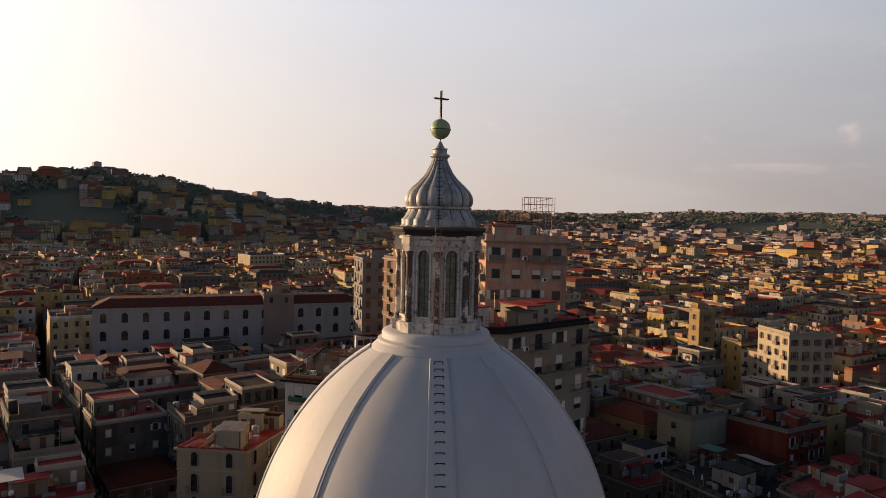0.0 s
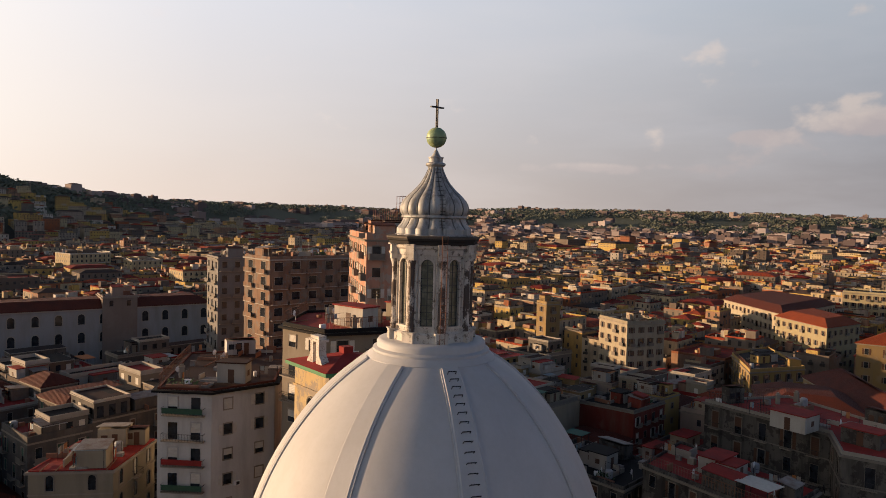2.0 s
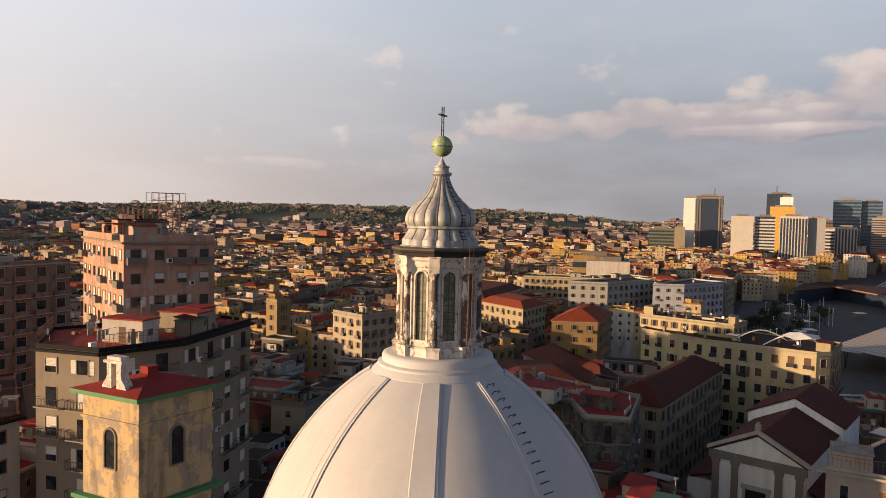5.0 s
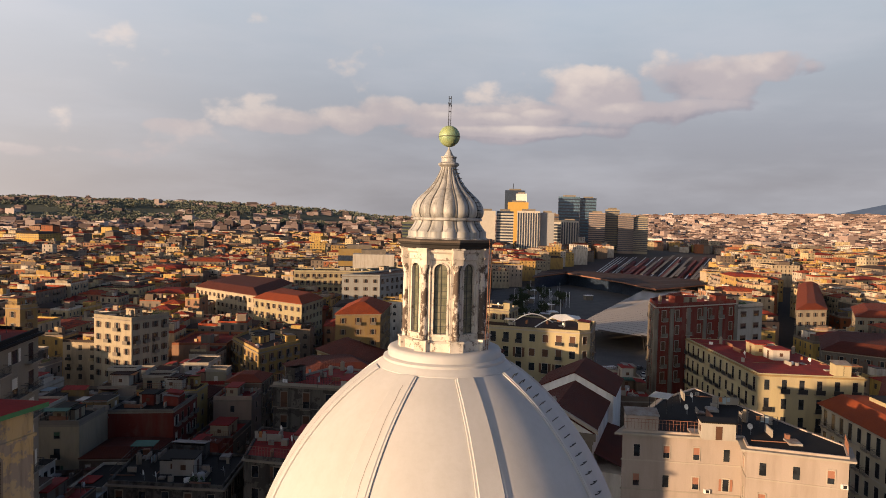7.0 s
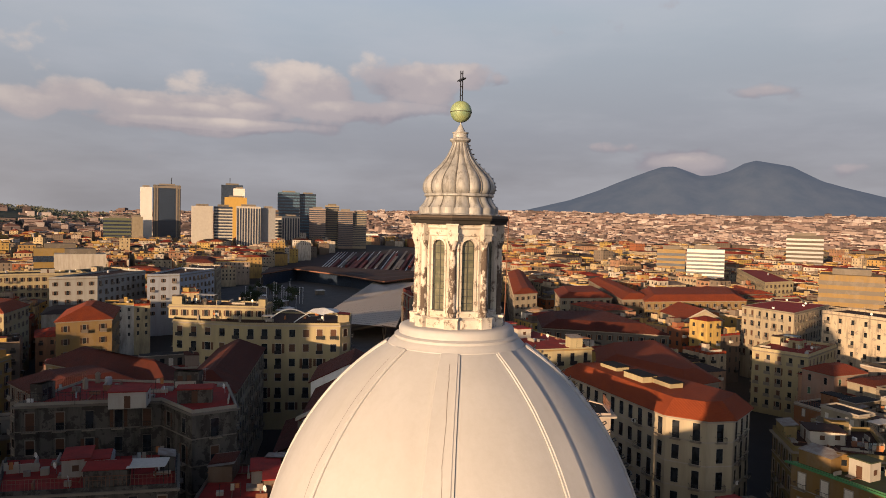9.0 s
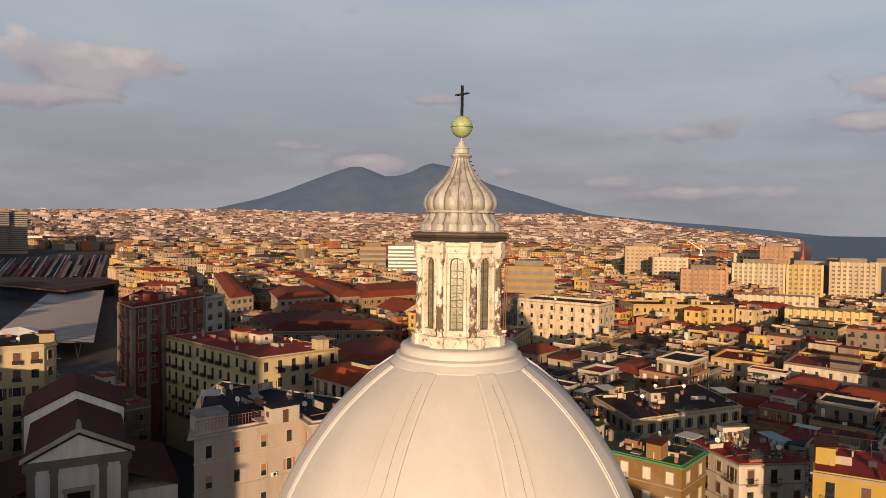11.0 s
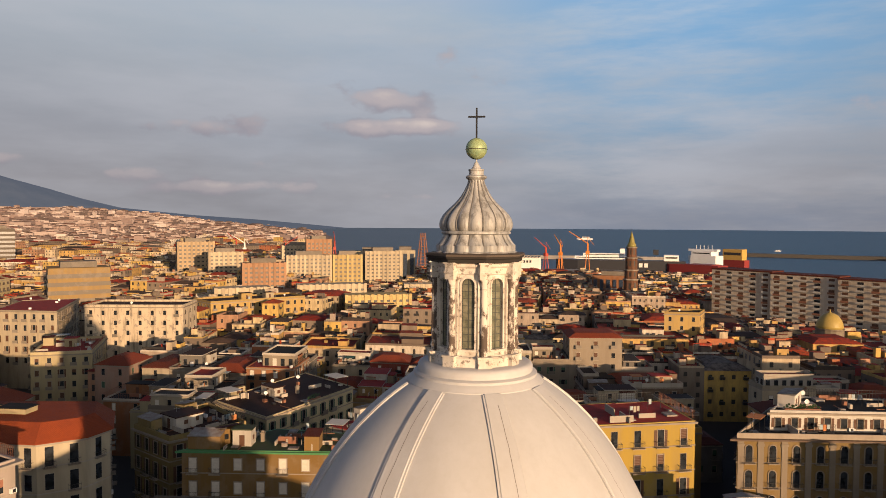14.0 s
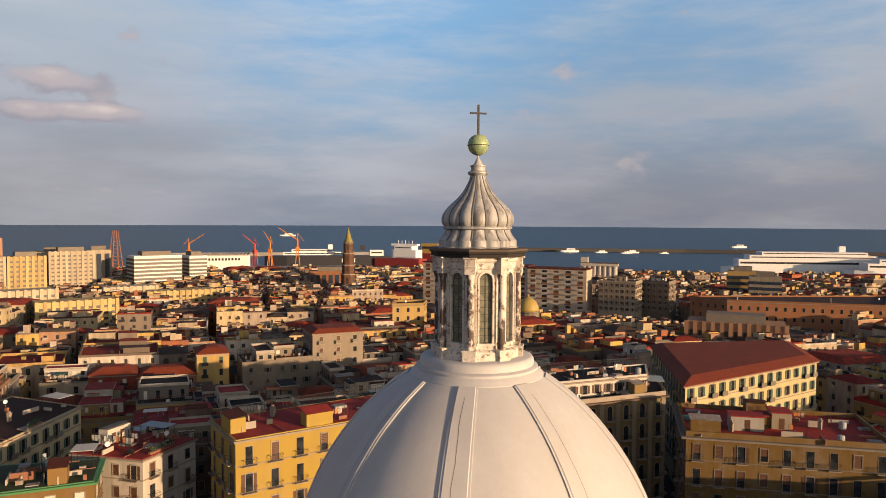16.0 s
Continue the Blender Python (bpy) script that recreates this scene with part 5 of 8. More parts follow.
lm("tiled_house", [(187.5, 106.5), (196, 93.3), (224, 102), (216, 116)], 26.5, "ochre", "orange", "ochre house with an orange hipped roof", flat=False, rise=3.5, storey=4, spacing=3.8, balc=0.3)
lm("palazzo", [(289, 158), (298, 141), (338, 134), (346, 150)], 30.0, stucco("pale_grey_palazzo", (0.30, 0.30, 0.285), 0.35), "terra", "large pale grey palazzo with regular windows", storey=4.0, spacing=4.0, balc=0.35, gear=3, room=4)
lm("palazzo", [(318, 126), (326, 113), (364, 106), (370, 126)], 29.5, stucco("blue_grey_palazzo", (0.30, 0.33, 0.38), 0.3), "terra", "large blue-grey palazzo on the square", storey=4.0, spacing=4.0, balc=0.35, room=4)
lm("palazzo", [(372, 122), (368, 106), (402, 112), (404, 130)], 29.0, "cream", "terra", "cream palazzo on the station square", storey=4.0, spacing=4.0, balc=0.35, gear=3, room=4)
lm("palazzo", [(420, 138), (414, 120), (458, 130), (462, 150)], 30.0, "brown", "tiledark", "brown palazzo on the station square", storey=4.0, spacing=4.0, balc=0.35, flat=False, rise=2, room=4)

# low dark houses round the foot of the church
lm("low_house", [(62, 31), (75, 35), (72, 58), (59, 52)], 24.2, STAINED, "red", "low grey stained house with a red roof and dishes", storey=3.4, spacing=3.2, kind="mixed", balc=0.4, hut=2, gear=8, room=0.4, bands=False, parapet=0.5)
lm("low_house", [(61, 13), (76, 16), (76, 29.5), (62.5, 29)], 22.0, "brown", "red", "low brown house with a red terrace and coolers", storey=3.4, spacing=3.2, kind="mixed", balc=0.4, hut=2, gear=8, room=0.4, bands=False, parapet=0.4)
lm("low_house", [(58, 55), (71, 60), (66, 78), (53, 72)], 19.5, STAINED, "dark", "low stained house with a dark flat roof", storey=3.4, spacing=3.2, kind="mixed", balc=0.4, hut=2, gear=8, room=0.4, bands=False, parapet=0.5)
lm("tower_house", [(25.7, -260.2), (12.9, -264), (12, -276), (25, -273)], 25.0, "yellow", "terra", "bright yellow narrow tower house", storey=3.6, spacing=3.2, kind="hole", balc=0.1, gear=2, room=0.5)
# long roofs of the eastern quarter
lm("row_house", [(460.9, -72), (471, -84), (322, -66), (313, -53)], 24.0, "cream", "orange", "long cream house under an orange tiled roof by the street", flat=False, rise=2.2, storey=4, spacing=3.6, balc=0.4, room=1)
lm("row_house", [(421, -119), (404, -131), (309, -121), (306, -105)], 23.0, "tan", "orange", "long tan house with an orange-red tiled roof", flat=False, rise=2.4, storey=4, spacing=3.6, balc=0.3, room=1)
lm("row_house", [(344, -126), (359, -186), (304, -166), (294, -112)], 23.5, "ochre", "orange", "wide ochre house with a large red tiled roof", flat=False, rise=2.6, storey=4, spacing=3.6, balc=0.4, room=1)
lm("row_house", [(258, -54), (263, -86), (212, -92), (226, -50)], 20.8, "grey", "tiledark", "grey house under a dark red weathered tile roof", flat=False, rise=2.8, storey=4, spacing=3.6, balc=0.3, room=1)
lm("row_house", [(350, -81), (357, -107), (314, -102), (308, -75)], 23.0, "cream", "tile", "cream house with a red tiled roof", flat=False, rise=2.4, storey=4, spacing=3.6, balc=0.4, room=1)
lm("row_house", [(183, -58), (192, -82), (140, -77), (134, -66), (160, -52)], 21.0, "tan", "orange", "tan house with a red roof behind the wedge-shaped palace", flat=False, rise=2.6, storey=4, spacing=3.6, balc=0.3, room=0.5)
lm("row_house", [(288, -170), (293, -186), (260, -171), (254, -154)], 26.0, "cream", "red", "cream corner house with a bright red roof and balconies", storey=4, spacing=3.2, balc=0.6, gear=4, room=1)
lm("row_house", [(540, -276), (531, -293), (413, -252), (400, -226)], 24.0, "paleyellow", "red", "pale yellow row of flats with a red roof edge", storey=3.6, spacing=4, balc=0.5, gear=4, room=1)
# the north-east between the dome and the square
lm("yellow_house", [(166, 133), (187, 137), (170, 110), (150, 112)], 19.0, "yellow", "grey", "yellow house with grey glazed roof sheds", storey=3.6, spacing=3.4, balc=0.5, hut=3, gear=4, room=0.5)
lm("palazzo", [(262, 226), (309, 240), (303, 196), (242, 176)], 23.5, "cream", "tiledark", "wide cream palazzo with a dark red hipped roof", flat=False, rise=2.6, storey=4.2, spacing=3.6, balc=0.4, room=1)
lm("palazzo", [(228, 168), (258, 174), (243, 143), (219, 139)], 24.5, "paleyellow", "orange", "pale yellow house with an orange tiled roof", flat=False, rise=2.4, storey=4, spacing=3.4, balc=0.4, room=1)
lm("brick_hall", [(-128, -351), (-141, -333), (-210, -313), (-238, -358)], 19.5, "orange", "terra", "long orange-red walled hall by the port", storey=5, spacing=4, size=(1.2, 2.0), kind="hole", balc=0, gear=4, room=1)
lm("apartment_building", [(-85, -382), (-104, -372), (-112, -388), (-93, -398)], 25.0, "cream", "terra", "cream apartment house with rows of balconies near the port", storey=3.4, spacing=2.8, balc=0.6, gear=4, hut=2, room=1)
lm("apartment_building", [(-113, -395), (-127, -385), (-136, -400), (-122, -410)], 24.0, "tan", "terra", "tan apartment house with rows of balconies near the port", storey=3.4, spacing=2.8, balc=0.6, gear=3, hut=2, room=1)

lm("row_house", [(241.9, -133), (262, -157.4), (248.6, -173), (219.4, -141.5)], 28.0, "cream", "red", "cream sunlit corner house with a red roof edge and balconies", storey=3.9, spacing=3.0, size=(1.0, 2.0), kind="mixed", balc=0.6, gear=3, room=0.5, parapet=0.3)
lm("row_house", [(231, -219), (208, -261), (192, -252), (214, -212)], 24.0, "yellow", "terra", "long yellow row of flats in the evening sun", storey=3.6, spacing=3.2, size=(1.0, 1.8), kind="mixed", balc=0.5, gear=4, hut=2, room=0.5)
lm("row_house", [(209, -131), (196, -143), (177, -122), (190, -111)], 20.0, "paleyellow", "red", "small pale house with a red terrace roof", storey=3.6, spacing=3.2, kind="mixed", balc=0.5, gear=3, hut=1, room=0.5)
BROWN_OLD = peeling("weathered_brown_plaster", (0.20, 0.12, 0.08), (0.24, 0.155, 0.105), (0.19, 0.16, 0.135))
lm("apartment_building", [(19.1, 130.4), (40.6, 137.4), (37, 149), (15.5, 142)], 50.0, BROWN_OLD, "terra", "brown apartment block with long stacked balconies and awnings", storey=3.5, spacing=4.2, size=(2.1, 2.0), kind="hole", balc=0.75, balw=4.0, solid=True, bmat=BROWN_OLD, trim=TRIM_WHITE, hut=0, gear=6, bands=False, floors=7, room=0.3, parapet=0.6)
lm("apartment_building", [(12.3, 163.7), (26, 166.1), (24.5, 178), (11, 176)], 48.0, stucco("weathered_grey_white", (0.20, 0.19, 0.18), 0.55), "dark", "narrow grey-white apartment block with balconies and roller shutters", storey=3.5, spacing=3.2, size=(1.3, 1.8), kind="hole", shut=SHUTTER_W, balc=0.5, balw=2.9, solid=True, bmat=CONCRETE, hut=0, gear=4, bands=False, floors=7, room=0.2, parapet=0.5)
lm("palazzo", [(331, 212), (354, 172), (372, 182), (349, 222)], 27.0, "paleyellow", "dark", "pale palazzo with a roof terrace beside the square", storey=4.0, spacing=3.2, size=(1.1, 2.0), kind="open", balc=0.5, gear=5, hut=1, room=0.5)
lm("palazzo", [(355, 170), (391, 159), (398, 176), (370, 184)], 27.0, "paleyellow", "dark", "pale yellow palazzo with regular windows", storey=4.0, spacing=3.2, size=(1.1, 2.0), kind="open", balc=0.5, gear=3, hut=1, room=0.5)

# ---- church with a temple front, east of the dome ----
def gable(mb, x0, x1, y0, y1, ze, zr, z0=-0.3, over=0.4, th=0.25, wall=0, roof=1):
    """A gabled box with its ridge along x."""
    ym = (y0 + y1) / 2
    for x, s in ((x0, -1), (x1, 1)):
        pts = [(x, y0, z0), (x, y1, z0), (x, y1, ze), (x, ym, zr), (x, y0, ze)]
        mb.face(pts[::-1] if s < 0 else pts, wall)
    for y, s in ((y0, -1), (y1, 1)):
        pts = [(x0, y, z0), (x1, y, z0), (x1, y, ze), (x0, y, ze)]
        mb.face(pts if s < 0 else pts[::-1], wall)
    return mb


def roof_slab(x0, x1, y0, y1, ze, zr, over=0.5, th=0.22):
    mb = MB()
    ym = (y0 + y1) / 2
    for s in (-1, 1):
        ya = y0 - over if s < 0 else y1 + over
        k = (zr - ze) / abs(ym - (y0 if s < 0 else y1))
        za = ze - k * over
        top = [(x0 - over, ya, za + th), (x1 + over, ya, za + th), (x1 + over, ym, zr + th), (x0 - over, ym, zr + th)]
        bot = [(x, y, z - th) for x, y, z in top]
        i = len(mb.v)
        mb.v += top + bot
        for q in ((0, 1, 2, 3), (7, 6, 5, 4), (0, 4, 5, 1), (1, 5, 6, 2), (2, 6, 7, 3), (3, 7, 4, 0)):
            mb.f.append(tuple(i + k2 for k2 in (q if s < 0 else q[::-1])))
            mb.m.append(0)
    return mb


tc = thing("temple_church", None, None, "white neoclassical church with pediment, pilasters and brown tiled gables", "church")
WH = stucco("white_church_plaster", (0.74, 0.73, 0.71), 0.3)
part("nave_wall", gable(MB(), 97, 121, 6, 20, 22.9, 26.4), WH, tc)
part("nave_roof", roof_slab(97.4, 121, 6, 20, 23.0, 26.5), R_TILE_DARK, tc)
part("transept_wall", gable(MB(), 121.05, 138, 5, 21.5, 24.2, 28.2), WH, tc)
part("transept_roof", roof_slab(121.4, 138, 5, 21.5, 24.3, 28.3), R_TILE_DARK, tc)
for y in (6.5, 9.6, 16.4, 19.5):
    part("pilaster", MB().box(96.72, y - 0.55, 4, 97.0, y + 0.55, 21.0).box(96.6, y - 0.7, 21.001, 97.0, y + 0.7, 21.6), CONCRETE, tc)
part("entablature", MB().box(96.5, 5.4, 21.65, 97.0, 20.6, 22.9), CONCRETE, tc)
pm = MB()
for s in (-1, 1):
    a, b = Vector((96.45, 13 + s * 8, 22.95)), Vector((96.45, 13, 27.0))
    pm.face([a, b, b + Vector((0, 0, 0.55)), a + Vector((0, 0, 0.55))] if s > 0 else [a, a + Vector((0, 0, 0.55)), b + Vector((0, 0, 0.55)), b])
    pm.face([a + Vector((0, 0, 0.55)), b + Vector((0, 0, 0.55)), b + Vector((0.9, 0, 0.55)), a + Vector((0.9, 0, 0.55))])
    pm.face([a, b, b + Vector((0.9, 0, 0)), a + Vector((0.9, 0, 0))])
part("pediment_cornice", pm, TRIM_WHITE, tc)
part("pediment_block", MB().box(96.4, 12.6, 27.6, 97.3, 13.4, 28.5).box(96.5, 12.8, 28.501, 97.2, 13.2, 28.9), TRIM_WHITE, tc)
part("door_frame", MB().box(96.75, 10.9, 5, 97.0, 11.4, 17.5).box(96.75, 14.6, 5, 97.0, 15.1, 17.5).box(96.7, 10.7, 17.501, 97.0, 15.3, 18.2), TRIM_WHITE, tc)
part("dark_opening", MB().box(96.9, 11.401, 5, 96.985, 14.599, 17.5), plain("dark_doorway", (0.02, 0.018, 0.016), 0.9), tc)
part("side_chapel", MB().prism([(99, 20.01), (119, 20.01), (119, 26), (99, 25)], -0.3, 16.5), WH, tc)
part("side_roof", MB().face([(98.6, 20.02, 18.4), (119.4, 20.02, 18.4), (119.4, 26.4, 16.5), (98.6, 25.4, 16.5)]).face([(98.6, 20.02, 18.1), (98.6, 25.4, 16.2), (119.4, 26.4, 16.2), (119.4, 20.02, 18.1)]), R_TILE_DARK, tc)
part("south_aisle", MB().prism([(100, -2), (124, -2), (124, 3.4), (121, 5.99), (100, 5.99)], -0.3, 15.2), WH, tc)
part("south_roof", MB().face([(99.6, -2.4, 15.3), (124.4, -2.4, 15.3), (121, 5.98, 18.6), (99.6, 5.98, 18.6)]), R_TILE_DARK, tc)
mark([(94, -3), (140, -3), (140, 27), (94, 27)], 2)

# far church with an ochre pedimented front
fc = thing("yellow_church", None, None, "cream church front with an ochre gable and tall arched windows", "church")
cm = MB()
C0, C1 = Vector((260.7, -117.6)), Vector((261.2, -134.4))
dd = (C1 - C0).normalized()
nn2 = Vector((dd.y, -dd.x)) if Vector((dd.y, -dd.x)).dot(-C0) > 0 else Vector((-dd.y, dd.x))
FCM = Matrix((Vector((-dd.x, -dd.y, 0)), Vector((nn2.x, nn2.y, 0)), Vector((0, 0, 1)))).transposed().to_4x4()
FCM = Matrix.Translation((*((C0 + C1) / 2), 0)) @ FCM
FCM = FCM @ Matrix.Diagonal((0.88, 1, 1, 1))
fc.matrix_basis = FCM
cm = MB()
for y, fl in ((0, 1), (-26, -1)):
    pts = [(-9.6, y, -0.3), (9.6, y, -0.3), (9.6, y, 19.5), (0, y, 23.8), (-9.6, y, 19.5)]
    cm.face(pts[::-1] if fl > 0 else pts)
for x, fl in ((-9.6, -1), (9.6, 1)):
    pts = [(x, 0, -0.3), (x, -26, -0.3), (x, -26, 19.5), (x, 0, 19.5)]
    cm.face(pts if fl > 0 else pts[::-1])
part("wall", cm, WALLS["cream"], fc)
part("panel", MB().face([(6.5, 0.04, 3), (-6.5, 0.04, 3), (-6.5, 0.04, 18.5), (0, 0.04, 21.6), (6.5, 0.04, 18.5)]), WALLS["orange"], fc)
rm = MB()
for s in (-1, 1):
    rm.face([(0, 0.7, 24.3), (s * 10.2, 0.7, 19.7), (s * 10.2, -26.5, 19.7), (0, -26.5, 24.3)] if s > 0 else [(0, -26.5, 24.3), (s * 10.2, -26.5, 19.7), (s * 10.2, 0.7, 19.7), (0, 0.7, 24.3)])
part("roof", rm, R_TILE, fc)
for s in (-1, 1):
    part("pediment", MB().face([(0, 0.5, 23.5), (s * 10.1, 0.5, 18.9), (s * 10.1, 0.5, 19.7), (0, 0.5, 24.3)]).face([(0, 0, 23.5), (s * 10.1, 0, 18.9), (s * 10.1, 0.5, 18.9), (0, 0.5, 23.5)]), TRIM_WHITE, fc)
    part("pilaster", MB().box(min(s * 7, s * 9), 0, -0.3, max(s * 7, s * 9), 0.3, 19.2), TRIM_WHITE, fc)
    put_window(win("arch", 1.3, 4.6, None, TRIM_WHITE), fc, Matrix.Translation((s * 1.3, 0.05, 9.5)))
    put_window(win("arch", 1.3, 4.2, None, TRIM_WHITE), fc, Matrix.Translation((s * 1.3, 0.05, 15.2)))
part("door", MB().box(-1.8, 0.02, -0.2, 1.8, 0.2, 5), SHUTTER, fc)
mark([(FCM @ Vector(p)).to_2d()[:] for p in ((-11, 3, 0), (11, 3, 0), (11, -27, 0), (-11, -27, 0))], 1)

# ---- bell tower ----
BT = [(5.4, 48.0), (7.2, 40.9), (15.0, 41.6), (13.2, 48.7)]
mark(BT, 2)
bt = thing("bell_tower", None, None, "ochre bell tower with peeling plaster, red roof and small bell gable", "tower")
OCHRE_OLD = peeling("peeling_ochre_plaster", (0.46, 0.33, 0.16), (0.40, 0.32, 0.20), (0.27, 0.225, 0.18), 0.50)
bp = ccw(BT)
CLOCKS = []
part("wall", MB().prism(bp, -0.3, 44.2), OCHRE_OLD, bt)
part("eave", MB().ring(offset(bp, 0.75), offset(bp, 0.001), 43.95, 44.35), GREEN_TRIM, bt, "faded green painted eave")
part("string_course", MB().ring(offset(bp, 0.16), offset(bp, 0.001), 41.6, 41.85), OCHRE_OLD, bt)
part("lower_cornice", MB().ring(offset(bp, 0.7), offset(bp, 0.001), 34.0, 34.4), GREEN_TRIM, bt)
rm = MB()
o, cc = offset(bp, 0.8), (10.2, 44.8)
ins = [(cc[0] + (x - cc[0]) * 0.14, cc[1] + (y - cc[1]) * 0.14) for x, y in bp]
for k in range(4):
    q = (k + 1) % 4
    rm.face([(*o[k], 44.36), (*o[q], 44.36), (*ins[q], 45.5), (*ins[k], 45.5)])
    rm.face([(*ins[k], 45.5), (*ins[q], 45.5), (*ins[q], 46.2), (*ins[k], 46.2)])
rm.face([(*p, 46.2) for p in ins])
part("roof", rm, R_RED, bt)
for i in range(4):
    p, q = Vector(bp[i]), Vector(bp[(i + 1) % 4])
    d = (q - p).normalized()
    nr = Vector((d.y, -d.x))
    rot = Matrix((Vector((-d.x, -d.y, 0)), Vector((nr.x, nr.y, 0)), Vector((0, 0, 1)))).transposed().to_4x4()
    put_window(win("arch", 1.3, 3.6, None, WALLS["tan"]), bt, Matrix.Translation((*((p + q) / 2), 37.3)) @ rot)
    if i in (1, 3):
        continue
    CLOCKS.append(Matrix.Translation((*((p + q) / 2), 31.2)) @ rot)
CREAM_DIAL = plain("cream_clock_dial", (0.52, 0.44, 0.30), 0.7)
for m in CLOCKS[:1] + CLOCKS[1:]:
    dial = MB()
    ring = [(1.45 * math.cos(math.pi * k / 16), 1.45 * math.sin(math.pi * k / 16)) for k in range(32)]
    dial.face([(x, 0.06, z) for x, z in ring[::-1]])
    clock = part("clock_dial", dial, CREAM_DIAL, bt, "round cream clock dial with dark hands")
    clock.matrix_basis = m
    part("rim", xz_ring(MB(), [(x * 1.15, z * 1.15) for x, z in ring], ring, 0.0, 0.16), OCHRE_OLD, clock)
    part("hand", MB().box(-0.05, 0.07, -0.15, 0.05, 0.09, 1.15, mat=Matrix.Rotation(2.0, 4, "Y")), IRON, clock)
    part("hand", MB().box(-0.06, 0.092, -0.15, 0.06, 0.11, 0.8, mat=Matrix.Rotation(0.4, 4, "Y")), IRON, clock)
    for k in range(12):
        part("hour_mark", MB().box(-0.05, 0.07, 1.05, 0.05, 0.085, 1.35, mat=Matrix.Rotation(k * math.pi / 6, 4, "Y")), IRON, clock)
# small bell gable: two scrolled piers with a gap and a cap
p, q = Vector((5.4, 48.0)), Vector((7.2, 40.9))
d = (q - p).normalized()
nr = Vector((d.y, -d.x)) if Vector((d.y, -d.x)).dot(-p) > 0 else Vector((-d.y, d.x))
GM = Matrix.Translation((*(p.lerp(q, 0.52) - nr * 0.7), 44.4)) @ Matrix((Vector((-d.x, -d.y, 0)), Vector((nr.x, nr.y, 0)), Vector((0, 0, 1)))).transposed().to_4x4()
for s in (-1, 1):
    bgm = MB()
    prof = [(0.34, 0), (1.55, 0), (1.55, 0.35), (1.3, 0.8), (1.0, 1.1), (0.92, 1.5), (0.92, 2.6), (0.34, 2.6)]
    pts = [(s * x, z) for x, z in prof]
    if s < 0:
        pts = pts[::-1]
    a = [(x, 0.45, z) for x, z in pts]
    b = [(x, -0.45, z) for x, z in pts]
    bgm.face(a[::-1]).face(b)
    for k in range(len(pts)):
        j = (k + 1) % len(pts)
        bgm.face([a[k], a[j], b[j], b[k]])
    part("gable_pier", bgm, PEEL, bt, "worn stone pier with a scrolled foot").matrix_basis = GM
part("gable_cap", MB().box(-1.2, -0.6, 2.601, 1.2, 0.6, 2.85).box(-0.9, -0.45, 2.851, 0.9, 0.45, 3.2), PEEL, bt).matrix_basis = GM

# ---- station square ----
SQUARE = [(197, 74), (195, 20), (216, -2), (290, -12), (440, -10), (600, -22), (640, 120), (545, 150), (420, 118), (330, 84), (290, 100), (240, 110)]
TAKEN.append(SQUARE)
mb = MB().face([(x, y, 0.06) for x, y in ccw(SQUARE)])
thing("station_square", mb, PAVING, "wide dark paved station square", "pavement", kind="structure")

# ---- the dense old town ----
for poly in ([(-14, -14), (14, -14), (14, 14), (-14, 14)], [(-36, -11), (-12, -11), (-12, 11), (-36, 11)]):
    mark(poly, 3)


def lane(pts, w):
    """Keeps a street free."""
    for (x0, y0), (x1, y1) in zip(pts, pts[1:]):
        d = Vector((x1 - x0, y1 - y0)).normalized()
        s = Vector((-d.y, d.x)) * w / 2
        TAKEN.append([(x0 + s.x, y0 + s.y), (x1 + s.x, y1 + s.y), (x1 - s.x, y1 - s.y), (x0 - s.x, y0 - s.y)])


lane([(-3.5, -98), (-5, -140), (-4.5, -200)], 4.5)
lane([(88, -64), (130, -84), (195, -114), (262, -146)], 5.5)
lane([(-44, -108), (-51, -133), (-76, -213)], 6)
lane([(225, -26), (300, -48), (491, -68), (730, -97)], 5)
lane([(100, 30), (112, 34), (166, 30)], 7)
for x, y, e in ((398, -424, 14), (306, -360, 14), (320, -432, 17), (297, -452, 11), (296, -508, 15), (372, -520, 12), (452, -446, 15), (420, -560, 19), (180, -300, 15), (230, -330, 17), (255, -280, 14), (160, -380, 16), (205, -410, 14)):
    TAKEN.append([(x - e, y - e), (x + e, y - e), (x + e, y + e), (x - e, y + e)])

WALL_MIX = ["cream", "cream", "yellow", "ochre", "pink", "grey", "brown", "white", "tan", "tan", "brown", "paleyellow", "rosy", "brown", "orange", "yellow", "ochre", "red"]
ROOF_MIX = ["red", "red", "grey", "dark", "terra", "dark", "tile", "red", "red", "tiledark", "tile"]
WORDS = {"cream": "cream", "yellow": "yellow", "ochre": "ochre", "pink": "faded pink", "grey": "grey", "white": "white", "tan": "tan", "brown": "brown", "paleyellow": "pale yellow", "rosy": "rose-grey", "orange": "orange", "red": "dark red", "sooty": "dark grey", "umber": "umber"}
ROOFWORDS = {"red": "a red membrane roof", "grey": "a grey roof terrace", "dark": "a dark bitumen roof", "terra": "a terracotta terrace", "tile": "a clay tile roof", "tiledark": "a weathered tile roof"}


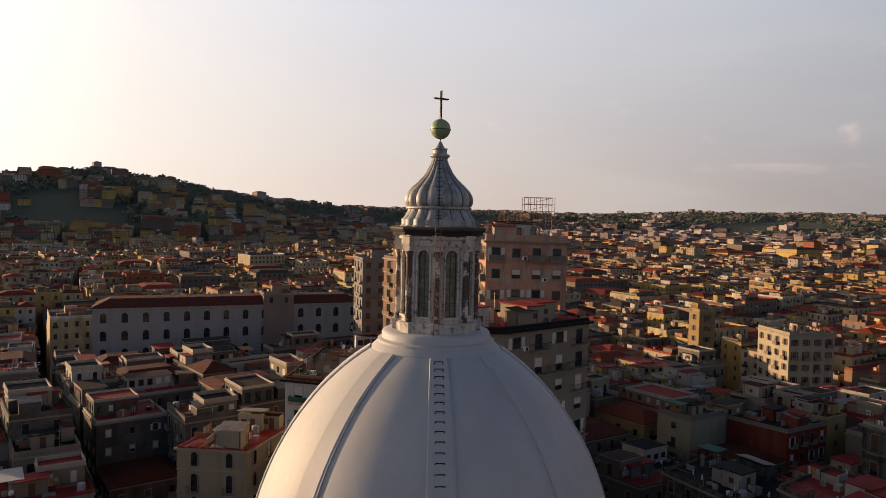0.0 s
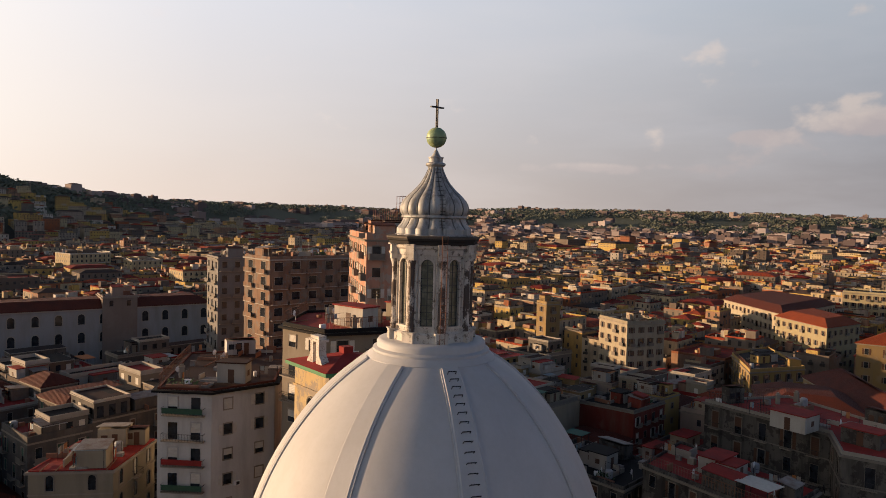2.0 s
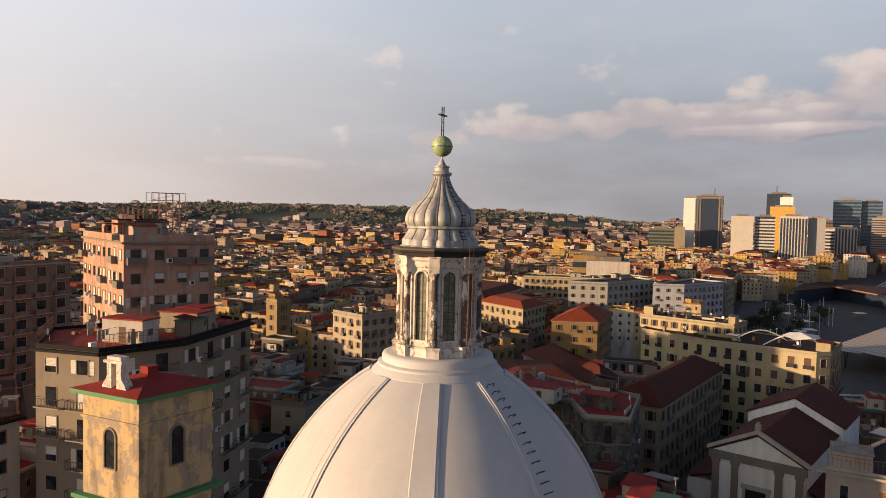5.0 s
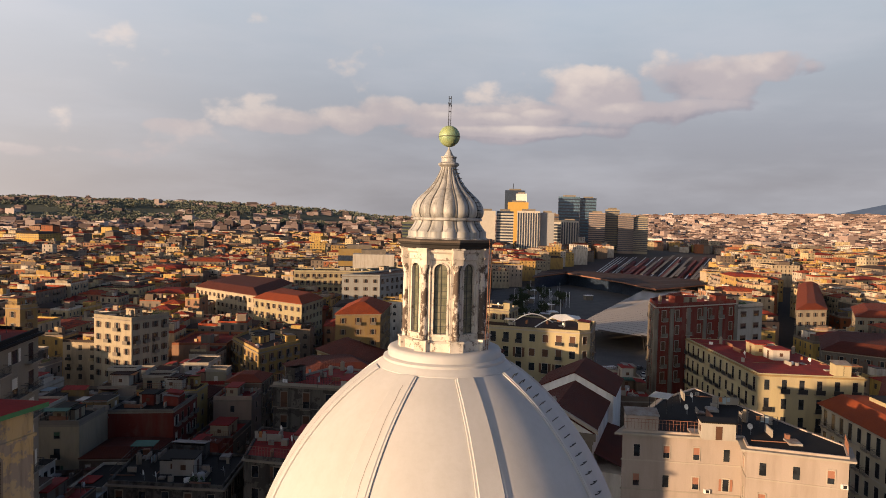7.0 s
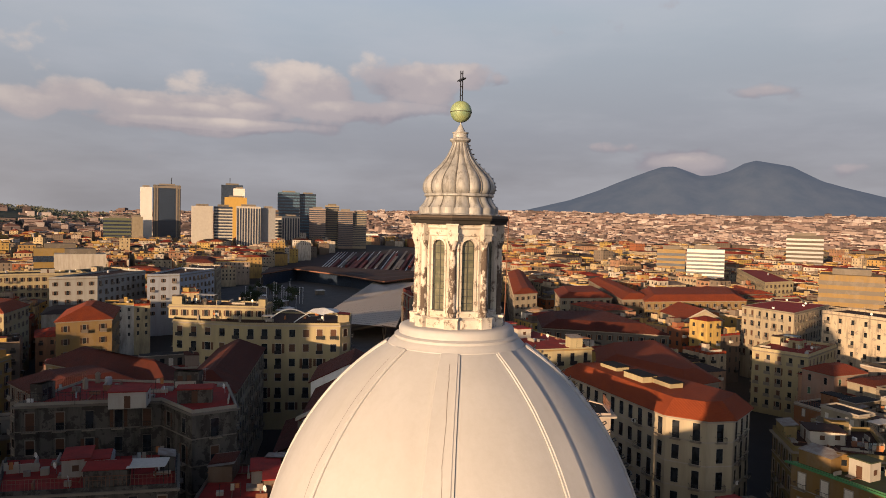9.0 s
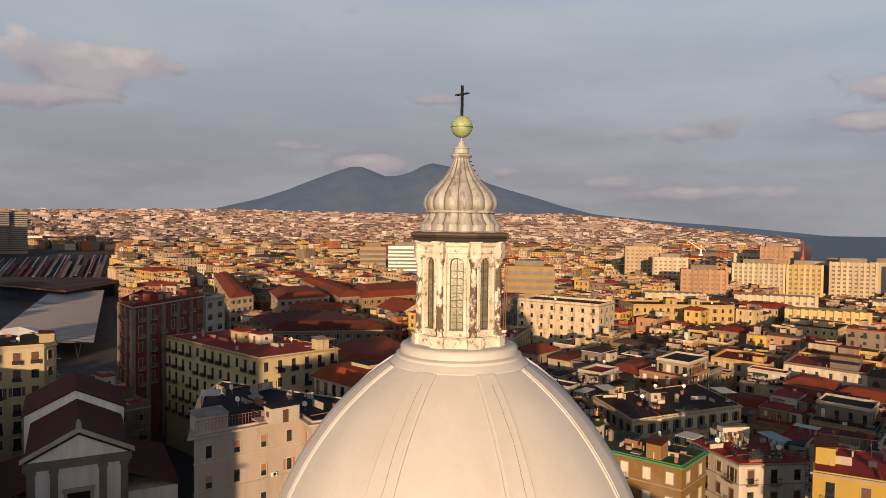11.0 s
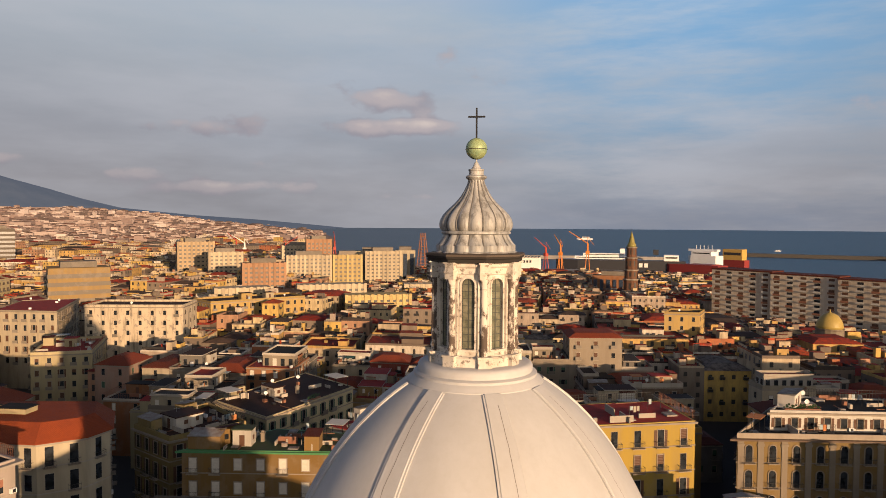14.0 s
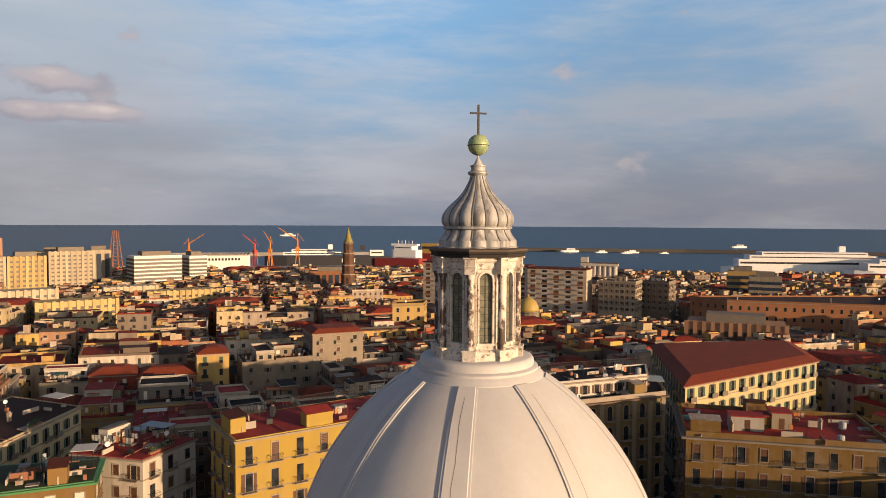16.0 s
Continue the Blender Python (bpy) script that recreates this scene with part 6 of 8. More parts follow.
def blocked(poly, pad=0.0):
    pts = list(poly) + [((poly[i][0] + poly[i - 1][0]) / 2, (poly[i][1] + poly[i - 1][1]) / 2) for i in range(len(poly))] + [(sum(p[0] for p in poly) / len(poly), sum(p[1] for p in poly) / len(poly))]
    for t in TAKEN:
        xs, ys = [p[0] for p in t], [p[1] for p in t]
        x0, x1, y0, y1 = min(xs) - pad, max(xs) + pad, min(ys) - pad, max(ys) + pad
        for x, y in pts:
            if x0 <= x <= x1 and y0 <= y <= y1 and inside(x, y, t):
                return True
        for x, y in t:
            if inside(x, y, poly):
                return True
    return False


def in_view(x, y):
    a = math.degrees(math.atan2(y, x))
    return -138 < a < 128


def bend(x, y, k):
    """The old street lines are never quite straight."""
    return x + k * (math.sin(y / 43 + 1.0) + 0.5 * math.sin(x / 19 + y / 31)), y + k * (math.sin(x / 37) + 0.5 * math.sin(y / 17 - x / 29))


def hashed(*k):
    return random.Random(hash(k)).random()


def plots(r0, r1, cw, cd, turn, every, rows, street, lo, hi, spread, behind=False, jig=0.3, big=0.0):
    """House plots, wall to wall, in blocks between narrow lanes. Gives loop, top and the neighbour's top beyond each side."""
    c, s = math.cos(radians(turn)), math.sin(radians(turn))
    nx, ny = int(r1 / cw) + 2, int(r1 / cd) + 2
    got = {}

    def u_of(i, j):
        edge = i % every == 0
        return i * cw + (i // every) * street + (0 if edge else (hashed(i, j // rows, 3) - 0.5) * 2 * jig * cw)

    def v_of(i, j):
        edge = j % rows == 0
        return j * cd + (j // rows) * street * 0.85 + (0 if edge else (hashed(i // every, j, 5) - 0.5) * 2 * jig * cd)

    for i in range(-nx, nx + 1):
        for j in range(-ny, ny + 1):
            large = hashed(i // 2, j // rows, 23) < big and math.hypot(i * cw, j * cd) > 105
            if large and (i % 2 or j % rows):
                continue
            ni, nj = (2, rows) if large else (1, 1)
            u0, v0 = u_of(i, j), v_of(i, j)
            u1 = u_of(i + ni, j) - (street if (i + ni) % every == 0 else 0.04)
            v1 = v_of(i, j + nj) - (street * 0.85 if (j + nj) % rows == 0 else 0.04)
            poly = []
            for u, v in ((u0, v0), (u1, v0), (u1, v1), (u0, v1)):
                poly.append(bend(u * c - v * s, u * s + v * c, cw * 0.28))
            x, y = sum(p[0] for p in poly) / 4, sum(p[1] for p in poly) / 4
            r = math.hypot(x, y)
            if r0 >= 3000 and not -60 < math.degrees(math.atan2(y, x)) < 22:
                continue
            if not (r0 < r < r1) or not (in_view(x, y) != behind):
                continue
            block = lo + (hi - lo) * hashed(i // every, j // rows, 11)
            top = block + (hashed(i, j, 13) - 0.5) * 2 * spread
            if large:
                top = block + 0.5 + 3.0 * hashed(i, j, 29)
            elif hashed(i, j, 17) < 0.12:
                top -= 4 + 4 * hashed(i, j, 19)
            if blocked(poly, 1):
                continue
            for a in range(ni):
                for q in range(nj):
                    got[(i + a, j + q)] = (x, y, poly, r, top, large, a == 0 and q == 0)
    for (i, j), (x, y, poly, r, top, large, first) in got.items():
        if not first:
            continue
        near = [(i, j - 1), (i + 1, j), (i, j + 1), (i - 1, j)]
        same = [(q[0] // every, q[1] // rows) == (i // every, j // rows) for q in near]
        if large:
            near, same = [(i, j - 1), (i + 2, j), (i, j + rows), (i - 1, j)], [(q // every) == (i // every) for q in (-10**6, i + 2, -10**6, i - 1)]
        yield x, y, poly, r, top, [got[q][4] if ok and q in got else 0.0 for q, ok in zip(near, same)]


SHEET = roofing("corrugated_sheet", (0.30, 0.29, 0.27), (0.20, 0.14, 0.11), 0.8)
CLOTHS = [plain("green_awning", (0.05, 0.13, 0.10), 0.9), plain("orange_awning", (0.40, 0.16, 0.06), 0.9), plain("white_awning", (0.50, 0.48, 0.44), 0.9), AWNING]


def terrace(ob, poly, top, rg, wall, many):
    """Lived-in roof: lean-tos, railings, pergolas and planters."""
    cx, cy = ob.matrix_basis.translation.x, ob.matrix_basis.translation.y
    loc = [Vector((x - cx, y - cy)) for x, y in ccw(poly)]
    for _ in range(many):
        k = rg.randrange(len(loc))
        a, b, z = loc[k], loc[(k + 1) % len(loc)], top + 0.13
        d = b - a
        L = d.length
        d.normalize()
        nr = Vector((-d.y, d.x))
        wid = min(L * 0.6, rg.uniform(2.4, 5.5))
        u = rg.uniform(0.4, max(0.5, L - wid - 0.4))
        dep, hh = rg.uniform(1.8, 3.4), rg.uniform(2.0, 2.7)
        m = Matrix((Vector((d.x, d.y, 0)), Vector((nr.x, nr.y, 0)), Vector((0, 0, 1)))).transposed().to_4x4()
        m.translation = Vector((a.x + d.x * u + nr.x * 0.32, a.y + d.y * u + nr.y * 0.32, z))
        pick = rg.random()
        if pick < 0.42:
            mb = MB().box(0, 0, 0, wid, dep, hh, 0)
            mb.face([(-0.15, -0.15, hh + 0.05), (wid + 0.15, -0.15, hh + 0.05), (wid + 0.15, dep + 0.25, hh + 0.5), (-0.15, dep + 0.25, hh + 0.5)], 1)
            mb.face([(-0.15, dep + 0.25, hh + 0.42), (wid + 0.15, dep + 0.25, hh + 0.42), (wid + 0.15, -0.15, hh - 0.03), (-0.15, -0.15, hh - 0.03)], 1)
            mb.box(wid * 0.3, dep - 0.02, 0.05, wid * 0.3 + 0.8, dep + 0.03, 1.95, 2).box(wid * 0.65, dep - 0.02, 0.9, wid * 0.65 + 0.9, dep + 0.03, 1.8, 2)
            part("lean_to", mb, [wall, rg.choice([SHEET, R_TILE_DARK, R_RED, SHEET]), rg.choice([SHUTTER, GLASS])], ob).matrix_basis = m
        elif pick < 0.62:
            mb = MB()
            for x, y in ((0, 0), (wid, 0), (wid, dep), (0, dep)):
                mb.box(x - 0.04, y - 0.04, 0, x + 0.04, y + 0.04, hh, 0)
            mb.box(-0.2, -0.2, hh + 0.001, wid + 0.2, dep + 0.2, hh + 0.07, 1)
            part("pergola", mb, [IRON, rg.choice(CLOTHS)], ob).matrix_basis = m
        elif pick < 0.85:
            mb = MB()
            n = max(3, int(L / 0.5))
            for q in range(n + 1):
                x = (L - 0.4) * q / n
                mb.box(x - 0.02, -0.2, 0.3, x + 0.02, -0.16, 1.75, 0)
            mb.box(0, -0.205, 1.73, L - 0.4, -0.155, 1.79, 0).box(0, -0.2, 1.25, L - 0.4, -0.16, 1.28, 0)
            m.translation = Vector((a.x + d.x * 0.2 + nr.x * 0.32, a.y + d.y * 0.2 + nr.y * 0.32, z))
            part("railing", mb, rg.choice([IRON, RUST]), ob).matrix_basis = m
        else:
            mb = MB().box(0, 0, 0, wid, 0.5, 0.45, 0)
            for q in range(int(wid * 7)):
                x, y, s = rg.uniform(0.05, wid - 0.05), rg.uniform(0.0, 0.5), rg.uniform(0.10, 0.24)
                t = rg.uniform(0.45, 1.1)
                mb.face([(x - s, y, t), (x + s, y - s, t + s), (x, y + s, t + 1.5 * s)], 1).face([(x, y - s, t), (x + s, y, t + s), (x - s, y + 0.5 * s, t + s)], 1)
            part("planter", mb, [RUST, POT_LEAF], ob).matrix_basis = m


def clutter(ob, poly, top, rg, many):
    """Low walls, crates, pipes, pots, sheets and washing: too small to tell apart."""
    cx, cy = ob.matrix_basis.translation.x, ob.matrix_basis.translation.y
    loop = offset(ccw(poly), -0.8)
    xs, ys = [p[0] for p in loop], [p[1] for p in loop]
    ang = math.atan2(poly[1][1] - poly[0][1], poly[1][0] - poly[0][0])
    mb, z, made = MB(), top + 0.125, 0
    for _ in range(many * 4):
        x, y = rg.uniform(min(xs), max(xs)), rg.uniform(min(ys), max(ys))
        if made >= many or not inside(x, y, loop):
            continue
        made += 1
        m = Matrix.Translation((x - cx, y - cy, z)) @ Matrix.Rotation(ang + (math.pi / 2 if rg.random() < 0.5 else 0), 4, "Z")
        k = rg.random()
        if k < 0.28:
            L, h = rg.uniform(0.7, 2.2), rg.uniform(0.4, 1.3)
            mb.box(-L, -0.1, 0, L, 0.1, h, rg.choice([0, 0, 1]), m)
        elif k < 0.5:
            a, b, h = rg.uniform(0.2, 0.6), rg.uniform(0.2, 0.5), rg.uniform(0.3, 1.0)
            mb.box(-a, -b, 0, a, b, h, rg.choice([0, 1, 2, 3]), m)
        elif k < 0.66:
            L = rg.uniform(1.0, 3.0)
            mb.box(-L, -0.06, 0.08, L, 0.06, 0.2, 1, m)
        elif k < 0.8:
            a, b = rg.uniform(0.6, 1.4), rg.uniform(0.5, 1.1)
            mb.box(-a, -b, 0.0, a, b, rg.uniform(0.06, 0.5), 3, m)
        else:
            L = rg.uniform(0.9, 1.8)
            for e in (-L, L):
                mb.box(e - 0.03, -0.03, 0, e + 0.03, 0.03, 1.9, 2, m)
            mb.box(-L, -0.012, 1.84, L, 0.012, 1.87, 2, m)
            for q in range(rg.randrange(1, 4)):
                u = -L + 0.15 + q * 0.62
                mb.box(u, -0.015, rg.uniform(0.7, 1.2), min(L, u + 0.5), 0.015, 1.838, rg.choice([0, 0, 4, 5]), m)
    if mb.f:
        tagged(part("roof_clutter", mb, [TRIM_WHITE, RUST, IRON, SHEET, CLOTHS[1], AWNING], ob), kind="stuff")


def attic(ob, poly, top, rg, wall, roof):
    """A set-back storey over a part of the roof, with its own slab, windows and pale coping."""
    cx, cy = ob.matrix_basis.translation.x, ob.matrix_basis.translation.y
    a, b, c, d = [Vector((x - cx, y - cy)) for x, y in offset(ccw(poly), -0.5)]
    turn_ = rg.randrange(4)
    a, b, c, d = ([a, b, c, d] * 2)[turn_:turn_ + 4]
    u, v, h = rg.uniform(0.42, 0.75), rg.uniform(0.45, 1.0), rg.uniform(2.5, 3.3)
    q = [a, a.lerp(b, u), a.lerp(b, u).lerp(d.lerp(c, u), v), a.lerp(d, v)]
    loop = [tuple(p) for p in q]
    z0, z1 = top + 0.13, top + 0.13 + h
    mb = MB().prism(loop, z0, z1, 0).prism(offset(loop, 0.22), z1 + 0.001, z1 + 0.16, 3, bottom=True)
    mb.face([(*p, z1 + 0.18) for p in offset(loop, 0.1)], 1)
    for k in range(4):
        p, r = q[k], q[(k + 1) % 4]
        dd = r - p
        L = dd.length
        if L < 2:
            continue
        dd.normalize()
        nr = Vector((dd.y, -dd.x))
        cnt = max(1, int(L / rg.uniform(1.8, 2.8)))
        w, s0, s1 = rg.uniform(0.35, 0.6), rg.choice([0.05, 0.8]), rg.uniform(1.9, 2.2)
        for j in range(cnt):
            m = Matrix((Vector((dd.x, dd.y, 0)), Vector((nr.x, nr.y, 0)), Vector((0, 0, 1)))).transposed().to_4x4()
            e = p + dd * (L * (j + 0.5) / cnt)
            m.translation = Vector((e.x, e.y, z0))
            mb.box(-w, -0.05, s0, w, 0.03, s1, 2 if rg.random() < 0.75 else 4, m)
    if rg.random() < 0.6:
        e, f = offset(loop, 0.1), offset(loop, -0.08)
        mb.ring(e, f, z1 + 0.181, z1 + rg.uniform(0.5, 1.0), 3)
    part("attic_storey", mb, [wall, roof, GLASS, TRIM_WHITE, SHUTTER_W], ob).matrix_basis = Matrix.Identity(4)


POT_LEAF = plain("terrace_plants", (0.035, 0.07, 0.025), 0.8)
rg = random.Random(17)
for ob, poly, top, wall, off in FLATS:
    if off < 240:
        terrace(ob, poly, top, rg, WALLS[wall] if isinstance(wall, str) else wall, 4 if off < 130 else 3)
        clutter(ob, poly, top, rg, 26 if off < 130 else 16)
rg = random.Random(31)
NEAR = 205
count = 0
for x, y, poly, r, top, beyond in plots(17, NEAR, 12.5, 11.5, 21, 4, 2, 4.2, 13.0, 18.6, 2.3):
    if r < 80:
        top, beyond = top * 0.82 - 1.0, [q * 0.82 - 1.0 for q in beyond]
    if r > 130 and rg.random() < 0.08 and math.atan2(y, x) < 0.6:
        top += rg.uniform(3, 6)
    if r > 95 and 84 < math.degrees(math.atan2(y, x)) < 118:
        top = max(top + 4.0, 20.5 if r > 145 else 0)
    w, rf = rg.choice(WALL_MIX), rg.choice(ROOF_MIX)
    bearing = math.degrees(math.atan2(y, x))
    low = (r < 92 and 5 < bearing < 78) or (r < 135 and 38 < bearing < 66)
    if low:          # the low market quarter under dark red roofs, its shade put into dark walls
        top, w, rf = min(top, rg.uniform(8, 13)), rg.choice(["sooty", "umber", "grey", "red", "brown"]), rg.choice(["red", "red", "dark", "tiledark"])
    elif bearing > 80 and r < 185:      # houses to the north, their shade put into darker walls
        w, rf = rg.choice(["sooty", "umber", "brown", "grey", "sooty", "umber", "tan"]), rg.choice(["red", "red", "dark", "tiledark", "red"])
    tiled = rf in ("tile", "tiledark")
    near = r < 70
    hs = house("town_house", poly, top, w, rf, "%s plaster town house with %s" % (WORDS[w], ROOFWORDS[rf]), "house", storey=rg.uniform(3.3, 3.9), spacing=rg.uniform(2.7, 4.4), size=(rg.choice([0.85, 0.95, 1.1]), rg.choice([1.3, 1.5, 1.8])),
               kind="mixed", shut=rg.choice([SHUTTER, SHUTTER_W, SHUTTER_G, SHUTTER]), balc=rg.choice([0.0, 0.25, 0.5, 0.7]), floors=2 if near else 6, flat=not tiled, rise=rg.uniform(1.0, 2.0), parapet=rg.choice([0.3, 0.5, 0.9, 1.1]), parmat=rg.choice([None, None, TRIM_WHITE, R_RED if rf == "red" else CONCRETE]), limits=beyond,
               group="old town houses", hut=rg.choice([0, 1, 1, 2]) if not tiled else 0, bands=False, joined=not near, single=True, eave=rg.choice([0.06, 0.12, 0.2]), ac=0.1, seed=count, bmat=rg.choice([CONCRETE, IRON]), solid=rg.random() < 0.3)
    if not tiled:
        gear_on(poly, top, rg.choice([2, 3, 4, 5]) if near else rg.choice([0, 1, 2, 2]), count)
        if len(poly) == 4 and rg.random() < 0.68:
            attic(hs, poly, top, rg, WALLS[rg.choice([w, w, "white", "cream", "grey", "tan"])], ROOFS[rg.choice([rf, "red", "dark", "terra", "grey"])])
        clutter(hs, poly, top, rg, rg.choice([8, 11, 14]))
        terrace(hs, poly, top, rg, WALLS[w], rg.choice([1, 2, 3]) if near else rg.choice([1, 1, 2, 3]))
    count += 1

# farther quarters: very many houses, one mesh for each belt


def far_wall():
    n = Nodes("distant_plaster")
    pal = [(0.0, (0.40, 0.325, 0.225)), (0.12, (0.46, 0.31, 0.095)), (0.22, (0.185, 0.15, 0.12)), (0.33, (0.46, 0.365, 0.215)), (0.45, (0.33, 0.19, 0.12)), (0.54, (0.47, 0.415, 0.34)), (0.62, (0.135, 0.105, 0.085)), (0.73, (0.40, 0.255, 0.09)), (0.81, (0.33, 0.265, 0.21)), (0.89, (0.30, 0.105, 0.05)), (0.96, (0.54, 0.49, 0.42))]
    col = n.ramp(n.island, pal, True)
    col = n.mix(n.ramp(n.noise(0.45, 5, 0.65, (1, 1, 0.3)), [(0.40, 0.0), (0.72, 0.65)]), col, (0.11, 0.085, 0.065))
    return n.done(col, 0.9, 0, None, 0, 0.1)


def far_roof():
    n = Nodes("distant_roofs")
    pal = [(0.0, (0.060, 0.045, 0.040)), (0.18, (0.30, 0.040, 0.020)), (0.38, (0.036, 0.029, 0.027)), (0.48, (0.34, 0.060, 0.024)), (0.66, (0.085, 0.055, 0.042)), (0.76, (0.21, 0.022, 0.014)), (0.90, (0.17, 0.145, 0.125))]
    col = n.ramp(n.island, pal, True)
    col = n.mix(n.ramp(n.noise(0.6, 5, 0.65), [(0.4, 0.0), (0.65, 0.8)]), col, (0.045, 0.035, 0.032))
    return n.done(col, 0.9, 0, None, 0, 0.1)


FW, FR = far_wall(), far_roof()
# distance haze is mixed into both palettes: pinkish, low in contrast
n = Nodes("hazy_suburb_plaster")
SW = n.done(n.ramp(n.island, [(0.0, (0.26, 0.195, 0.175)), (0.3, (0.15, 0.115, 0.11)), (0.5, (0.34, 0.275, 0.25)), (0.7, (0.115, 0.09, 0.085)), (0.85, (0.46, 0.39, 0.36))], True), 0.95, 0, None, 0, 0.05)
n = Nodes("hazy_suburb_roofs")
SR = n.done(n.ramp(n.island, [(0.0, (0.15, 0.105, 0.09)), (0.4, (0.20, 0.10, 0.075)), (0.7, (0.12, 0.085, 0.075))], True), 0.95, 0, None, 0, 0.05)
FWIN = plain("distant_dark_windows", (0.035, 0.032, 0.03), 0.4)


def before_slabs(x, y):
    """Metres in front of the seafront slabs, None beside them."""
    along, out = Vector((-0.885, 0.465)), Vector((0.465, 0.885))
    p = Vector((x - 17, y + 440))
    u, s = p.dot(along), p.dot(out)
    return s if -12 < u < 190 + s and -20 < s < 220 else None


def belt(name, r0, r1, cw, cd, turn, lo, hi, seed, wins, label, every=4, rows=2, street=6, spread=2.5, behind=False):
    rg = random.Random(seed)
    mb = MB()
    for x, y, poly, r, rel, beyond in plots(r0, r1, cw, cd, turn, every, rows, street, lo, hi, spread, behind, 0.3, 0.26 if r1 < 1000 else 0.1):
        z0 = height(x, y)
        a = math.degrees(math.atan2(y, x))
        if coast(x, y) < 45 or not free_of_rail(x, y) or (z0 > 35 and a > 24 and hashed(int(x / 60), int(y / 60), 7) < (0.66 if a > 84 else 0.86)):
            continue
        south = a < -58 and r > 190 and not behind
        top = z0 + rel
        if south:
            top = z0 + min(rel, 11.5 if a < -98 and r > 400 else 18.0 if r > 330 else 20.5) * 0.92
            if rg.random() < 0.02:
                top += rg.uniform(3, 6)
        elif rg.random() < 0.06:
            top += rg.uniform(2, 5) if r < 700 else rg.uniform(4, 11)
        s = before_slabs(x, y)
        if s is not None:
            if s < 24:
                continue
            top = min(top, z0 + 4 + 0.105 * s)
        if -98 < a < -55 and r > 440:
            top = min(top, z0 + 9 + 3 * hashed(int(x), int(y), 41))
        big_one = math.dist(poly[0], poly[1]) > cw * 1.45
        tiled = rg.random() < (0.22 if not big_one else 0.35)
        if tiled:
            mb.prism(poly, z0 - 3, top, 0)
            o, ins = offset(poly, 0.5), offset(poly, -min(cw, cd) * 0.42)
            i = len(mb.v)
            mb.v += [(*p, top + 0.05) for p in o] + [(*p, top + min(cw, cd) * 0.16) for p in ins]
            for k in range(4):
                q = (k + 1) % 4
                mb.f.append((i + k, i + q, i + 4 + q, i + 4 + k))
                mb.m.append(1)
            mb.f.append((i + 4, i + 5, i + 6, i + 7))
            mb.m.append(1)
        else:
            mb.prism(poly, z0 - 3, top, 0)
            ins = offset(poly, -0.35)
            mb.face([(*p, top + 0.06) for p in ins], 1)
            if r < 700:
                mb.ring(poly, ins, top + 0.01, top + rg.uniform(0.35, 0.9), rg.choice([0, 0, 1]))
            for _ in range(rg.choice([1, 2, 2, 3, 4]) if r < 950 else rg.choice([0, 1])):
                u, v = rg.uniform(0.04, 0.6), rg.uniform(0.04, 0.6)
                c = Vector(poly[0]) + (Vector(poly[1]) - Vector(poly[0])) * u + (Vector(poly[3]) - Vector(poly[0])) * v
                big_hut = rg.random() < 0.3
                e1 = (Vector(poly[1]) - Vector(poly[0])) * (rg.uniform(0.3, 0.38) if big_hut else rg.uniform(0.12, 0.34))
                e2 = (Vector(poly[3]) - Vector(poly[0])) * (rg.uniform(0.3, 0.38) if big_hut else rg.uniform(0.12, 0.34))
                q4 = [c, c + e1, c + e1 + e2, c + e2]
                mb.prism([tuple(t) for t in q4], top + 0.07, top + rg.uniform(1.3, 3.3), 0, 1)
            if r < 760:
                e1, e2 = Vector(poly[1]) - Vector(poly[0]), Vector(poly[3]) - Vector(poly[0])
                for _ in range(rg.choice([2, 3, 4, 5])):
                    c = Vector(poly[0]) + e1 * rg.uniform(0.08, 0.9) + e2 * rg.uniform(0.08, 0.9)
                    s, hh = rg.uniform(0.15, 0.9), rg.uniform(0.7, 1.6)
                    mb.box(c.x - s, c.y - s * rg.uniform(0.3, 1), top + 0.061, c.x + s, c.y + s * 0.6, top + hh, rg.choice([0, 2, 2, 1]))
                k = rg.randrange(4)
                p, q = Vector(poly[k]), Vector(poly[(k + 1) % 4])
                p, q = p.lerp(q, 0.05), p.lerp(q, rg.uniform(0.4, 0.95))
                mb.face([(p.x, p.y, top + 0.801), (q.x, q.y, top + 0.801), (q.x, q.y, top + 1.5), (p.x, p.y, top + 1.5)], rg.choice([2, 2, 0]))
        if wins:
            st = rg.uniform(3.2, 3.9)
            for k in range(4):
                p, q = Vector(poly[k]), Vector(poly[(k + 1) % 4])
                d = q - p
                L = d.length
                d.normalize()
                nr = Vector((d.y, -d.x))
                if nr.dot(-Vector((x, y)).normalized()) < 0.1:
                    continue
                cnt = max(2, int(L / rg.uniform(2.8, 3.8)))
                ww, wh = rg.uniform(0.4, 0.6), rg.uniform(1.3, 1.9)
                for s in range(wins):
                    z = top - 2.6 - s * st
                    if z < z0 + beyond[k] + 0.2:
                        break
                    for j in range(cnt):
                        c = p + d * (L * (j + 0.5) / cnt) + nr * 0.05
                        l, rr = c - d * ww, c + d * ww
                        mb.face([(l.x, l.y, z), (rr.x, rr.y, z), (rr.x, rr.y, z + wh), (l.x, l.y, z + wh)], 2)
                        if r < 560 and rg.random() < 0.3:
                            o, e = nr * 0.8, d * 0.75
                            a4 = [c - e, c + e, c + e + o, c - e + o]
                            mb.prism([(t.x, t.y) for t in a4], z - 0.15, z + 0.75, rg.choice([2, 2, 0]))
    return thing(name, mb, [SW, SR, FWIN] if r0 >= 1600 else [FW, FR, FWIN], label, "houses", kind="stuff")


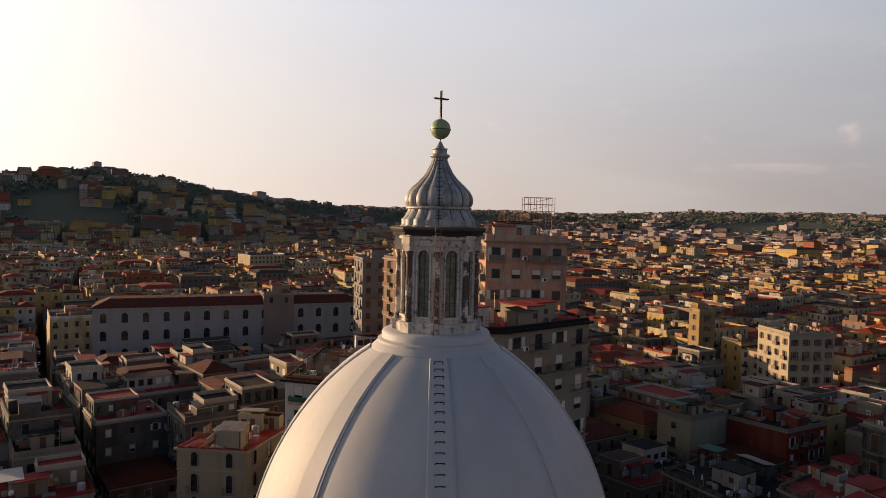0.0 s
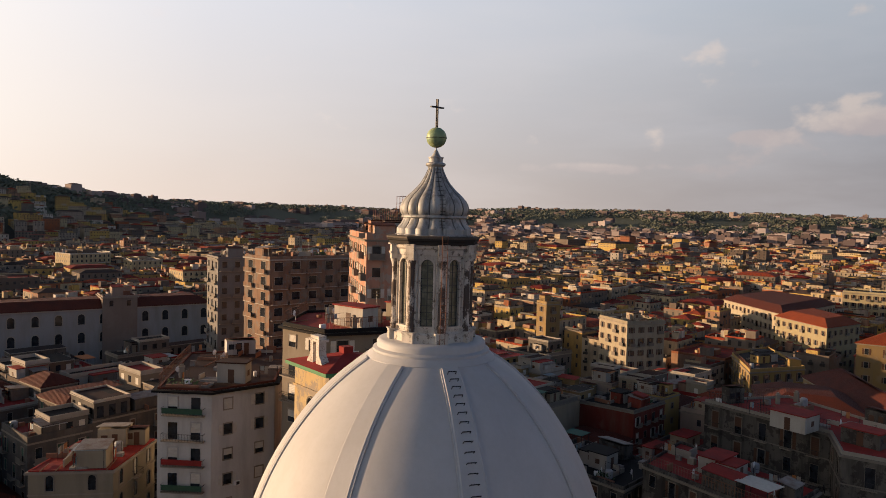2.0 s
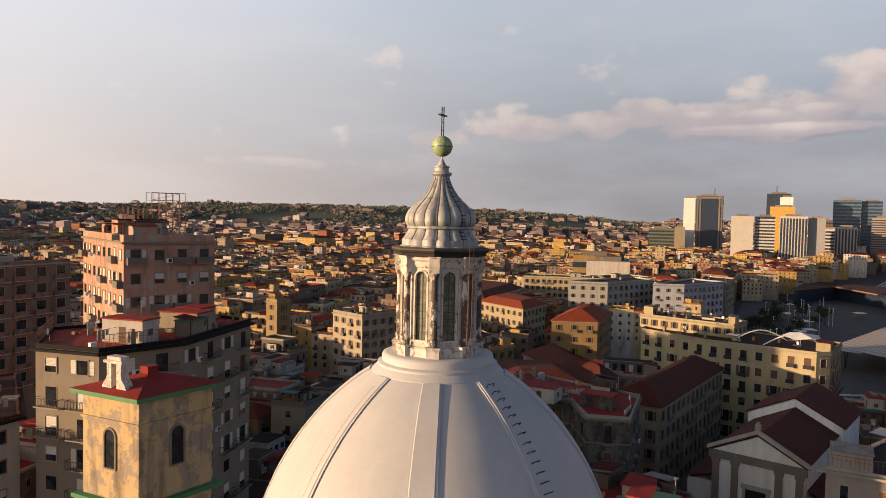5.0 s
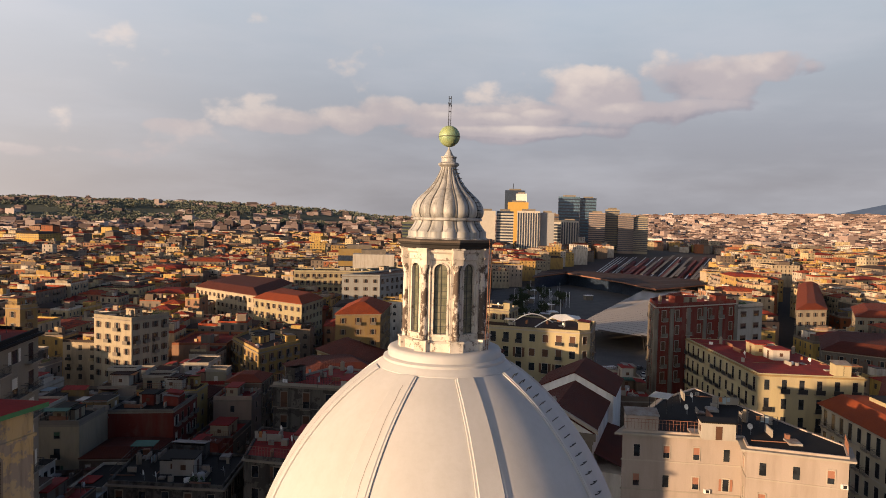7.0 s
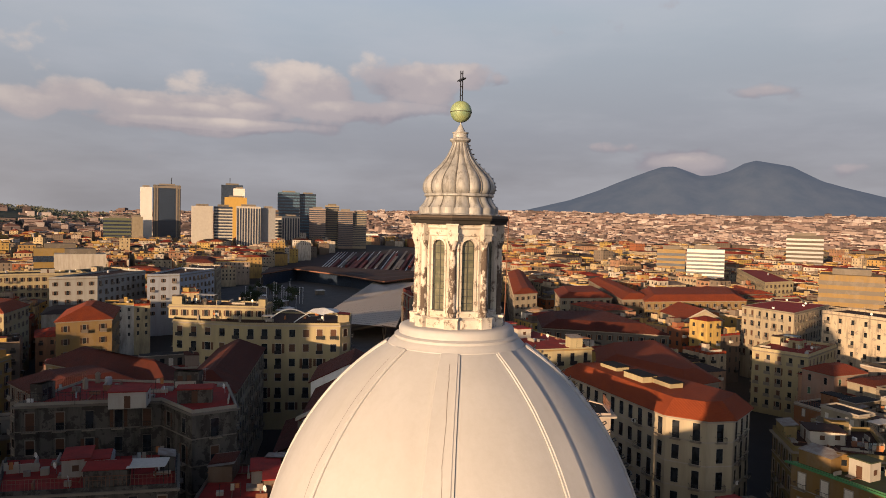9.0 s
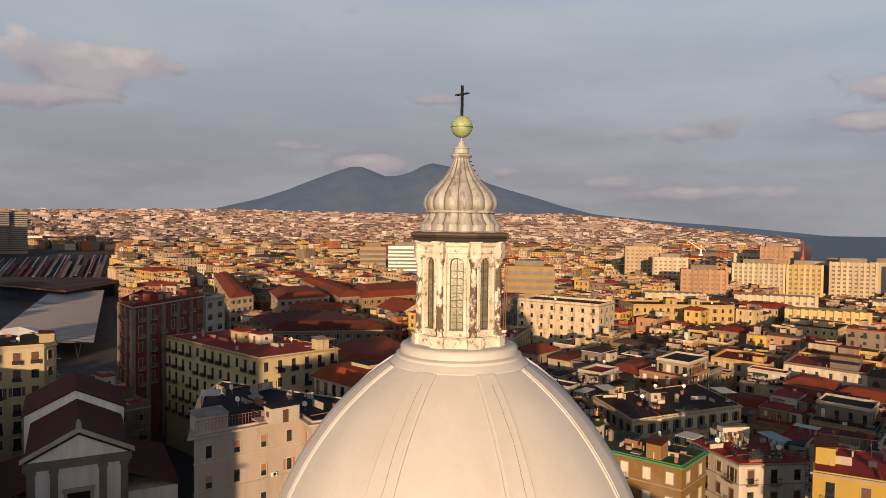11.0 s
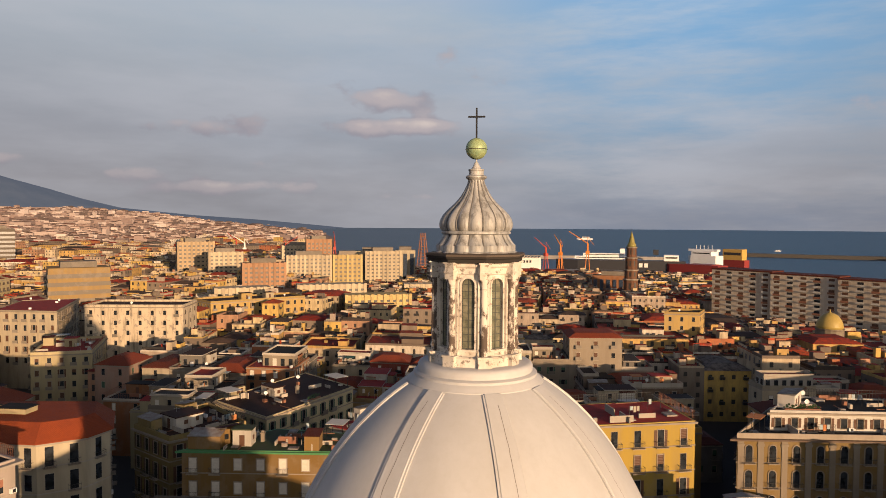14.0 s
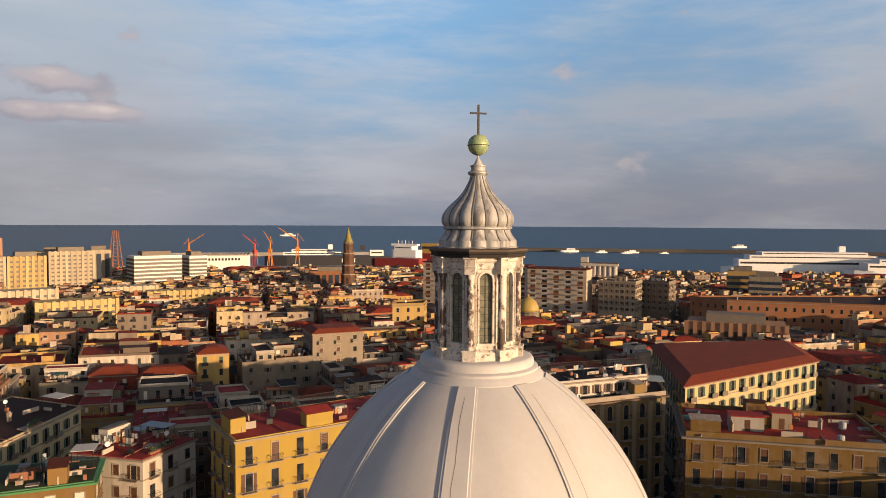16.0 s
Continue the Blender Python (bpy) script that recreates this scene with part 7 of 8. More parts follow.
RAIL = [(300, -2), (560, -20), (640, -20), (790, -32), (1240, -66), (1500, -80), (1500, 125), (1064, 132), (814, 156), (640, 140), (480, 62)]


def free_of_rail(x, y):
    return not inside(x, y, RAIL)


belt("town_quarter", NEAR, 330, 10.5, 9.5, 21, 14.0, 19.5, 5, 4, "dense old town houses in yellow, cream and pink plaster", 4, 2, 4.0, 2.0)
belt("town_quarter", 330, 560, 11.5, 10.5, 17, 15, 21, 6, 4, "dense town houses with terraces and tile roofs", 4, 2, 4.6, 2.1)
belt("outer_quarter", 560, 950, 14, 13, 25, 13.5, 21, 7, 3, "sunlit outer quarter of flat-roofed houses", 4, 2, 7, 2.6)
belt("outer_quarter", 950, 1600, 19, 17, 12, 10, 20, 8, 2, "distant quarter of low blocks", 4, 2, 12, 3.2)
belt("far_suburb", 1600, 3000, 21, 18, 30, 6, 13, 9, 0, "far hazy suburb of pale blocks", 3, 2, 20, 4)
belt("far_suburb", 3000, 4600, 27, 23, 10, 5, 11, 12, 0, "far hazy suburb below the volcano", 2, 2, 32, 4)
# unseen houses added behind the dome for their long shadows
belt("western_quarter", 45, 620, 17, 15, 21, 15, 26, 10, 0, "dense houses of the quarter behind the dome", 4, 2, 6, 3, behind=True)

# ---- towers of the business district and other tall blocks far off ----
DARKGLASS = glass("dark_tower_glass", (0.013, 0.020, 0.034), 0.3)
BLUEGLASS = glass("blue_tower_glass", (0.04, 0.07, 0.10), 0.15)
PANEL = plain("pale_concrete_panel", (0.42, 0.39, 0.34), 0.8, 0, 0.15, 0.3)
PANEL_W = plain("white_concrete", (0.62, 0.60, 0.56), 0.8, 0, 0.1, 0.2)
GOLD = plain("golden_cladding", (0.45, 0.28, 0.07), 0.5, 0, 0.15, 0.3)


def tower(name, c, w, d, top, ang, mat, label, rows=0, cols=0, strip=None, parapet=True, category="high-rise", base=-1, share=0.5, piers=0):
    """A tall block. rows, cols: real window bands or piers on the side that faces the dome."""
    ob = thing(name, None, None, label, category, m=Matrix.Translation((c[0], c[1], 0)) @ Matrix.Rotation(radians(ang), 4, "Z"))
    s = 1 if (Matrix.Rotation(radians(ang), 2) @ Vector((0, 1))).dot(-Vector(c)) > 0 else -1
    y = s * d / 2
    b0, b1 = sorted((y, y - s * d))
    part("wall", MB().box(-w / 2, b0, base, w / 2, b1, top), mat, ob)
    if parapet:
        part("roof_plant", MB().box(-w * 0.3, -d * 0.3, top + 0.01, w * 0.3, d * 0.3, top + 3.2), CONCRETE, ob)
    fy0, fy1 = sorted((y - s * 0.05, y + s * 0.5))
    for k in range(rows):
        z = top - 1.0 - (k + 1) * (top - 6) / (rows + 0.5)
        h = (top - 6) / (rows + 0.5) * share
        part("window_band", MB().box(-w / 2 - 0.3, b0 - 0.3, z, w / 2 + 0.3, b1 + 0.3, z + h), strip or DARKGLASS, ob)
    py0, py1 = sorted((y + s * 0.2, y + s * 0.55))
    for k in range(piers + 1 if piers else 0):
        x = -w / 2 + w * k / max(1, piers)
        part("pier", MB().box(x - w / piers * 0.24, py0, 2, x + w / piers * 0.24, py1, top + 0.4), mat, ob)
    for k in range(cols if not piers else 0):
        x = -w / 2 + w * (k + 0.5) / cols
        part("window_band", MB().box(x - w / cols * 0.28, fy0, 8, x + w / cols * 0.28, fy1, top - 3), strip or DARKGLASS, ob)
    return ob


tower("office_tower", (1286, 473), 20, 30, 109, -70, PANEL_W, "white windowless stair shaft of the tallest tower")
a = tower("office_tower", (1299, 440), 47, 34, 113, -71, DARKGLASS, "tall dark glass office tower with grey ribs", parapet=True)
for x in (-21, 21, 16.5, -16.5):
    part("rib", MB().box(x - 1.2, -17.6, 0, x + 1.6, 17.6, 114), CONCRETE, a)
part("crown", MB().box(-23.6, -17.4, 108, 23.6, 17.4, 112.0), CONCRETE, a)
part("mast", MB().tube((8, 0, 116), (8, 0, 128), 0.6), IRON, a)
tower("office_block", (1072, 312), 30, 30, 74, -72, PANEL, "pale concrete panel office block")
tower("office_block", (1087, 284), 27, 28, 74, -74, DARKGLASS, "dark glazed side of the paired office block", rows=14, strip=PANEL)
tower("office_block", (1092, 246), 36, 30, 75, -76, PANEL, "sunlit concrete office block with vertical window strips", cols=9)
tower("office_block", (1110, 219), 22, 30, 73, -77, plain("grey_concrete_panel", (0.26, 0.26, 0.26), 0.8, 0, 0.2, 0.4), "grey panelled end block")
tower("office_tower", (1330, 322), 40, 30, 95, -75, GOLD, "golden base of a twin tower")
a = tower("office_tower", (1352, 334), 40, 26, 119, -76, DARKGLASS, "dark glass tower with a rounded crown and mast")
part("mast", MB().tube((-4, 0, 121), (-4, 0, 133), 0.6), IRON, a)
tower("office_tower", (1336, 317), 21, 20, 112, -76, PANEL_W, "white slab in front of the dark tower")
tower("office_tower", (1452, 242), 44, 34, 111, -80, BLUEGLASS, "blue glass tower with a slanted face", rows=16, strip=DARKGLASS)
tower("office_tower", (1470, 205), 33, 34, 109, -81, DARKGLASS, "dark blue glass twin tower", rows=16, strip=BLUEGLASS)
tower("office_block", (1249, 225), 35, 26, 58, -78, PANEL, "brown clad middle block", rows=9)
tower("office_block", (1206, 198), 30, 26, 61, -80, PANEL, "cream block with vertical strips", cols=7)
tower("office_block", (1368, 262), 28, 26, 73, -79, WALLS["brown"], "brown block behind the towers", rows=10)
for c, w, h, wl in (((1313, 165), 30, 77, "rosy"), ((1346, 141), 26, 84, "cream"), ((1329, 114), 28, 74, "rosy"), ((1341, 88), 26, 71, "cream")):
    tower("residential_tower", c, w, 26, h, -83, WALLS[wl], "tall residential block with stacked dark balconies", rows=18)
tower("office_block", (1222, 499), 44, 26, 52, -68, plain("olive_curtain_wall", (0.12, 0.13, 0.08), 0.4), "low olive glass office block", rows=7)
tower("office_block", (1225, 466), 18, 26, 55, -69, WALLS["cream"], "cream side block of the office")
tower("office_block", (1590, 108), 96, 24, 26, -86, PANEL_W, "long white block beyond the tracks", rows=3)
tower("school_block", (442, 213), 30, 18, 33, -65, WALLS["white"], "large white plastered school block", rows=0)
tower("school_block", (472, 240), 32, 18, 35, -63, WALLS["yellow"], "bright yellow block behind the white one", rows=3)
tower("office_block", (746, -455), 37, 30, 51, -121, plain("brown_mesh_facade", (0.10, 0.085, 0.07), 0.8), "dark brown office cube wrapped in netting", rows=9)
a = tower("glass_hall", (336, -240), 30, 24, 35, -124, WALLS["ochre"], "ochre office hall with a white panelled glass front", rows=6, strip=CONCRETE)
tower("apartment_slab", (567, -230), 23, 20, 39, -111, WALLS["ochre"], "ochre apartment slab with small windows", rows=7)
tower("apartment_slab", (520, -240), 28, 20, 41, -114, PANEL_W, "white apartment slab with dark windows", rows=11)
BRIGHT = {"cream": stucco("sunlit_cream_plaster", (0.42, 0.35, 0.245), 0.35), "tan": stucco("sunlit_tan_plaster", (0.34, 0.255, 0.16), 0.35), "brown": stucco("red_brown_plaster", (0.30, 0.17, 0.10), 0.3), "yellow": stucco("sunlit_yellow_plaster", (0.42, 0.315, 0.14), 0.35)}
for c, w, h, wl, n_ in (((398, -424), 26, 35, "cream", 9), ((306, -360), 28, 32, "brown", 8), ((320, -432), 34, 34, "cream", 9), ((297, -452), 22, 34, "yellow", 8), ((296, -508), 30, 35, "cream", 9), ((372, -520), 22, 44, "brown", 9), ((452, -446), 30, 42, "tan", 10), ((420, -560), 40, 36, "cream", 8), ((180, -300), 34, 22, "yellow", 5), ((230, -330), 40, 23, "cream", 5), ((255, -280), 30, 24, "cream", 5), ((160, -380), 38, 19, "yellow", 4), ((205, -410), 30, 18, "cream", 4)):
    ang_ = math.degrees(math.atan2(c[1], c[0])) - 90
    tower("apartment_slab", c, w, 14, h, ang_ + 8, BRIGHT[wl], "%s apartment slab with rows of dark windows" % wl, rows=n_, strip=FWIN, share=0.42, piers=max(5, int(w / 3.4)), parapet=h > 30, category="apartment block")
# waterfront
a = tower("office_block", (238, -525), 36, 22, 31.5, -141, PANEL_W, "white office block banded with black window strips", rows=8, strip=FWIN, share=0.6)
tower("office_block", (214, -545), 14, 22, 30.5, -141, PANEL_W, "white end wing of the banded office", rows=8, strip=FWIN, share=0.6)
tower("apartment_slab", (290, -540), 18, 20, 35, -153, WALLS["cream"], "cream apartment slab by the port", rows=0, cols=3)
tower("apartment_slab", (318, -480), 22, 20, 29, -148, WALLS["tan"], "tan apartment block with brown panels", rows=6, strip=SHUTTER)
tower("apartment_slab", (314, -530), 44, 22, 34, -151, WALLS["cream"], "long cream apartment slab", cols=8)
SLAB_WALL = stucco("sand_plaster", (0.56, 0.47, 0.36), 0.35)
for c, w, ang, h in (((0.5, -432), 36.6, 155, 32.6), ((-32, -415), 36.6, 155, 32.0), ((-64.5, -397.6), 36.6, 155, 31.4)):
    ob = tower("apartment_slab", c, w, 14, h, ang, SLAB_WALL, "ten-storey seafront slab with rows of balconies", parapet=False)
    part("roof", MB().box(-w / 2 - 0.4, -7.4, h + 0.01, w / 2 + 0.4, 7.4, h + 0.7), R_TILE_DARK, ob)
    sg = 1 if (Matrix.Rotation(radians(ang), 2) @ Vector((0, 1))).dot(-Vector(c)) > 0 else -1
    for k in range(9):
        z = h - 3.0 * (k + 1)
        for j in range(5):
            x = -w / 2 + w * (j + 0.5) / 5
            y0, y1 = sorted((sg * 6.9, sg * 7.06))
            part("window", MB().box(x - 1.5, y0, z + 0.1, x + 1.5, y1, z + 2.2), GLASS if j % 2 else SHUTTER, ob)
            y0, y1 = sorted((sg * 7.061, sg * 7.9))
            part("balcony", MB().box(x - 1.9, y0, z - 0.15, x + 1.9, y1, z + 0.02).box(x - 1.9, sorted((sg * 7.82, sg * 7.9))[0], z + 0.021, x + 1.9, sorted((sg * 7.82, sg * 7.9))[1], z + 0.95), (PANEL, RUST)[(j + k) % 3 == 0], ob)
tower("customs_house", (-211, -447), 20, 16, 23.5, 156, WALLS["cream"], "cream customs house near the ferry quay", rows=4)
tower("customs_house", (-206, -472), 20, 16, 25.5, 158, WALLS["yellow"], "sunlit yellow customs tower", rows=4)
tower("long_hall", (-112, -250), 36, 16, 21, 158, BRIGHT["brown"], "long low brick hall", rows=3, strip=FWIN, share=0.5, piers=11)
tower("brick_hall", (97, -524), 34, 14, 20, -170, WALLS["orange"], "red brick hall beside the church tower", cols=7)

# grain silo behind the seafront
gs = thing("grain_silo", None, None, "pale concrete grain silo of round cells by the port", "silo", m=Matrix.Translation((-128, -585, -1)) @ Matrix.Rotation(radians(160), 4, "Z"))
for k in range(7):
    part("cell", MB().lathe([(2.15, 0), (2.15, 22)], 14), PANEL, gs).matrix_basis = Matrix.Translation((-13.2 + 4.4 * k, 0, 0))
part("gallery", MB().box(-16, -2.6, 22.01, 16, 2.6, 24.4), PANEL, gs)
part("roof", MB().box(-16.4, -3, 24.41, 16.4, 3, 24.9), SHUTTER, gs)
part("head_house", MB().box(-16, -2.2, 24.91, -10, 2.2, 29.5), PANEL, gs)
TAKEN.append([(-148, -580), (-108, -572), (-106, -590), (-146, -598)])

# church tower by the sea, in diminishing stages under a pear-shaped spire
ct = thing("church_tower", None, None, "slender dark brick church tower with a green and gold spire", "tower", m=Matrix.Translation((75, -469, 0)) @ Matrix.Diagonal((0.72, 0.72, 1.02, 1)))
BRICK = roofing("dark_brick", (0.15, 0.075, 0.045), (0.10, 0.055, 0.038), 0.6)
for w, z0, z1 in ((8.2, -1, 12), (7.2, 12, 21.6), (6.4, 21.6, 28), (5.6, 28, 36.2), (4.7, 36.2, 43.4)):
    part("stage", MB().lathe([(w, z0), (w, z1 - 0.9)], 8, turn=radians(20)), BRICK, ct)
    part("cornice", MB().lathe([(w + 0.1, z1 - 0.95), (w + 0.9, z1 - 0.5), (w + 0.9, z1 - 0.1), (w, z1 + 0.05)], 8, turn=radians(20)), TRIM, ct)
    for k in range(8):
        m = Matrix.Rotation(radians(20 + 22.5 + 45 * k) - math.pi / 2, 4, "Z") @ Matrix.Translation((0, w * math.cos(radians(22.5)), 0))
        h = z1 - z0
        part("opening", MB().box(-w * 0.13, -0.2, z0 + h * 0.28, w * 0.13, 0.06, z0 + h * 0.72), FWIN, ct).matrix_basis = m
        part("pilaster", MB().box(-w * 0.27, -0.2, z0 + 0.2, -w * 0.19, 0.25, z1 - 1.0).box(w * 0.19, -0.2, z0 + 0.2, w * 0.27, 0.25, z1 - 1.0), BRICK, ct).matrix_basis = m
z = 43.4
ob = part("spire", MB().lathe([(3.9, z), (4.3, z + 0.7), (4.1, z + 1.5), (3.2, z + 2.6), (2.7, z + 3.6), (2.6, z + 4.4), (1.9, z + 6.2), (1.0, z + 8.2), (0.4, z + 9.6), (0.12, z + 10.6)], 12), plain("majolica_tiles", (0.22, 0.19, 0.05), 0.5, 0, 0.4, 0.8), ct, "green and gold tiled spire", smooth=True)
part("cross", MB().box(-0.08, -0.08, z + 10.5, 0.08, 0.08, z + 12.4).box(-0.5, -0.07, z + 11.5, 0.5, 0.07, z + 11.65), IRON, ct)
TAKEN.append([(66, -478), (84, -478), (84, -460), (66, -460)])
cd = thing("small_dome", None, None, "small yellow tiled church dome on a low drum", "dome", m=Matrix.Translation((-34, -292, 0)))
part("drum", MB().lathe([(5.2, -1), (5.2, 18.5), (5.5, 18.8), (5.5, 19.2)], 16), WALLS["tan"], cd)
part("cupola", MB().lathe([(5.0 * math.cos(math.pi * k / 20), 19.2 + 6.2 * math.sin(math.pi * k / 20)) for k in range(10)] + [(0.3, 25.6), (0.25, 26.6)], 24), plain("yellow_majolica", (0.34, 0.25, 0.07), 0.5), cd, smooth=True)
gd = thing("small_dome", None, None, "low grey-green church dome among the roofs", "dome", m=Matrix.Translation((66, 300, 0)))
part("drum", MB().lathe([(6.4, -1), (6.4, 25), (6.8, 25.4), (6.8, 26)], 16), WALLS["white"], gd)
part("cupola", MB().lathe([(6.2 * math.cos(math.pi * k / 20), 26 + 6.4 * math.sin(math.pi * k / 20)) for k in range(10)] + [(0.4, 32.6), (0.3, 34.4)], 24), plain("grey_dome_sheet", (0.24, 0.26, 0.26), 0.6), gd, smooth=True)

# ---- port ----
QUAY = plain("quay_concrete", (0.26, 0.24, 0.22), 0.9, 0, 0.3, 0.05)


def slab(name, pts, z0, z1, mat, label, category="quay"):
    return thing(name, MB().prism(ccw(pts), z0, z1), mat, label, category, kind="structure")


slab("quay", [(180, -770), (330, -700), (380, -880), (150, -920)], -8, -2.2, QUAY, "wide concrete quay of the shipyard")
slab("quay", [(-20, -740), (140, -760), (120, -900), (0, -890)], -8, -2.4, QUAY, "quay where cargo ships lie")
slab("quay", [(-520, -690), (-240, -690), (-240, -712), (-520, -712)], -8, -2.4, QUAY, "ferry quay")
slab("breakwater", [(520, -1150), (150, -1240), (150, -1252), (525, -1162)], -8, 1.5, QUAY, "long low breakwater closing the harbour", "breakwater")
slab("breakwater", [(60, -1480), (-480, -1420), (-900, -1300), (-902, -1312), (-480, -1433), (60, -1493)], -8, 1.8, plain("dark_breakwater_stone", (0.07, 0.065, 0.06), 0.9), "outer breakwater of dark stone blocks", "breakwater")
sh = thing("shipyard_hall", None, None, "long white shipyard hall with a saw-tooth roof", "hall", m=Matrix.Translation((279, -800, -2.2)) @ Matrix.Rotation(radians(-161), 4, "Z"))
mb = MB().box(-36, -14, 0, 36, 14, 19)
part("wall", mb, PANEL_W, sh)
for k in range(18):
    x0, x1 = -36 + 4 * k, -32 + 4 * k
    part("roof_tooth", MB().face([(x0, -14, 19.01), (x1, -14, 19.01), (x1, -14, 21.6)]).face([(x0, 14, 19.01), (x1, 14, 21.6), (x1, 14, 19.01)]).face([(x0, -14, 19.01), (x1, -14, 21.6), (x1, 14, 21.6), (x0, 14, 19.01)]).face([(x1, -14, 19.01), (x1, 14, 19.01), (x1, 14, 21.6), (x1, -14, 21.6)]), PANEL, sh)
for e in (-14.1, 14.1):
    for k in range(14):
        part("sign_bar", MB().box(-26 + 3.7 * k, e - 0.05, 13.6, -23.7 + 3.7 * k, e + 0.05, 16.4), IRON, sh)


def gantry(x, y, h, mat, lean):
    """A harbour jib crane: portal, tower, cabin and boom."""
    ob = thing("harbour_crane", None, None, "tall harbour jib crane of painted steel lattice", "crane", group="harbour cranes", m=Matrix.Translation((x, y, -2.3)) @ Matrix.Rotation(radians(lean * 3), 4, "Z"))
    for sx in (-3, 3):
        for sy in (-3, 3):
            part("leg", MB().tube((sx, sy, 0), (sx * 0.4, sy * 0.4, h * 0.45), 0.5), mat, ob)
    part("mast", MB().tube((0, 0, h * 0.45), (0, 0, h * 0.72), 1.2), mat, ob)
    part("cabin", MB().box(-2.4, -2, h * 0.45 + 0.01, 2.4, 2, h * 0.45 + 4), mat, ob)
    part("boom", MB().tube((0, 0, h * 0.7), (h * 0.45, 0, h), 0.45).tube((0, 0, h * 0.72), (h * 0.4, 0, h * 0.97), 0.25), mat, ob)
    part("stay", MB().tube((-h * 0.16, 0, h * 0.66), (0, 0, h * 0.86), 0.3).tube((0, 0, h * 0.72), (0, 0, h * 0.87), 0.3), mat, ob)
    return ob


CRANE_R, CRANE_O = plain("red_crane_paint", (0.38, 0.06, 0.04), 0.5), plain("orange_crane_paint", (0.50, 0.17, 0.03), 0.5)
for x, y, h, m, l in ((246, -838, 44, CRANE_R, 20), (228, -842, 48, CRANE_O, 28), (330, -842, 44, CRANE_O, 60), (196, -852, 52, CRANE_O, 5), (560, -830, 48, CRANE_R, 40), (640, -820, 40, CRANE_R, 70), (700, -800, 42, WHITE_METAL, 10), (760, -850, 44, CRANE_R, 30)):
    gantry(x, y, h, m, l)
mb = MB()
for k in range(8):
    a = math.pi * k / 4
    mb.tube((397 + 9 * math.cos(a), -790 + 9 * math.sin(a), -2), (397 + 3 * math.cos(a), -790 + 3 * math.sin(a), 46), 0.45)
for j in range(11):
    r = 9 - 6 * j / 11
    for k in range(8):
        a, b = math.pi * k / 4, math.pi * (k + 1) / 4
        mb.tube((397 + r * math.cos(a), -790 + r * math.sin(a), -2 + 48 * j / 11), (397 + r * math.cos(b), -790 + r * math.sin(b), -2 + 48 * j / 11), 0.3)
thing("lattice_mast", mb, RUST, "broad rusty lattice mast at the shipyard", "mast")


def ship(name, x, y, ang, L, B, hull, hh, decks, mat_d, label, funnel=True, bars=0):
    ob = thing(name, None, None, label, "ship", m=Matrix.Translation((x, y, -5.2)) @ Matrix.Rotation(radians(ang), 4, "Z"))
    lp = [(-L / 2, -B / 2), (L * 0.32, -B / 2), (L * 0.44, -B * 0.3), (L / 2, 0), (L * 0.44, B * 0.3), (L * 0.32, B / 2), (-L / 2, B / 2)]
    part("hull", MB().prism(lp, 0, hh), hull, ob)
    z = hh
    for k, (a, b, h) in enumerate(decks):
        part("deck_house", MB().box(a * L, -B / 2 + 0.5 + k * 0.3, z + 0.01, b * L, B / 2 - 0.5 - k * 0.3, z + h), mat_d, ob)
        for e in (-1, 1):
            part("window_strip", MB().box(a * L + 2, e * (B / 2 - 0.45 - k * 0.3) - 0.08, z + h * 0.45, b * L - 2, e * (B / 2 - 0.45 - k * 0.3) + 0.08, z + h * 0.7), FWIN, ob)
        z += h
    if funnel:
        part("funnel", MB().box(-L * 0.3, -2.4, z + 0.01, -L * 0.3 + 7, 2.4, z + 7), hull, ob)
    for k in range(bars):
        for e in (-1, 1):
            part("sign_bar", MB().box(-L * 0.22 + k * 7, e * B / 2 - 0.1, hh * 0.35, -L * 0.22 + k * 7 + 4.6, e * B / 2 + 0.1, hh * 0.75), PANEL_W if hull is not WHITE_METAL else IRON, ob)
    return ob


HULL_D, HULL_W, HULL_R = plain("dark_hull", (0.03, 0.03, 0.035), 0.5), plain("white_hull", (0.66, 0.66, 0.65), 0.45, 0, 0.1, 0.2), plain("red_hull", (0.22, 0.03, 0.025), 0.5)
ship("cargo_ship", 178, -965, 9, 175, 24, HULL_D, 14, [(-0.45, -0.34, 8)], HULL_W, "long dark cargo ship moored at the mole", bars=3)
ship("cruise_ship", 215, -1010, 12, 120, 20, HULL_W, 12, [(-0.4, 0.3, 5), (-0.3, 0.2, 4)], HULL_W, "white passenger ship behind the mole")
ship("bulk_carrier", 80, -960, -24, 84, 26, HULL_R, 11, [(-0.4, 0.05, 0.8)], HULL_R, "dark red bulk carrier in the inner port", False)
ship("car_carrier", 72, -1034, -24, 46, 22, HULL_W, 20, [(-0.35, 0.3, 6)], HULL_W, "tall white car carrier", False)
part("bridge_wing", MB().box(-22, -4, 26.02, 22, 4, 29), HULL_W, bpy.data.objects["car_carrier"])
for k in range(5):
    part("mast", MB().tube((-12 + 6 * k, 0, 29), (-12 + 6 * k, 0, 34), 0.35), HULL_W, bpy.data.objects["car_carrier"])
ship("supply_ship", 36, -1114, -24, 40, 16, HULL_R, 11, [(-0.4, 0.35, 16)], GOLD, "red-hulled ship with an ochre superstructure", False)
ship("ferry", -408, -806, -6, 175, 24, HULL_W, 12, [(-0.49, 0.40, 9), (-0.48, 0.33, 5), (-0.42, 0.25, 4)], HULL_W, "large white ferry with dark lettering bars at the quay", bars=8)
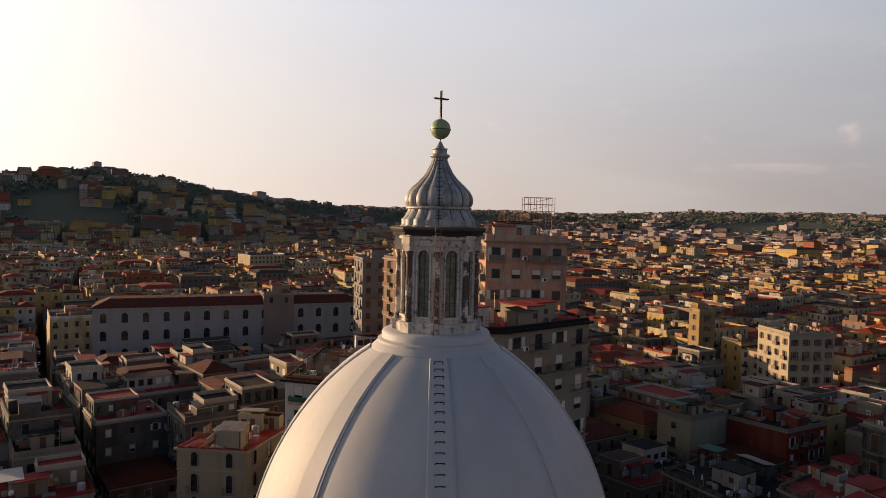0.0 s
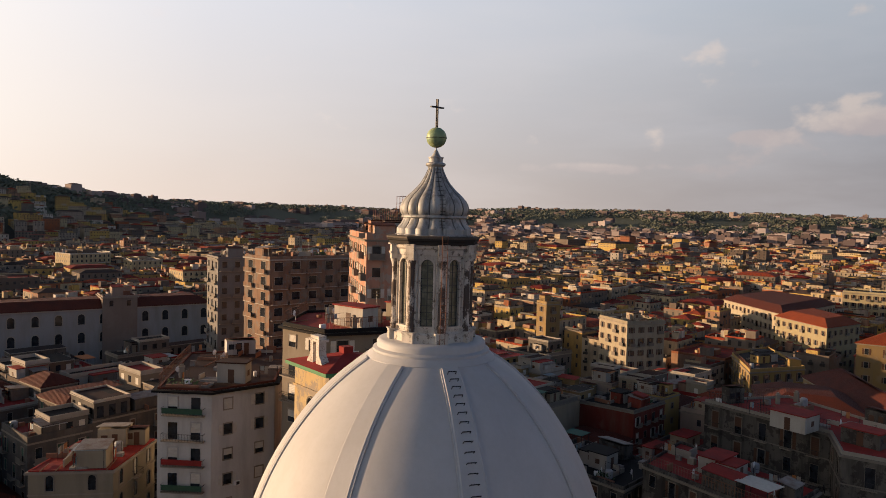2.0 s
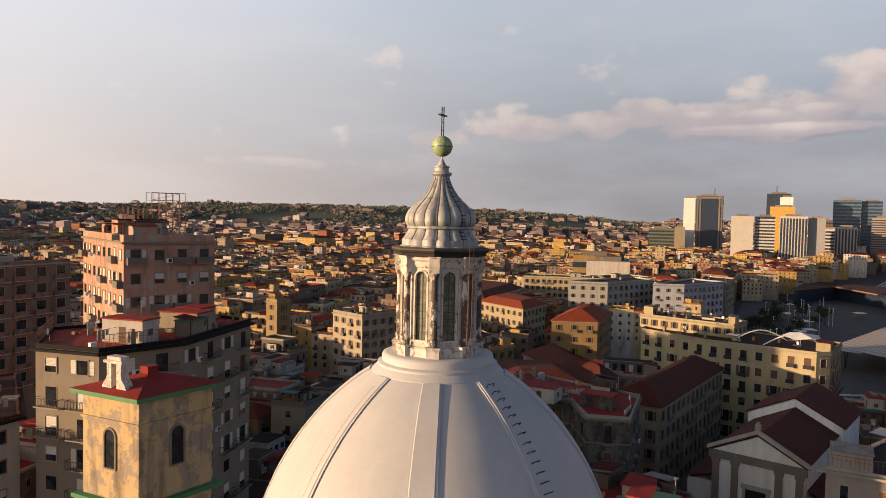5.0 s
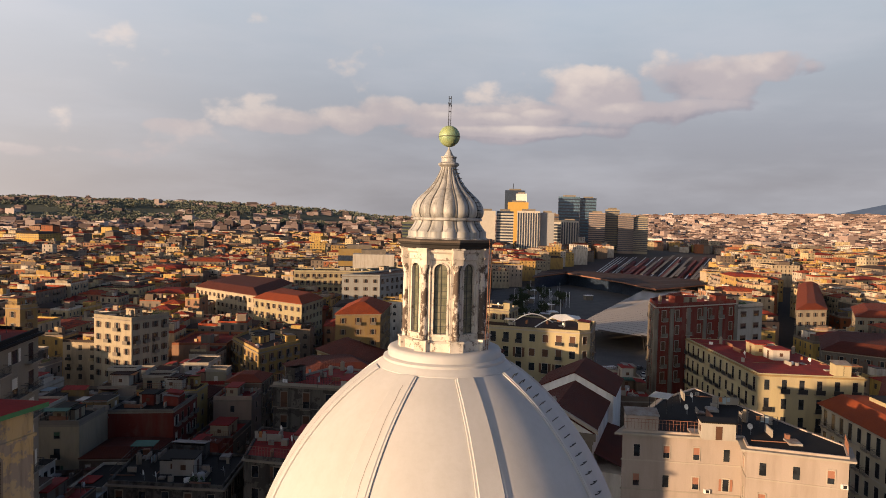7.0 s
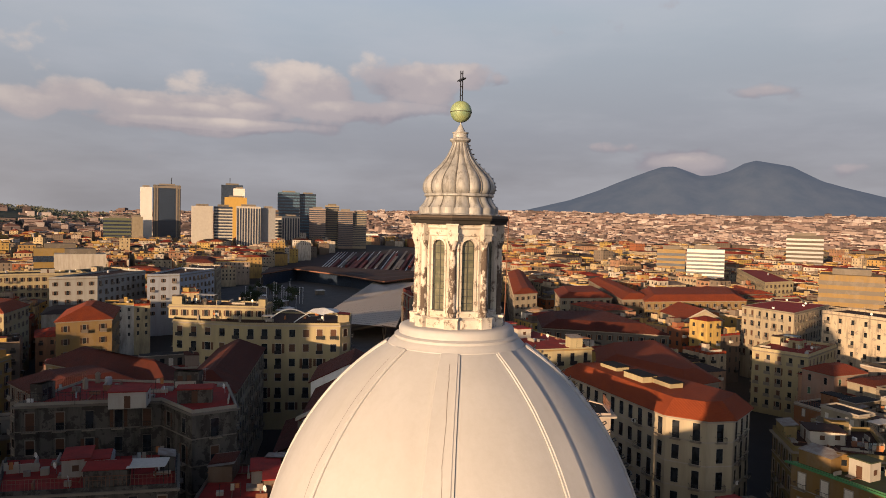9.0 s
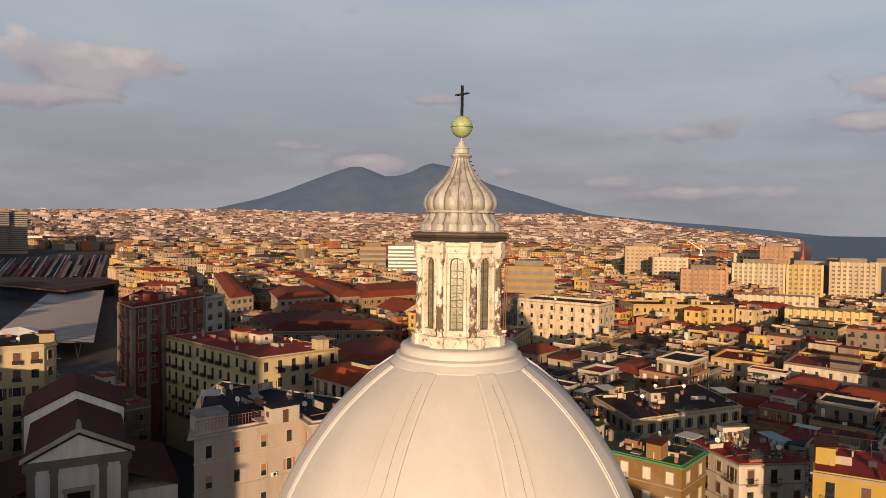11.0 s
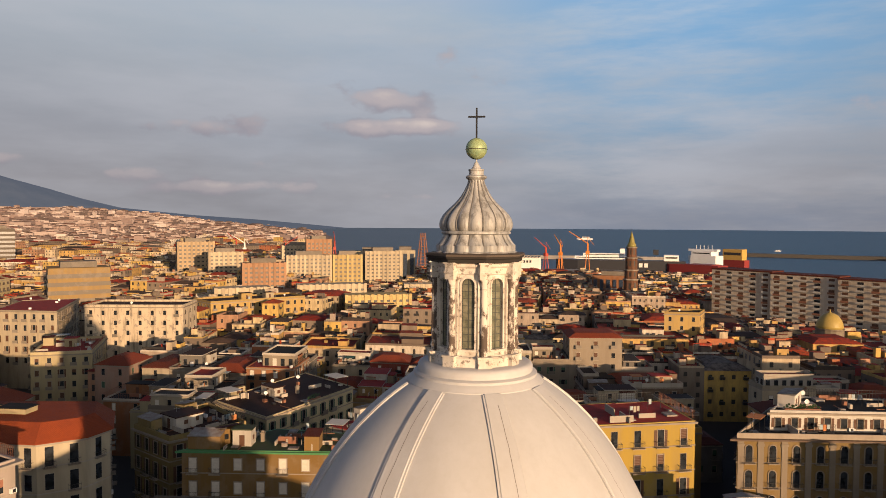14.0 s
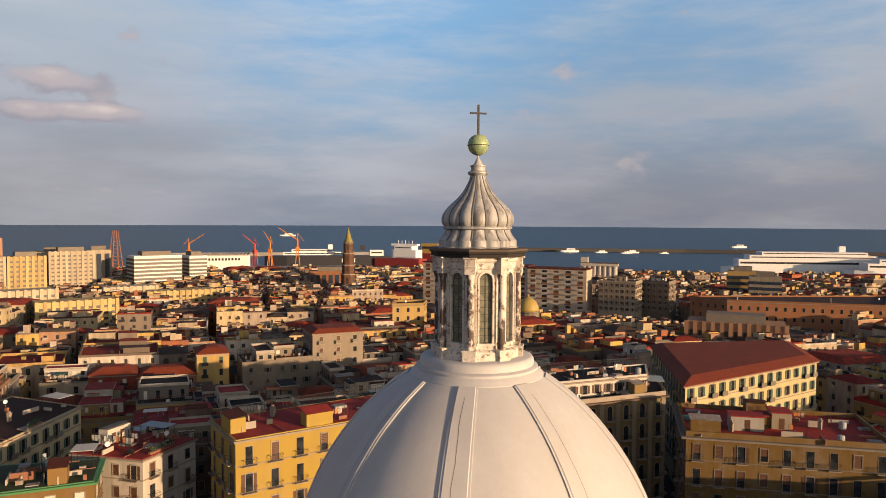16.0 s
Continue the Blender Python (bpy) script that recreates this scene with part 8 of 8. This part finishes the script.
ship("ferry", -512, -752, -8, 150, 24, HULL_W, 12, [(-0.49, 0.36, 8), (-0.44, 0.28, 4.5), (-0.3, 0.1, 3)], HULL_W, "second white ferry with a raked funnel", bars=0)
for x, y, L in ((-300, -1395, 26), (-345, -1372, 22), (-360, -1390, 30), (-420, -1372, 20), (-240, -1420, 40), (-700, -1700, 40), (620, -2600, 60), (260, -1330, 24), (-30, -1800, 16)):
    ship("small_boat", x, y, 8, L, L * 0.24, HULL_W, L * 0.10, [(-0.3, 0.15, L * 0.10)], HULL_W, "small white boat in the gulf", False)

# ---- station, canopy, tracks and square ----
st = thing("station_canopy", None, None, "broad slatted metal and glass canopy over the station square", "canopy")


def canopy_point(u, v, lift=0.0):
    p = Vector((304, 5)).lerp(Vector((547, -9)), u).lerp(Vector((316, 46)).lerp(Vector((541, 26)), u), v)
    return Vector((p.x, p.y, 8.4 + 0.3 * math.sin(math.pi * min(1, v)) + lift))


SLAT_A, SLAT_B = plain("pale_canopy_slats", (0.52, 0.47, 0.41), 0.6), plain("rusty_canopy_gaps", (0.07, 0.05, 0.04), 0.7)
for k in range(36):          # skewed louvres
    u0, u1 = (k - 3) / 33, (k - 3 + 0.72) / 33
    mb = MB()
    for j in range(6):
        sk = [min(1.0, max(0.0, q)) for q in (u0 + 0.07 * j / 6, u1 + 0.07 * j / 6, u1 + 0.07 * (j + 1) / 6, u0 + 0.07 * (j + 1) / 6)]
        a, b, c, d = canopy_point(sk[0], j / 6), canopy_point(sk[1], j / 6), canopy_point(sk[2], (j + 1) / 6), canopy_point(sk[3], (j + 1) / 6)
        if sk[1] - sk[0] > 1e-4:
            mb.face([a, b, c, d]).face([x - Vector((0, 0, 0.25)) for x in (d, c, b, a)])
    if mb.f:
        part("slat", mb, SLAT_A, st)
mb = MB()
for j in range(6):
    for k in range(12):
        mb.face([canopy_point(k / 12, j / 6, -0.5), canopy_point((k + 1) / 12, j / 6, -0.5), canopy_point((k + 1) / 12, (j + 1) / 6, -0.5), canopy_point(k / 12, (j + 1) / 6, -0.5)])
part("glass_roof", mb, SLAT_B, st)
for u in (0.03, 0.2, 0.4, 0.6, 0.8, 0.97):
    for v in (0.15, 0.85):
        p = canopy_point(u, v)
        for e in (-3, 3):
            part("strut", MB().tube((p.x, p.y, 0), (p.x + e, p.y + e * 0.4, p.z - 0.6), 0.22), IRON, st)
hall = thing("station_hall", None, None, "low dark station hall with a winged concrete roof", "station")
front = [(578, -20), (545, -2), (512, 16), (532, 30), (558, 44), (598, 76), (632, 104), (566, 121)]
back = [(623, -10), (634, 6), (642, 20), (651, 38), (659, 55), (662, 75), (661, 92), (647, 128)]
TRUSS = roofing("brown_hall_roof", (0.055, 0.03, 0.025), (0.035, 0.024, 0.022), 0.1)
mb, wl = MB(), MB()
for (a, b), (c, d) in zip(zip(front, back), zip(front[1:], back[1:])):
    for s in range(6):
        q = [Vector(a).lerp(Vector(b), s / 6), Vector(a).lerp(Vector(b), (s + 1) / 6), Vector(c).lerp(Vector(d), (s + 1) / 6), Vector(c).lerp(Vector(d), s / 6)]
        z0, z1 = 11.6 + (0.9 if s % 2 else 0.0), 11.6 + (0.0 if s % 2 else 0.9)
        mb.face([(q[0].x, q[0].y, z0), (q[1].x, q[1].y, z1), (q[2].x, q[2].y, z1), (q[3].x, q[3].y, z0)])
    mb.face([(*a, 10.4), (*a, 11.6), (*c, 11.6), (*c, 10.4)])
    e, f = Vector(a).lerp(Vector(b), 0.2), Vector(c).lerp(Vector(d), 0.2)
    wl.face([(e.x, e.y, 0), (e.x, e.y, 11.5), (f.x, f.y, 11.5), (f.x, f.y, 0)]).face([(*b, 0), (*d, 0), (*d, 11.6), (*b, 11.6)])
part("roof", mb, TRUSS, hall)
part("glass_wall", wl, DARKGLASS, hall)
for a, c in zip(front, front[1:]):
    part("fascia", MB().face([(a[0] - 0.3, a[1] - 0.1, 10.8), (a[0] - 0.3, a[1] - 0.1, 11.75), (c[0] - 0.3, c[1] - 0.1, 11.75), (c[0] - 0.3, c[1] - 0.1, 10.8)]), RUST, hall)
TRACK = [roofing("rusty_ballast", (0.06, 0.035, 0.03), (0.04, 0.028, 0.026), 0.03), roofing("pale_platform", (0.20, 0.18, 0.16), (0.13, 0.115, 0.105), 0.05), roofing("red_train_roofs", (0.17, 0.035, 0.03), (0.11, 0.03, 0.027), 0.05)]
yard = thing("rail_yard", None, None, "rail yard of rusty tracks, pale platforms and parked trains", "rail yard", kind="structure")
rg = random.Random(41)
part("ballast", MB().prism([(655, -20), (790, -30), (1240, -64), (1495, -78), (1495, 122), (1064, 128), (814, 150), (665, 95)], -0.5, 0.3), TRACK[0], yard)
for k in range(34):
    y0, y1 = -16 + 3.3 * k, -58 + 5.3 * k
    kind = rg.choice([0, 1, 2, 2, 1, 0])
    if kind == 0:
        part("track", MB().prism(ccw([(668, y0), (1300, y1), (1300, y1 + 1.6), (668, y0 + 1.2)]), 0.301, 0.5), STEEL, yard)
    else:
        f0, f1 = rg.uniform(0, 0.25), rg.uniform(0.35, 0.95)
        a, b = Vector((668, y0)).lerp(Vector((1300, y1)), f0), Vector((668, y0)).lerp(Vector((1300, y1)), f1)
        h = 4.6 if kind == 1 else 3.6
        part("platform_roof" if kind == 1 else "train", MB().prism(ccw([(a.x, a.y), (b.x, b.y), (b.x, b.y + 4.2), (a.x, a.y + 2.9)]), 0.301 if kind == 2 else 4.2, h, bottom=True), TRACK[kind], yard)


def tree(name, x, y, h, spread, seed, mat, label, z0=0.0, group=""):
    """A tapered trunk, limbs and a crown of many small leaf cards in uneven clumps."""
    r = random.Random(seed)
    ob = thing(name, None, None, label, "tree", group, m=Matrix.Translation((x, y, z0)))
    tr = MB().lathe([(0.2 + h * 0.012, -0.2), (0.16 + h * 0.008, h * 0.3), (0.1, h * 0.6)], 7)
    clumps = []
    for k in range(9):
        a, rr, z = r.uniform(0, 6.28), spread * r.uniform(0.2, 0.85), h * r.uniform(0.5, 0.95)
        clumps.append(Vector((rr * math.cos(a), rr * math.sin(a), z)))
        tr.tube((0, 0, h * r.uniform(0.3, 0.5)), tuple(clumps[-1]), 0.07, seg=4)
    part("trunk", tr, plain_bark, ob)
    cr = MB()
    for c in clumps:
        for _ in range(26):
            p = c + Vector((r.gauss(0, 1), r.gauss(0, 1), r.gauss(0, 0.7))) * spread * 0.27
            u = Vector((r.gauss(0, 1), r.gauss(0, 1), r.gauss(0, 1))).normalized() * r.uniform(0.25, 0.6)
            v = u.orthogonal().normalized() * r.uniform(0.2, 0.5)
            cr.face([p - u, p + v, p + u, p - v])
    part("crown", cr, mat, ob)
    return ob


plain_bark = plain("tree_bark", (0.09, 0.065, 0.045), 0.9)
n = Nodes("leaves")
LEAF = n.done(n.mix(n.island, (0.02, 0.032, 0.014), (0.05, 0.06, 0.024)), 0.8, 0, None, 0, 0.2)
rg = random.Random(5)
for k in range(44):
    u, v = rg.random(), rg.random()
    x, y = 330 + 190 * u, 74 + 46 * v * (0.4 + 0.6 * u)
    tree("square_tree", x, y, rg.uniform(6, 10), rg.uniform(2.5, 4), k, LEAF, "small dark green tree on the station square", 0.06, "trees on the square")
for k, (x, y, h) in enumerate([(470, -262, 12), (480, -270, 13), (610, -190, 12), (330, -150, 11), (700, -230, 14), (690, -215, 13), (716, -222, 12), (420, -222, 11)]):
    tree("street_tree", x, y, h, h * 0.4, 100 + k, LEAF, "dark green street tree among the houses", 0, "street trees")
for k in range(30):
    x, y = 330 + rg.random() * 210, 66 + rg.random() * 50
    if not inside(x, y, SQUARE):
        continue
    if k % 3:
        ob = thing("street_lamp", None, None, "tall white lamp post on the station square", "street lamp", "lamps on the square", m=Matrix.Translation((x, y, 0.06)))
        part("post", MB().tube((0, 0, 0), (0, 0, 11), 0.13), WHITE_METAL, ob)
        part("lamp_head", MB().box(-1.1, -0.25, 10.9, 1.1, 0.25, 11.15), WHITE_METAL, ob)
    else:
        w = rg.uniform(4, 9)
        ob = thing("kiosk", None, None, "low pale kiosk with a dark front on the square", "kiosk", "kiosks on the square", m=Matrix.Translation((x, y, 0.06)) @ Matrix.Rotation(rg.uniform(0, 1), 4, "Z"))
        part("body", MB().box(-w / 2, -3, 0, w / 2, 3, 3.4), CONCRETE, ob)
        part("roof", MB().box(-w / 2 - 0.4, -3.4, 3.401, w / 2 + 0.4, 3.4, 3.7), WHITE_METAL, ob)
        part("shopfront", MB().box(-w / 2 + 0.4, -3.06, 0.3, w / 2 - 0.4, -3.01, 2.6), DARKGLASS, ob)
# parked cars on the square: bodies with cabins and wheels
CARS = [plain("car_paint_white", (0.6, 0.6, 0.6), 0.35), plain("car_paint_dark", (0.03, 0.03, 0.035), 0.35), plain("car_paint_silver", (0.35, 0.36, 0.37), 0.35, 0.5)]


def car(x, y, a, mat, label):
    ob = thing("parked_car", None, None, label, "car", "cars on the square", m=Matrix.Translation((x, y, 0.06)) @ Matrix.Rotation(a, 4, "Z"))
    part("body", MB().prism([(-2.1, -0.85), (2.0, -0.85), (2.15, -0.5), (2.15, 0.5), (2.0, 0.85), (-2.1, 0.85)], 0.3, 0.85), mat, ob)
    cb = MB()
    b, t = [(-1.5, -0.8), (1.0, -0.8), (1.0, 0.8), (-1.5, 0.8)], [(-1.1, -0.65), (0.4, -0.65), (0.4, 0.65), (-1.1, 0.65)]
    cb.v += [(*p, 0.851) for p in b] + [(*p, 1.42) for p in t]
    for k in range(4):
        q = (k + 1) % 4
        cb.f.append((k, q, 4 + q, 4 + k))
        cb.m.append(0)
    part("cabin", cb, GLASS, ob)
    part("roof", MB().face([(*p, 1.425) for p in t]), mat, ob)
    for wx in (-1.35, 1.35):
        for wy in (-0.78, 0.78):
            part("wheel", MB().tube((wx, wy - 0.1, 0.31), (wx, wy + 0.1, 0.31), 0.31, seg=12), IRON, ob)
    return ob


for k in range(22):
    i = rg.randrange(3)
    car(212 + rg.uniform(0, 60), rg.uniform(4, 22) - k % 3, rg.uniform(0, 6.28), CARS[i], ("white", "dark", "silver")[i] + " car parked on the station square")
tram = thing("tram", None, None, "long low tram in mixed advertising colours", "tram", m=Matrix.Translation((247, 30, 0.06)) @ Matrix.Rotation(radians(-52), 4, "Z"))
for k, c in enumerate([(0.08, 0.25, 0.35), (0.45, 0.28, 0.05), (0.35, 0.05, 0.05), (0.08, 0.30, 0.32), (0.5, 0.5, 0.5)]):
    part("car_body", MB().box(-15 + 6 * k, -1.25, 0.35, -9.1 + 6 * k, 1.25, 3.3), plain("tram_paint_" + "abcde"[k], c, 0.4), tram)
    for e in (-1.26, 1.26):
        part("window", MB().box(-14.4 + 6 * k, e - 0.02, 1.4, -9.7 + 6 * k, e + 0.02, 2.5), GLASS, tram)

# ---- scaffold frames on the tall tower and the hotel's roof arches ----
def scaffold(x, y, z, w, d, h, nx, nz, turn, label):
    ob = thing("roof_scaffold", None, None, label, "scaffold", m=Matrix.Translation((x, y, z)) @ Matrix.Rotation(radians(turn), 4, "Z"))
    for i in range(nx + 1):
        for j in (0, 1):
            part("post", MB().tube((-w / 2 + w * i / nx, (j - 0.5) * d, 0), (-w / 2 + w * i / nx, (j - 0.5) * d, h), 0.05), RUST, ob)
    for k in range(1, nz + 1):
        for j in (0, 1):
            part("rail", MB().tube((-w / 2, (j - 0.5) * d, h * k / nz), (w / 2, (j - 0.5) * d, h * k / nz), 0.04), RUST, ob)
        part("brace", MB().tube((-w / 2, -d / 2, h * (k - 1) / nz), (w / 2, d / 2, h * k / nz), 0.03), RUST, ob)
    return ob


scaffold(37.2, 91.4, 56.73, 5.5, 3, 7.4, 5, 6, -11, "tall rusty scaffold frame on the tower roof")
scaffold(32.6, 93.4, 56.73, 4, 2.4, 5.0, 5, 4, -11, "lower rusty scaffold frame on the tower roof")


def sweep(pts, r, seg=8):
    """One bent rod through the points."""
    mb = MB()
    for k, p in enumerate(pts):
        d = (Vector(pts[min(k + 1, len(pts) - 1)]) - Vector(pts[max(k - 1, 0)])).to_track_quat("Z", "Y").to_matrix()
        for e in range(seg):
            t = 2 * math.pi * e / seg
            mb.v.append(tuple(Vector(p) + d @ Vector((r * math.cos(t), r * math.sin(t), 0))))
    for k in range(len(pts) - 1):
        for e in range(seg):
            q = (e + 1) % seg
            mb.f.append((k * seg + e, k * seg + q, (k + 1) * seg + q, (k + 1) * seg + e))
            mb.m.append(0)
    return mb


for x0, y0, x1, y1, h in ((173, 41, 184, 30, 2.9), (172, 33, 178, 19, 3.2)):
    arc = [(x0 + (x1 - x0) * j / 16, y0 + (y1 - y0) * j / 16, 29.55 + h * math.sin(math.pi * j / 16)) for j in range(17)]
    thing("roof_arch", sweep(arc, 0.17), WHITE_METAL, "slender white steel arch over the hotel terrace", "arch")
sail = MB()
for k in range(8):
    a, b = 2 * math.pi * k / 8, 2 * math.pi * (k + 1) / 8
    sail.face([(176, 25, 33.4), (176 + 5 * math.cos(a), 25 + 5 * math.sin(a), 31.9 + 0.7 * (k % 2)), (176 + 5 * math.cos(b), 25 + 5 * math.sin(b), 31.9 + 0.7 * ((k + 1) % 2))])
sl = thing("terrace_sail", sail, plain("white_sailcloth", (0.7, 0.7, 0.68), 0.8), "white tented sail over the hotel terrace", "sail")
part("pole", MB().tube((176, 25, 29.53), (176, 25, 33.4), 0.12), STEEL, sl)

# ---- things that stand on the roofs ----
DISH = MB()
for j in range(4):
    for k in range(10):
        r0, r1, a, b = 0.45 * j / 4, 0.45 * (j + 1) / 4, 2 * math.pi * k / 10, 2 * math.pi * (k + 1) / 10
        DISH.face([(r0 * math.cos(a), -0.14 * (r0 / 0.45) ** 2, r0 * math.sin(a)), (r1 * math.cos(a), -0.14 * (r1 / 0.45) ** 2, r1 * math.sin(a)), (r1 * math.cos(b), -0.14 * (r1 / 0.45) ** 2, r1 * math.sin(b)), (r0 * math.cos(b), -0.14 * (r0 / 0.45) ** 2, r0 * math.sin(b))])
DISH_ARM = MB().tube((0, 0, 0), (0, 0.1, -1.25), 0.035).tube((0, 0, -0.4), (0, -0.5, -0.1), 0.02)
dish_me, arm_me = DISH.mesh("satellite_dish", WHITE_METAL), DISH_ARM.mesh("stand", STEEL)
TANK = MB().lathe([(0.55, 0), (0.6, 0.1), (0.6, 1.15), (0.5, 1.3), (0.15, 1.36)], 14).mesh("water_tank", plain("grey_plastic_tank", (0.30, 0.31, 0.32), 0.5))
CHIM = MB().box(-0.35, -0.3, 0, 0.35, 0.3, 1.5).box(-0.45, -0.4, 1.501, 0.45, 0.4, 1.65).box(-0.25, -0.2, 1.651, 0.25, 0.2, 1.95).mesh("chimney", TRIM)
AER = MB().tube((0, 0, 0), (0, 0, 3.4), 0.025, seg=5)
for k in range(6):
    AER.tube((-0.4 + 0.03 * k, -0.5 + 0.2 * k, 3.1), (0.4 - 0.03 * k, -0.5 + 0.2 * k, 3.1), 0.012, seg=4)
AER.tube((0, -0.55, 3.1), (0, 0.6, 3.1), 0.015, seg=4)
aer_me = AER.mesh("aerial", STEEL)
ACU = MB().box(-0.45, -0.2, 0, 0.45, 0.2, 0.65).mesh("roof_cooler", WHITE_METAL)
for x, y, z, pick, turn in GEAR:
    m = Matrix.Translation((x, y, z)) @ Matrix.Rotation(radians(turn), 4, "Z")
    if pick < 0.42:
        ob = new("satellite_dish", dish_me)
        ob.matrix_basis = Matrix.Translation((x, y, z + 1.25)) @ Matrix.Rotation(radians(200 + (turn % 40)), 4, "Z") @ Matrix.Rotation(radians(0), 4, "X")
        tagged(ob, "white satellite dish on a short roof stand", "satellite dish", "roof dishes")
        part("stand", arm_me, None, ob)
    elif pick < 0.58:
        ob = new("aerial", aer_me)
        ob.matrix_basis = m
        tagged(ob, "thin steel television aerial on a roof", "aerial", "roof aerials")
    elif pick < 0.74:
        ob = new("chimney", CHIM)
        ob.matrix_basis = m
        tagged(ob, "small plastered chimney on a flat roof", "chimney", "roof chimneys")
    elif pick < 0.88:
        ob = new("water_tank", TANK)
        ob.matrix_basis = m
        tagged(ob, "round grey plastic water tank on a roof", "water tank", "roof tanks")
    else:
        ob = new("roof_cooler", ACU)
        ob.matrix_basis = m
        tagged(ob, "white air conditioning unit on a roof", "cooler", "roof coolers")

# woods on the hills
wd = MB()
rg = random.Random(77)
made = 0
while made < 9000:
    a, r = radians(rg.uniform(20, 116)), rg.uniform(1150, 2900)
    x, y = r * math.cos(a), r * math.sin(a)
    z = height(x, y)
    if z < 26 or noise.noise((x / 260, y / 260, 9)) < (-0.45 if z > 70 or x < 60 else -0.05):
        continue
    made += 1
    h = rg.uniform(7, 14)
    for _ in range(9):
        p = Vector((x + rg.gauss(0, 4.5), y + rg.gauss(0, 4.5), z + h * rg.uniform(0.25, 1.0)))
        u = Vector((rg.gauss(0, 1), rg.gauss(0, 1), rg.gauss(0, 0.5))).normalized() * rg.uniform(2.2, 4.5)
        v = u.orthogonal().normalized() * rg.uniform(1.8, 3.5)
        wd.face([p - u, p + v, p + u, p - v])
# paler than LEAF: hillside haze put into the foliage colour
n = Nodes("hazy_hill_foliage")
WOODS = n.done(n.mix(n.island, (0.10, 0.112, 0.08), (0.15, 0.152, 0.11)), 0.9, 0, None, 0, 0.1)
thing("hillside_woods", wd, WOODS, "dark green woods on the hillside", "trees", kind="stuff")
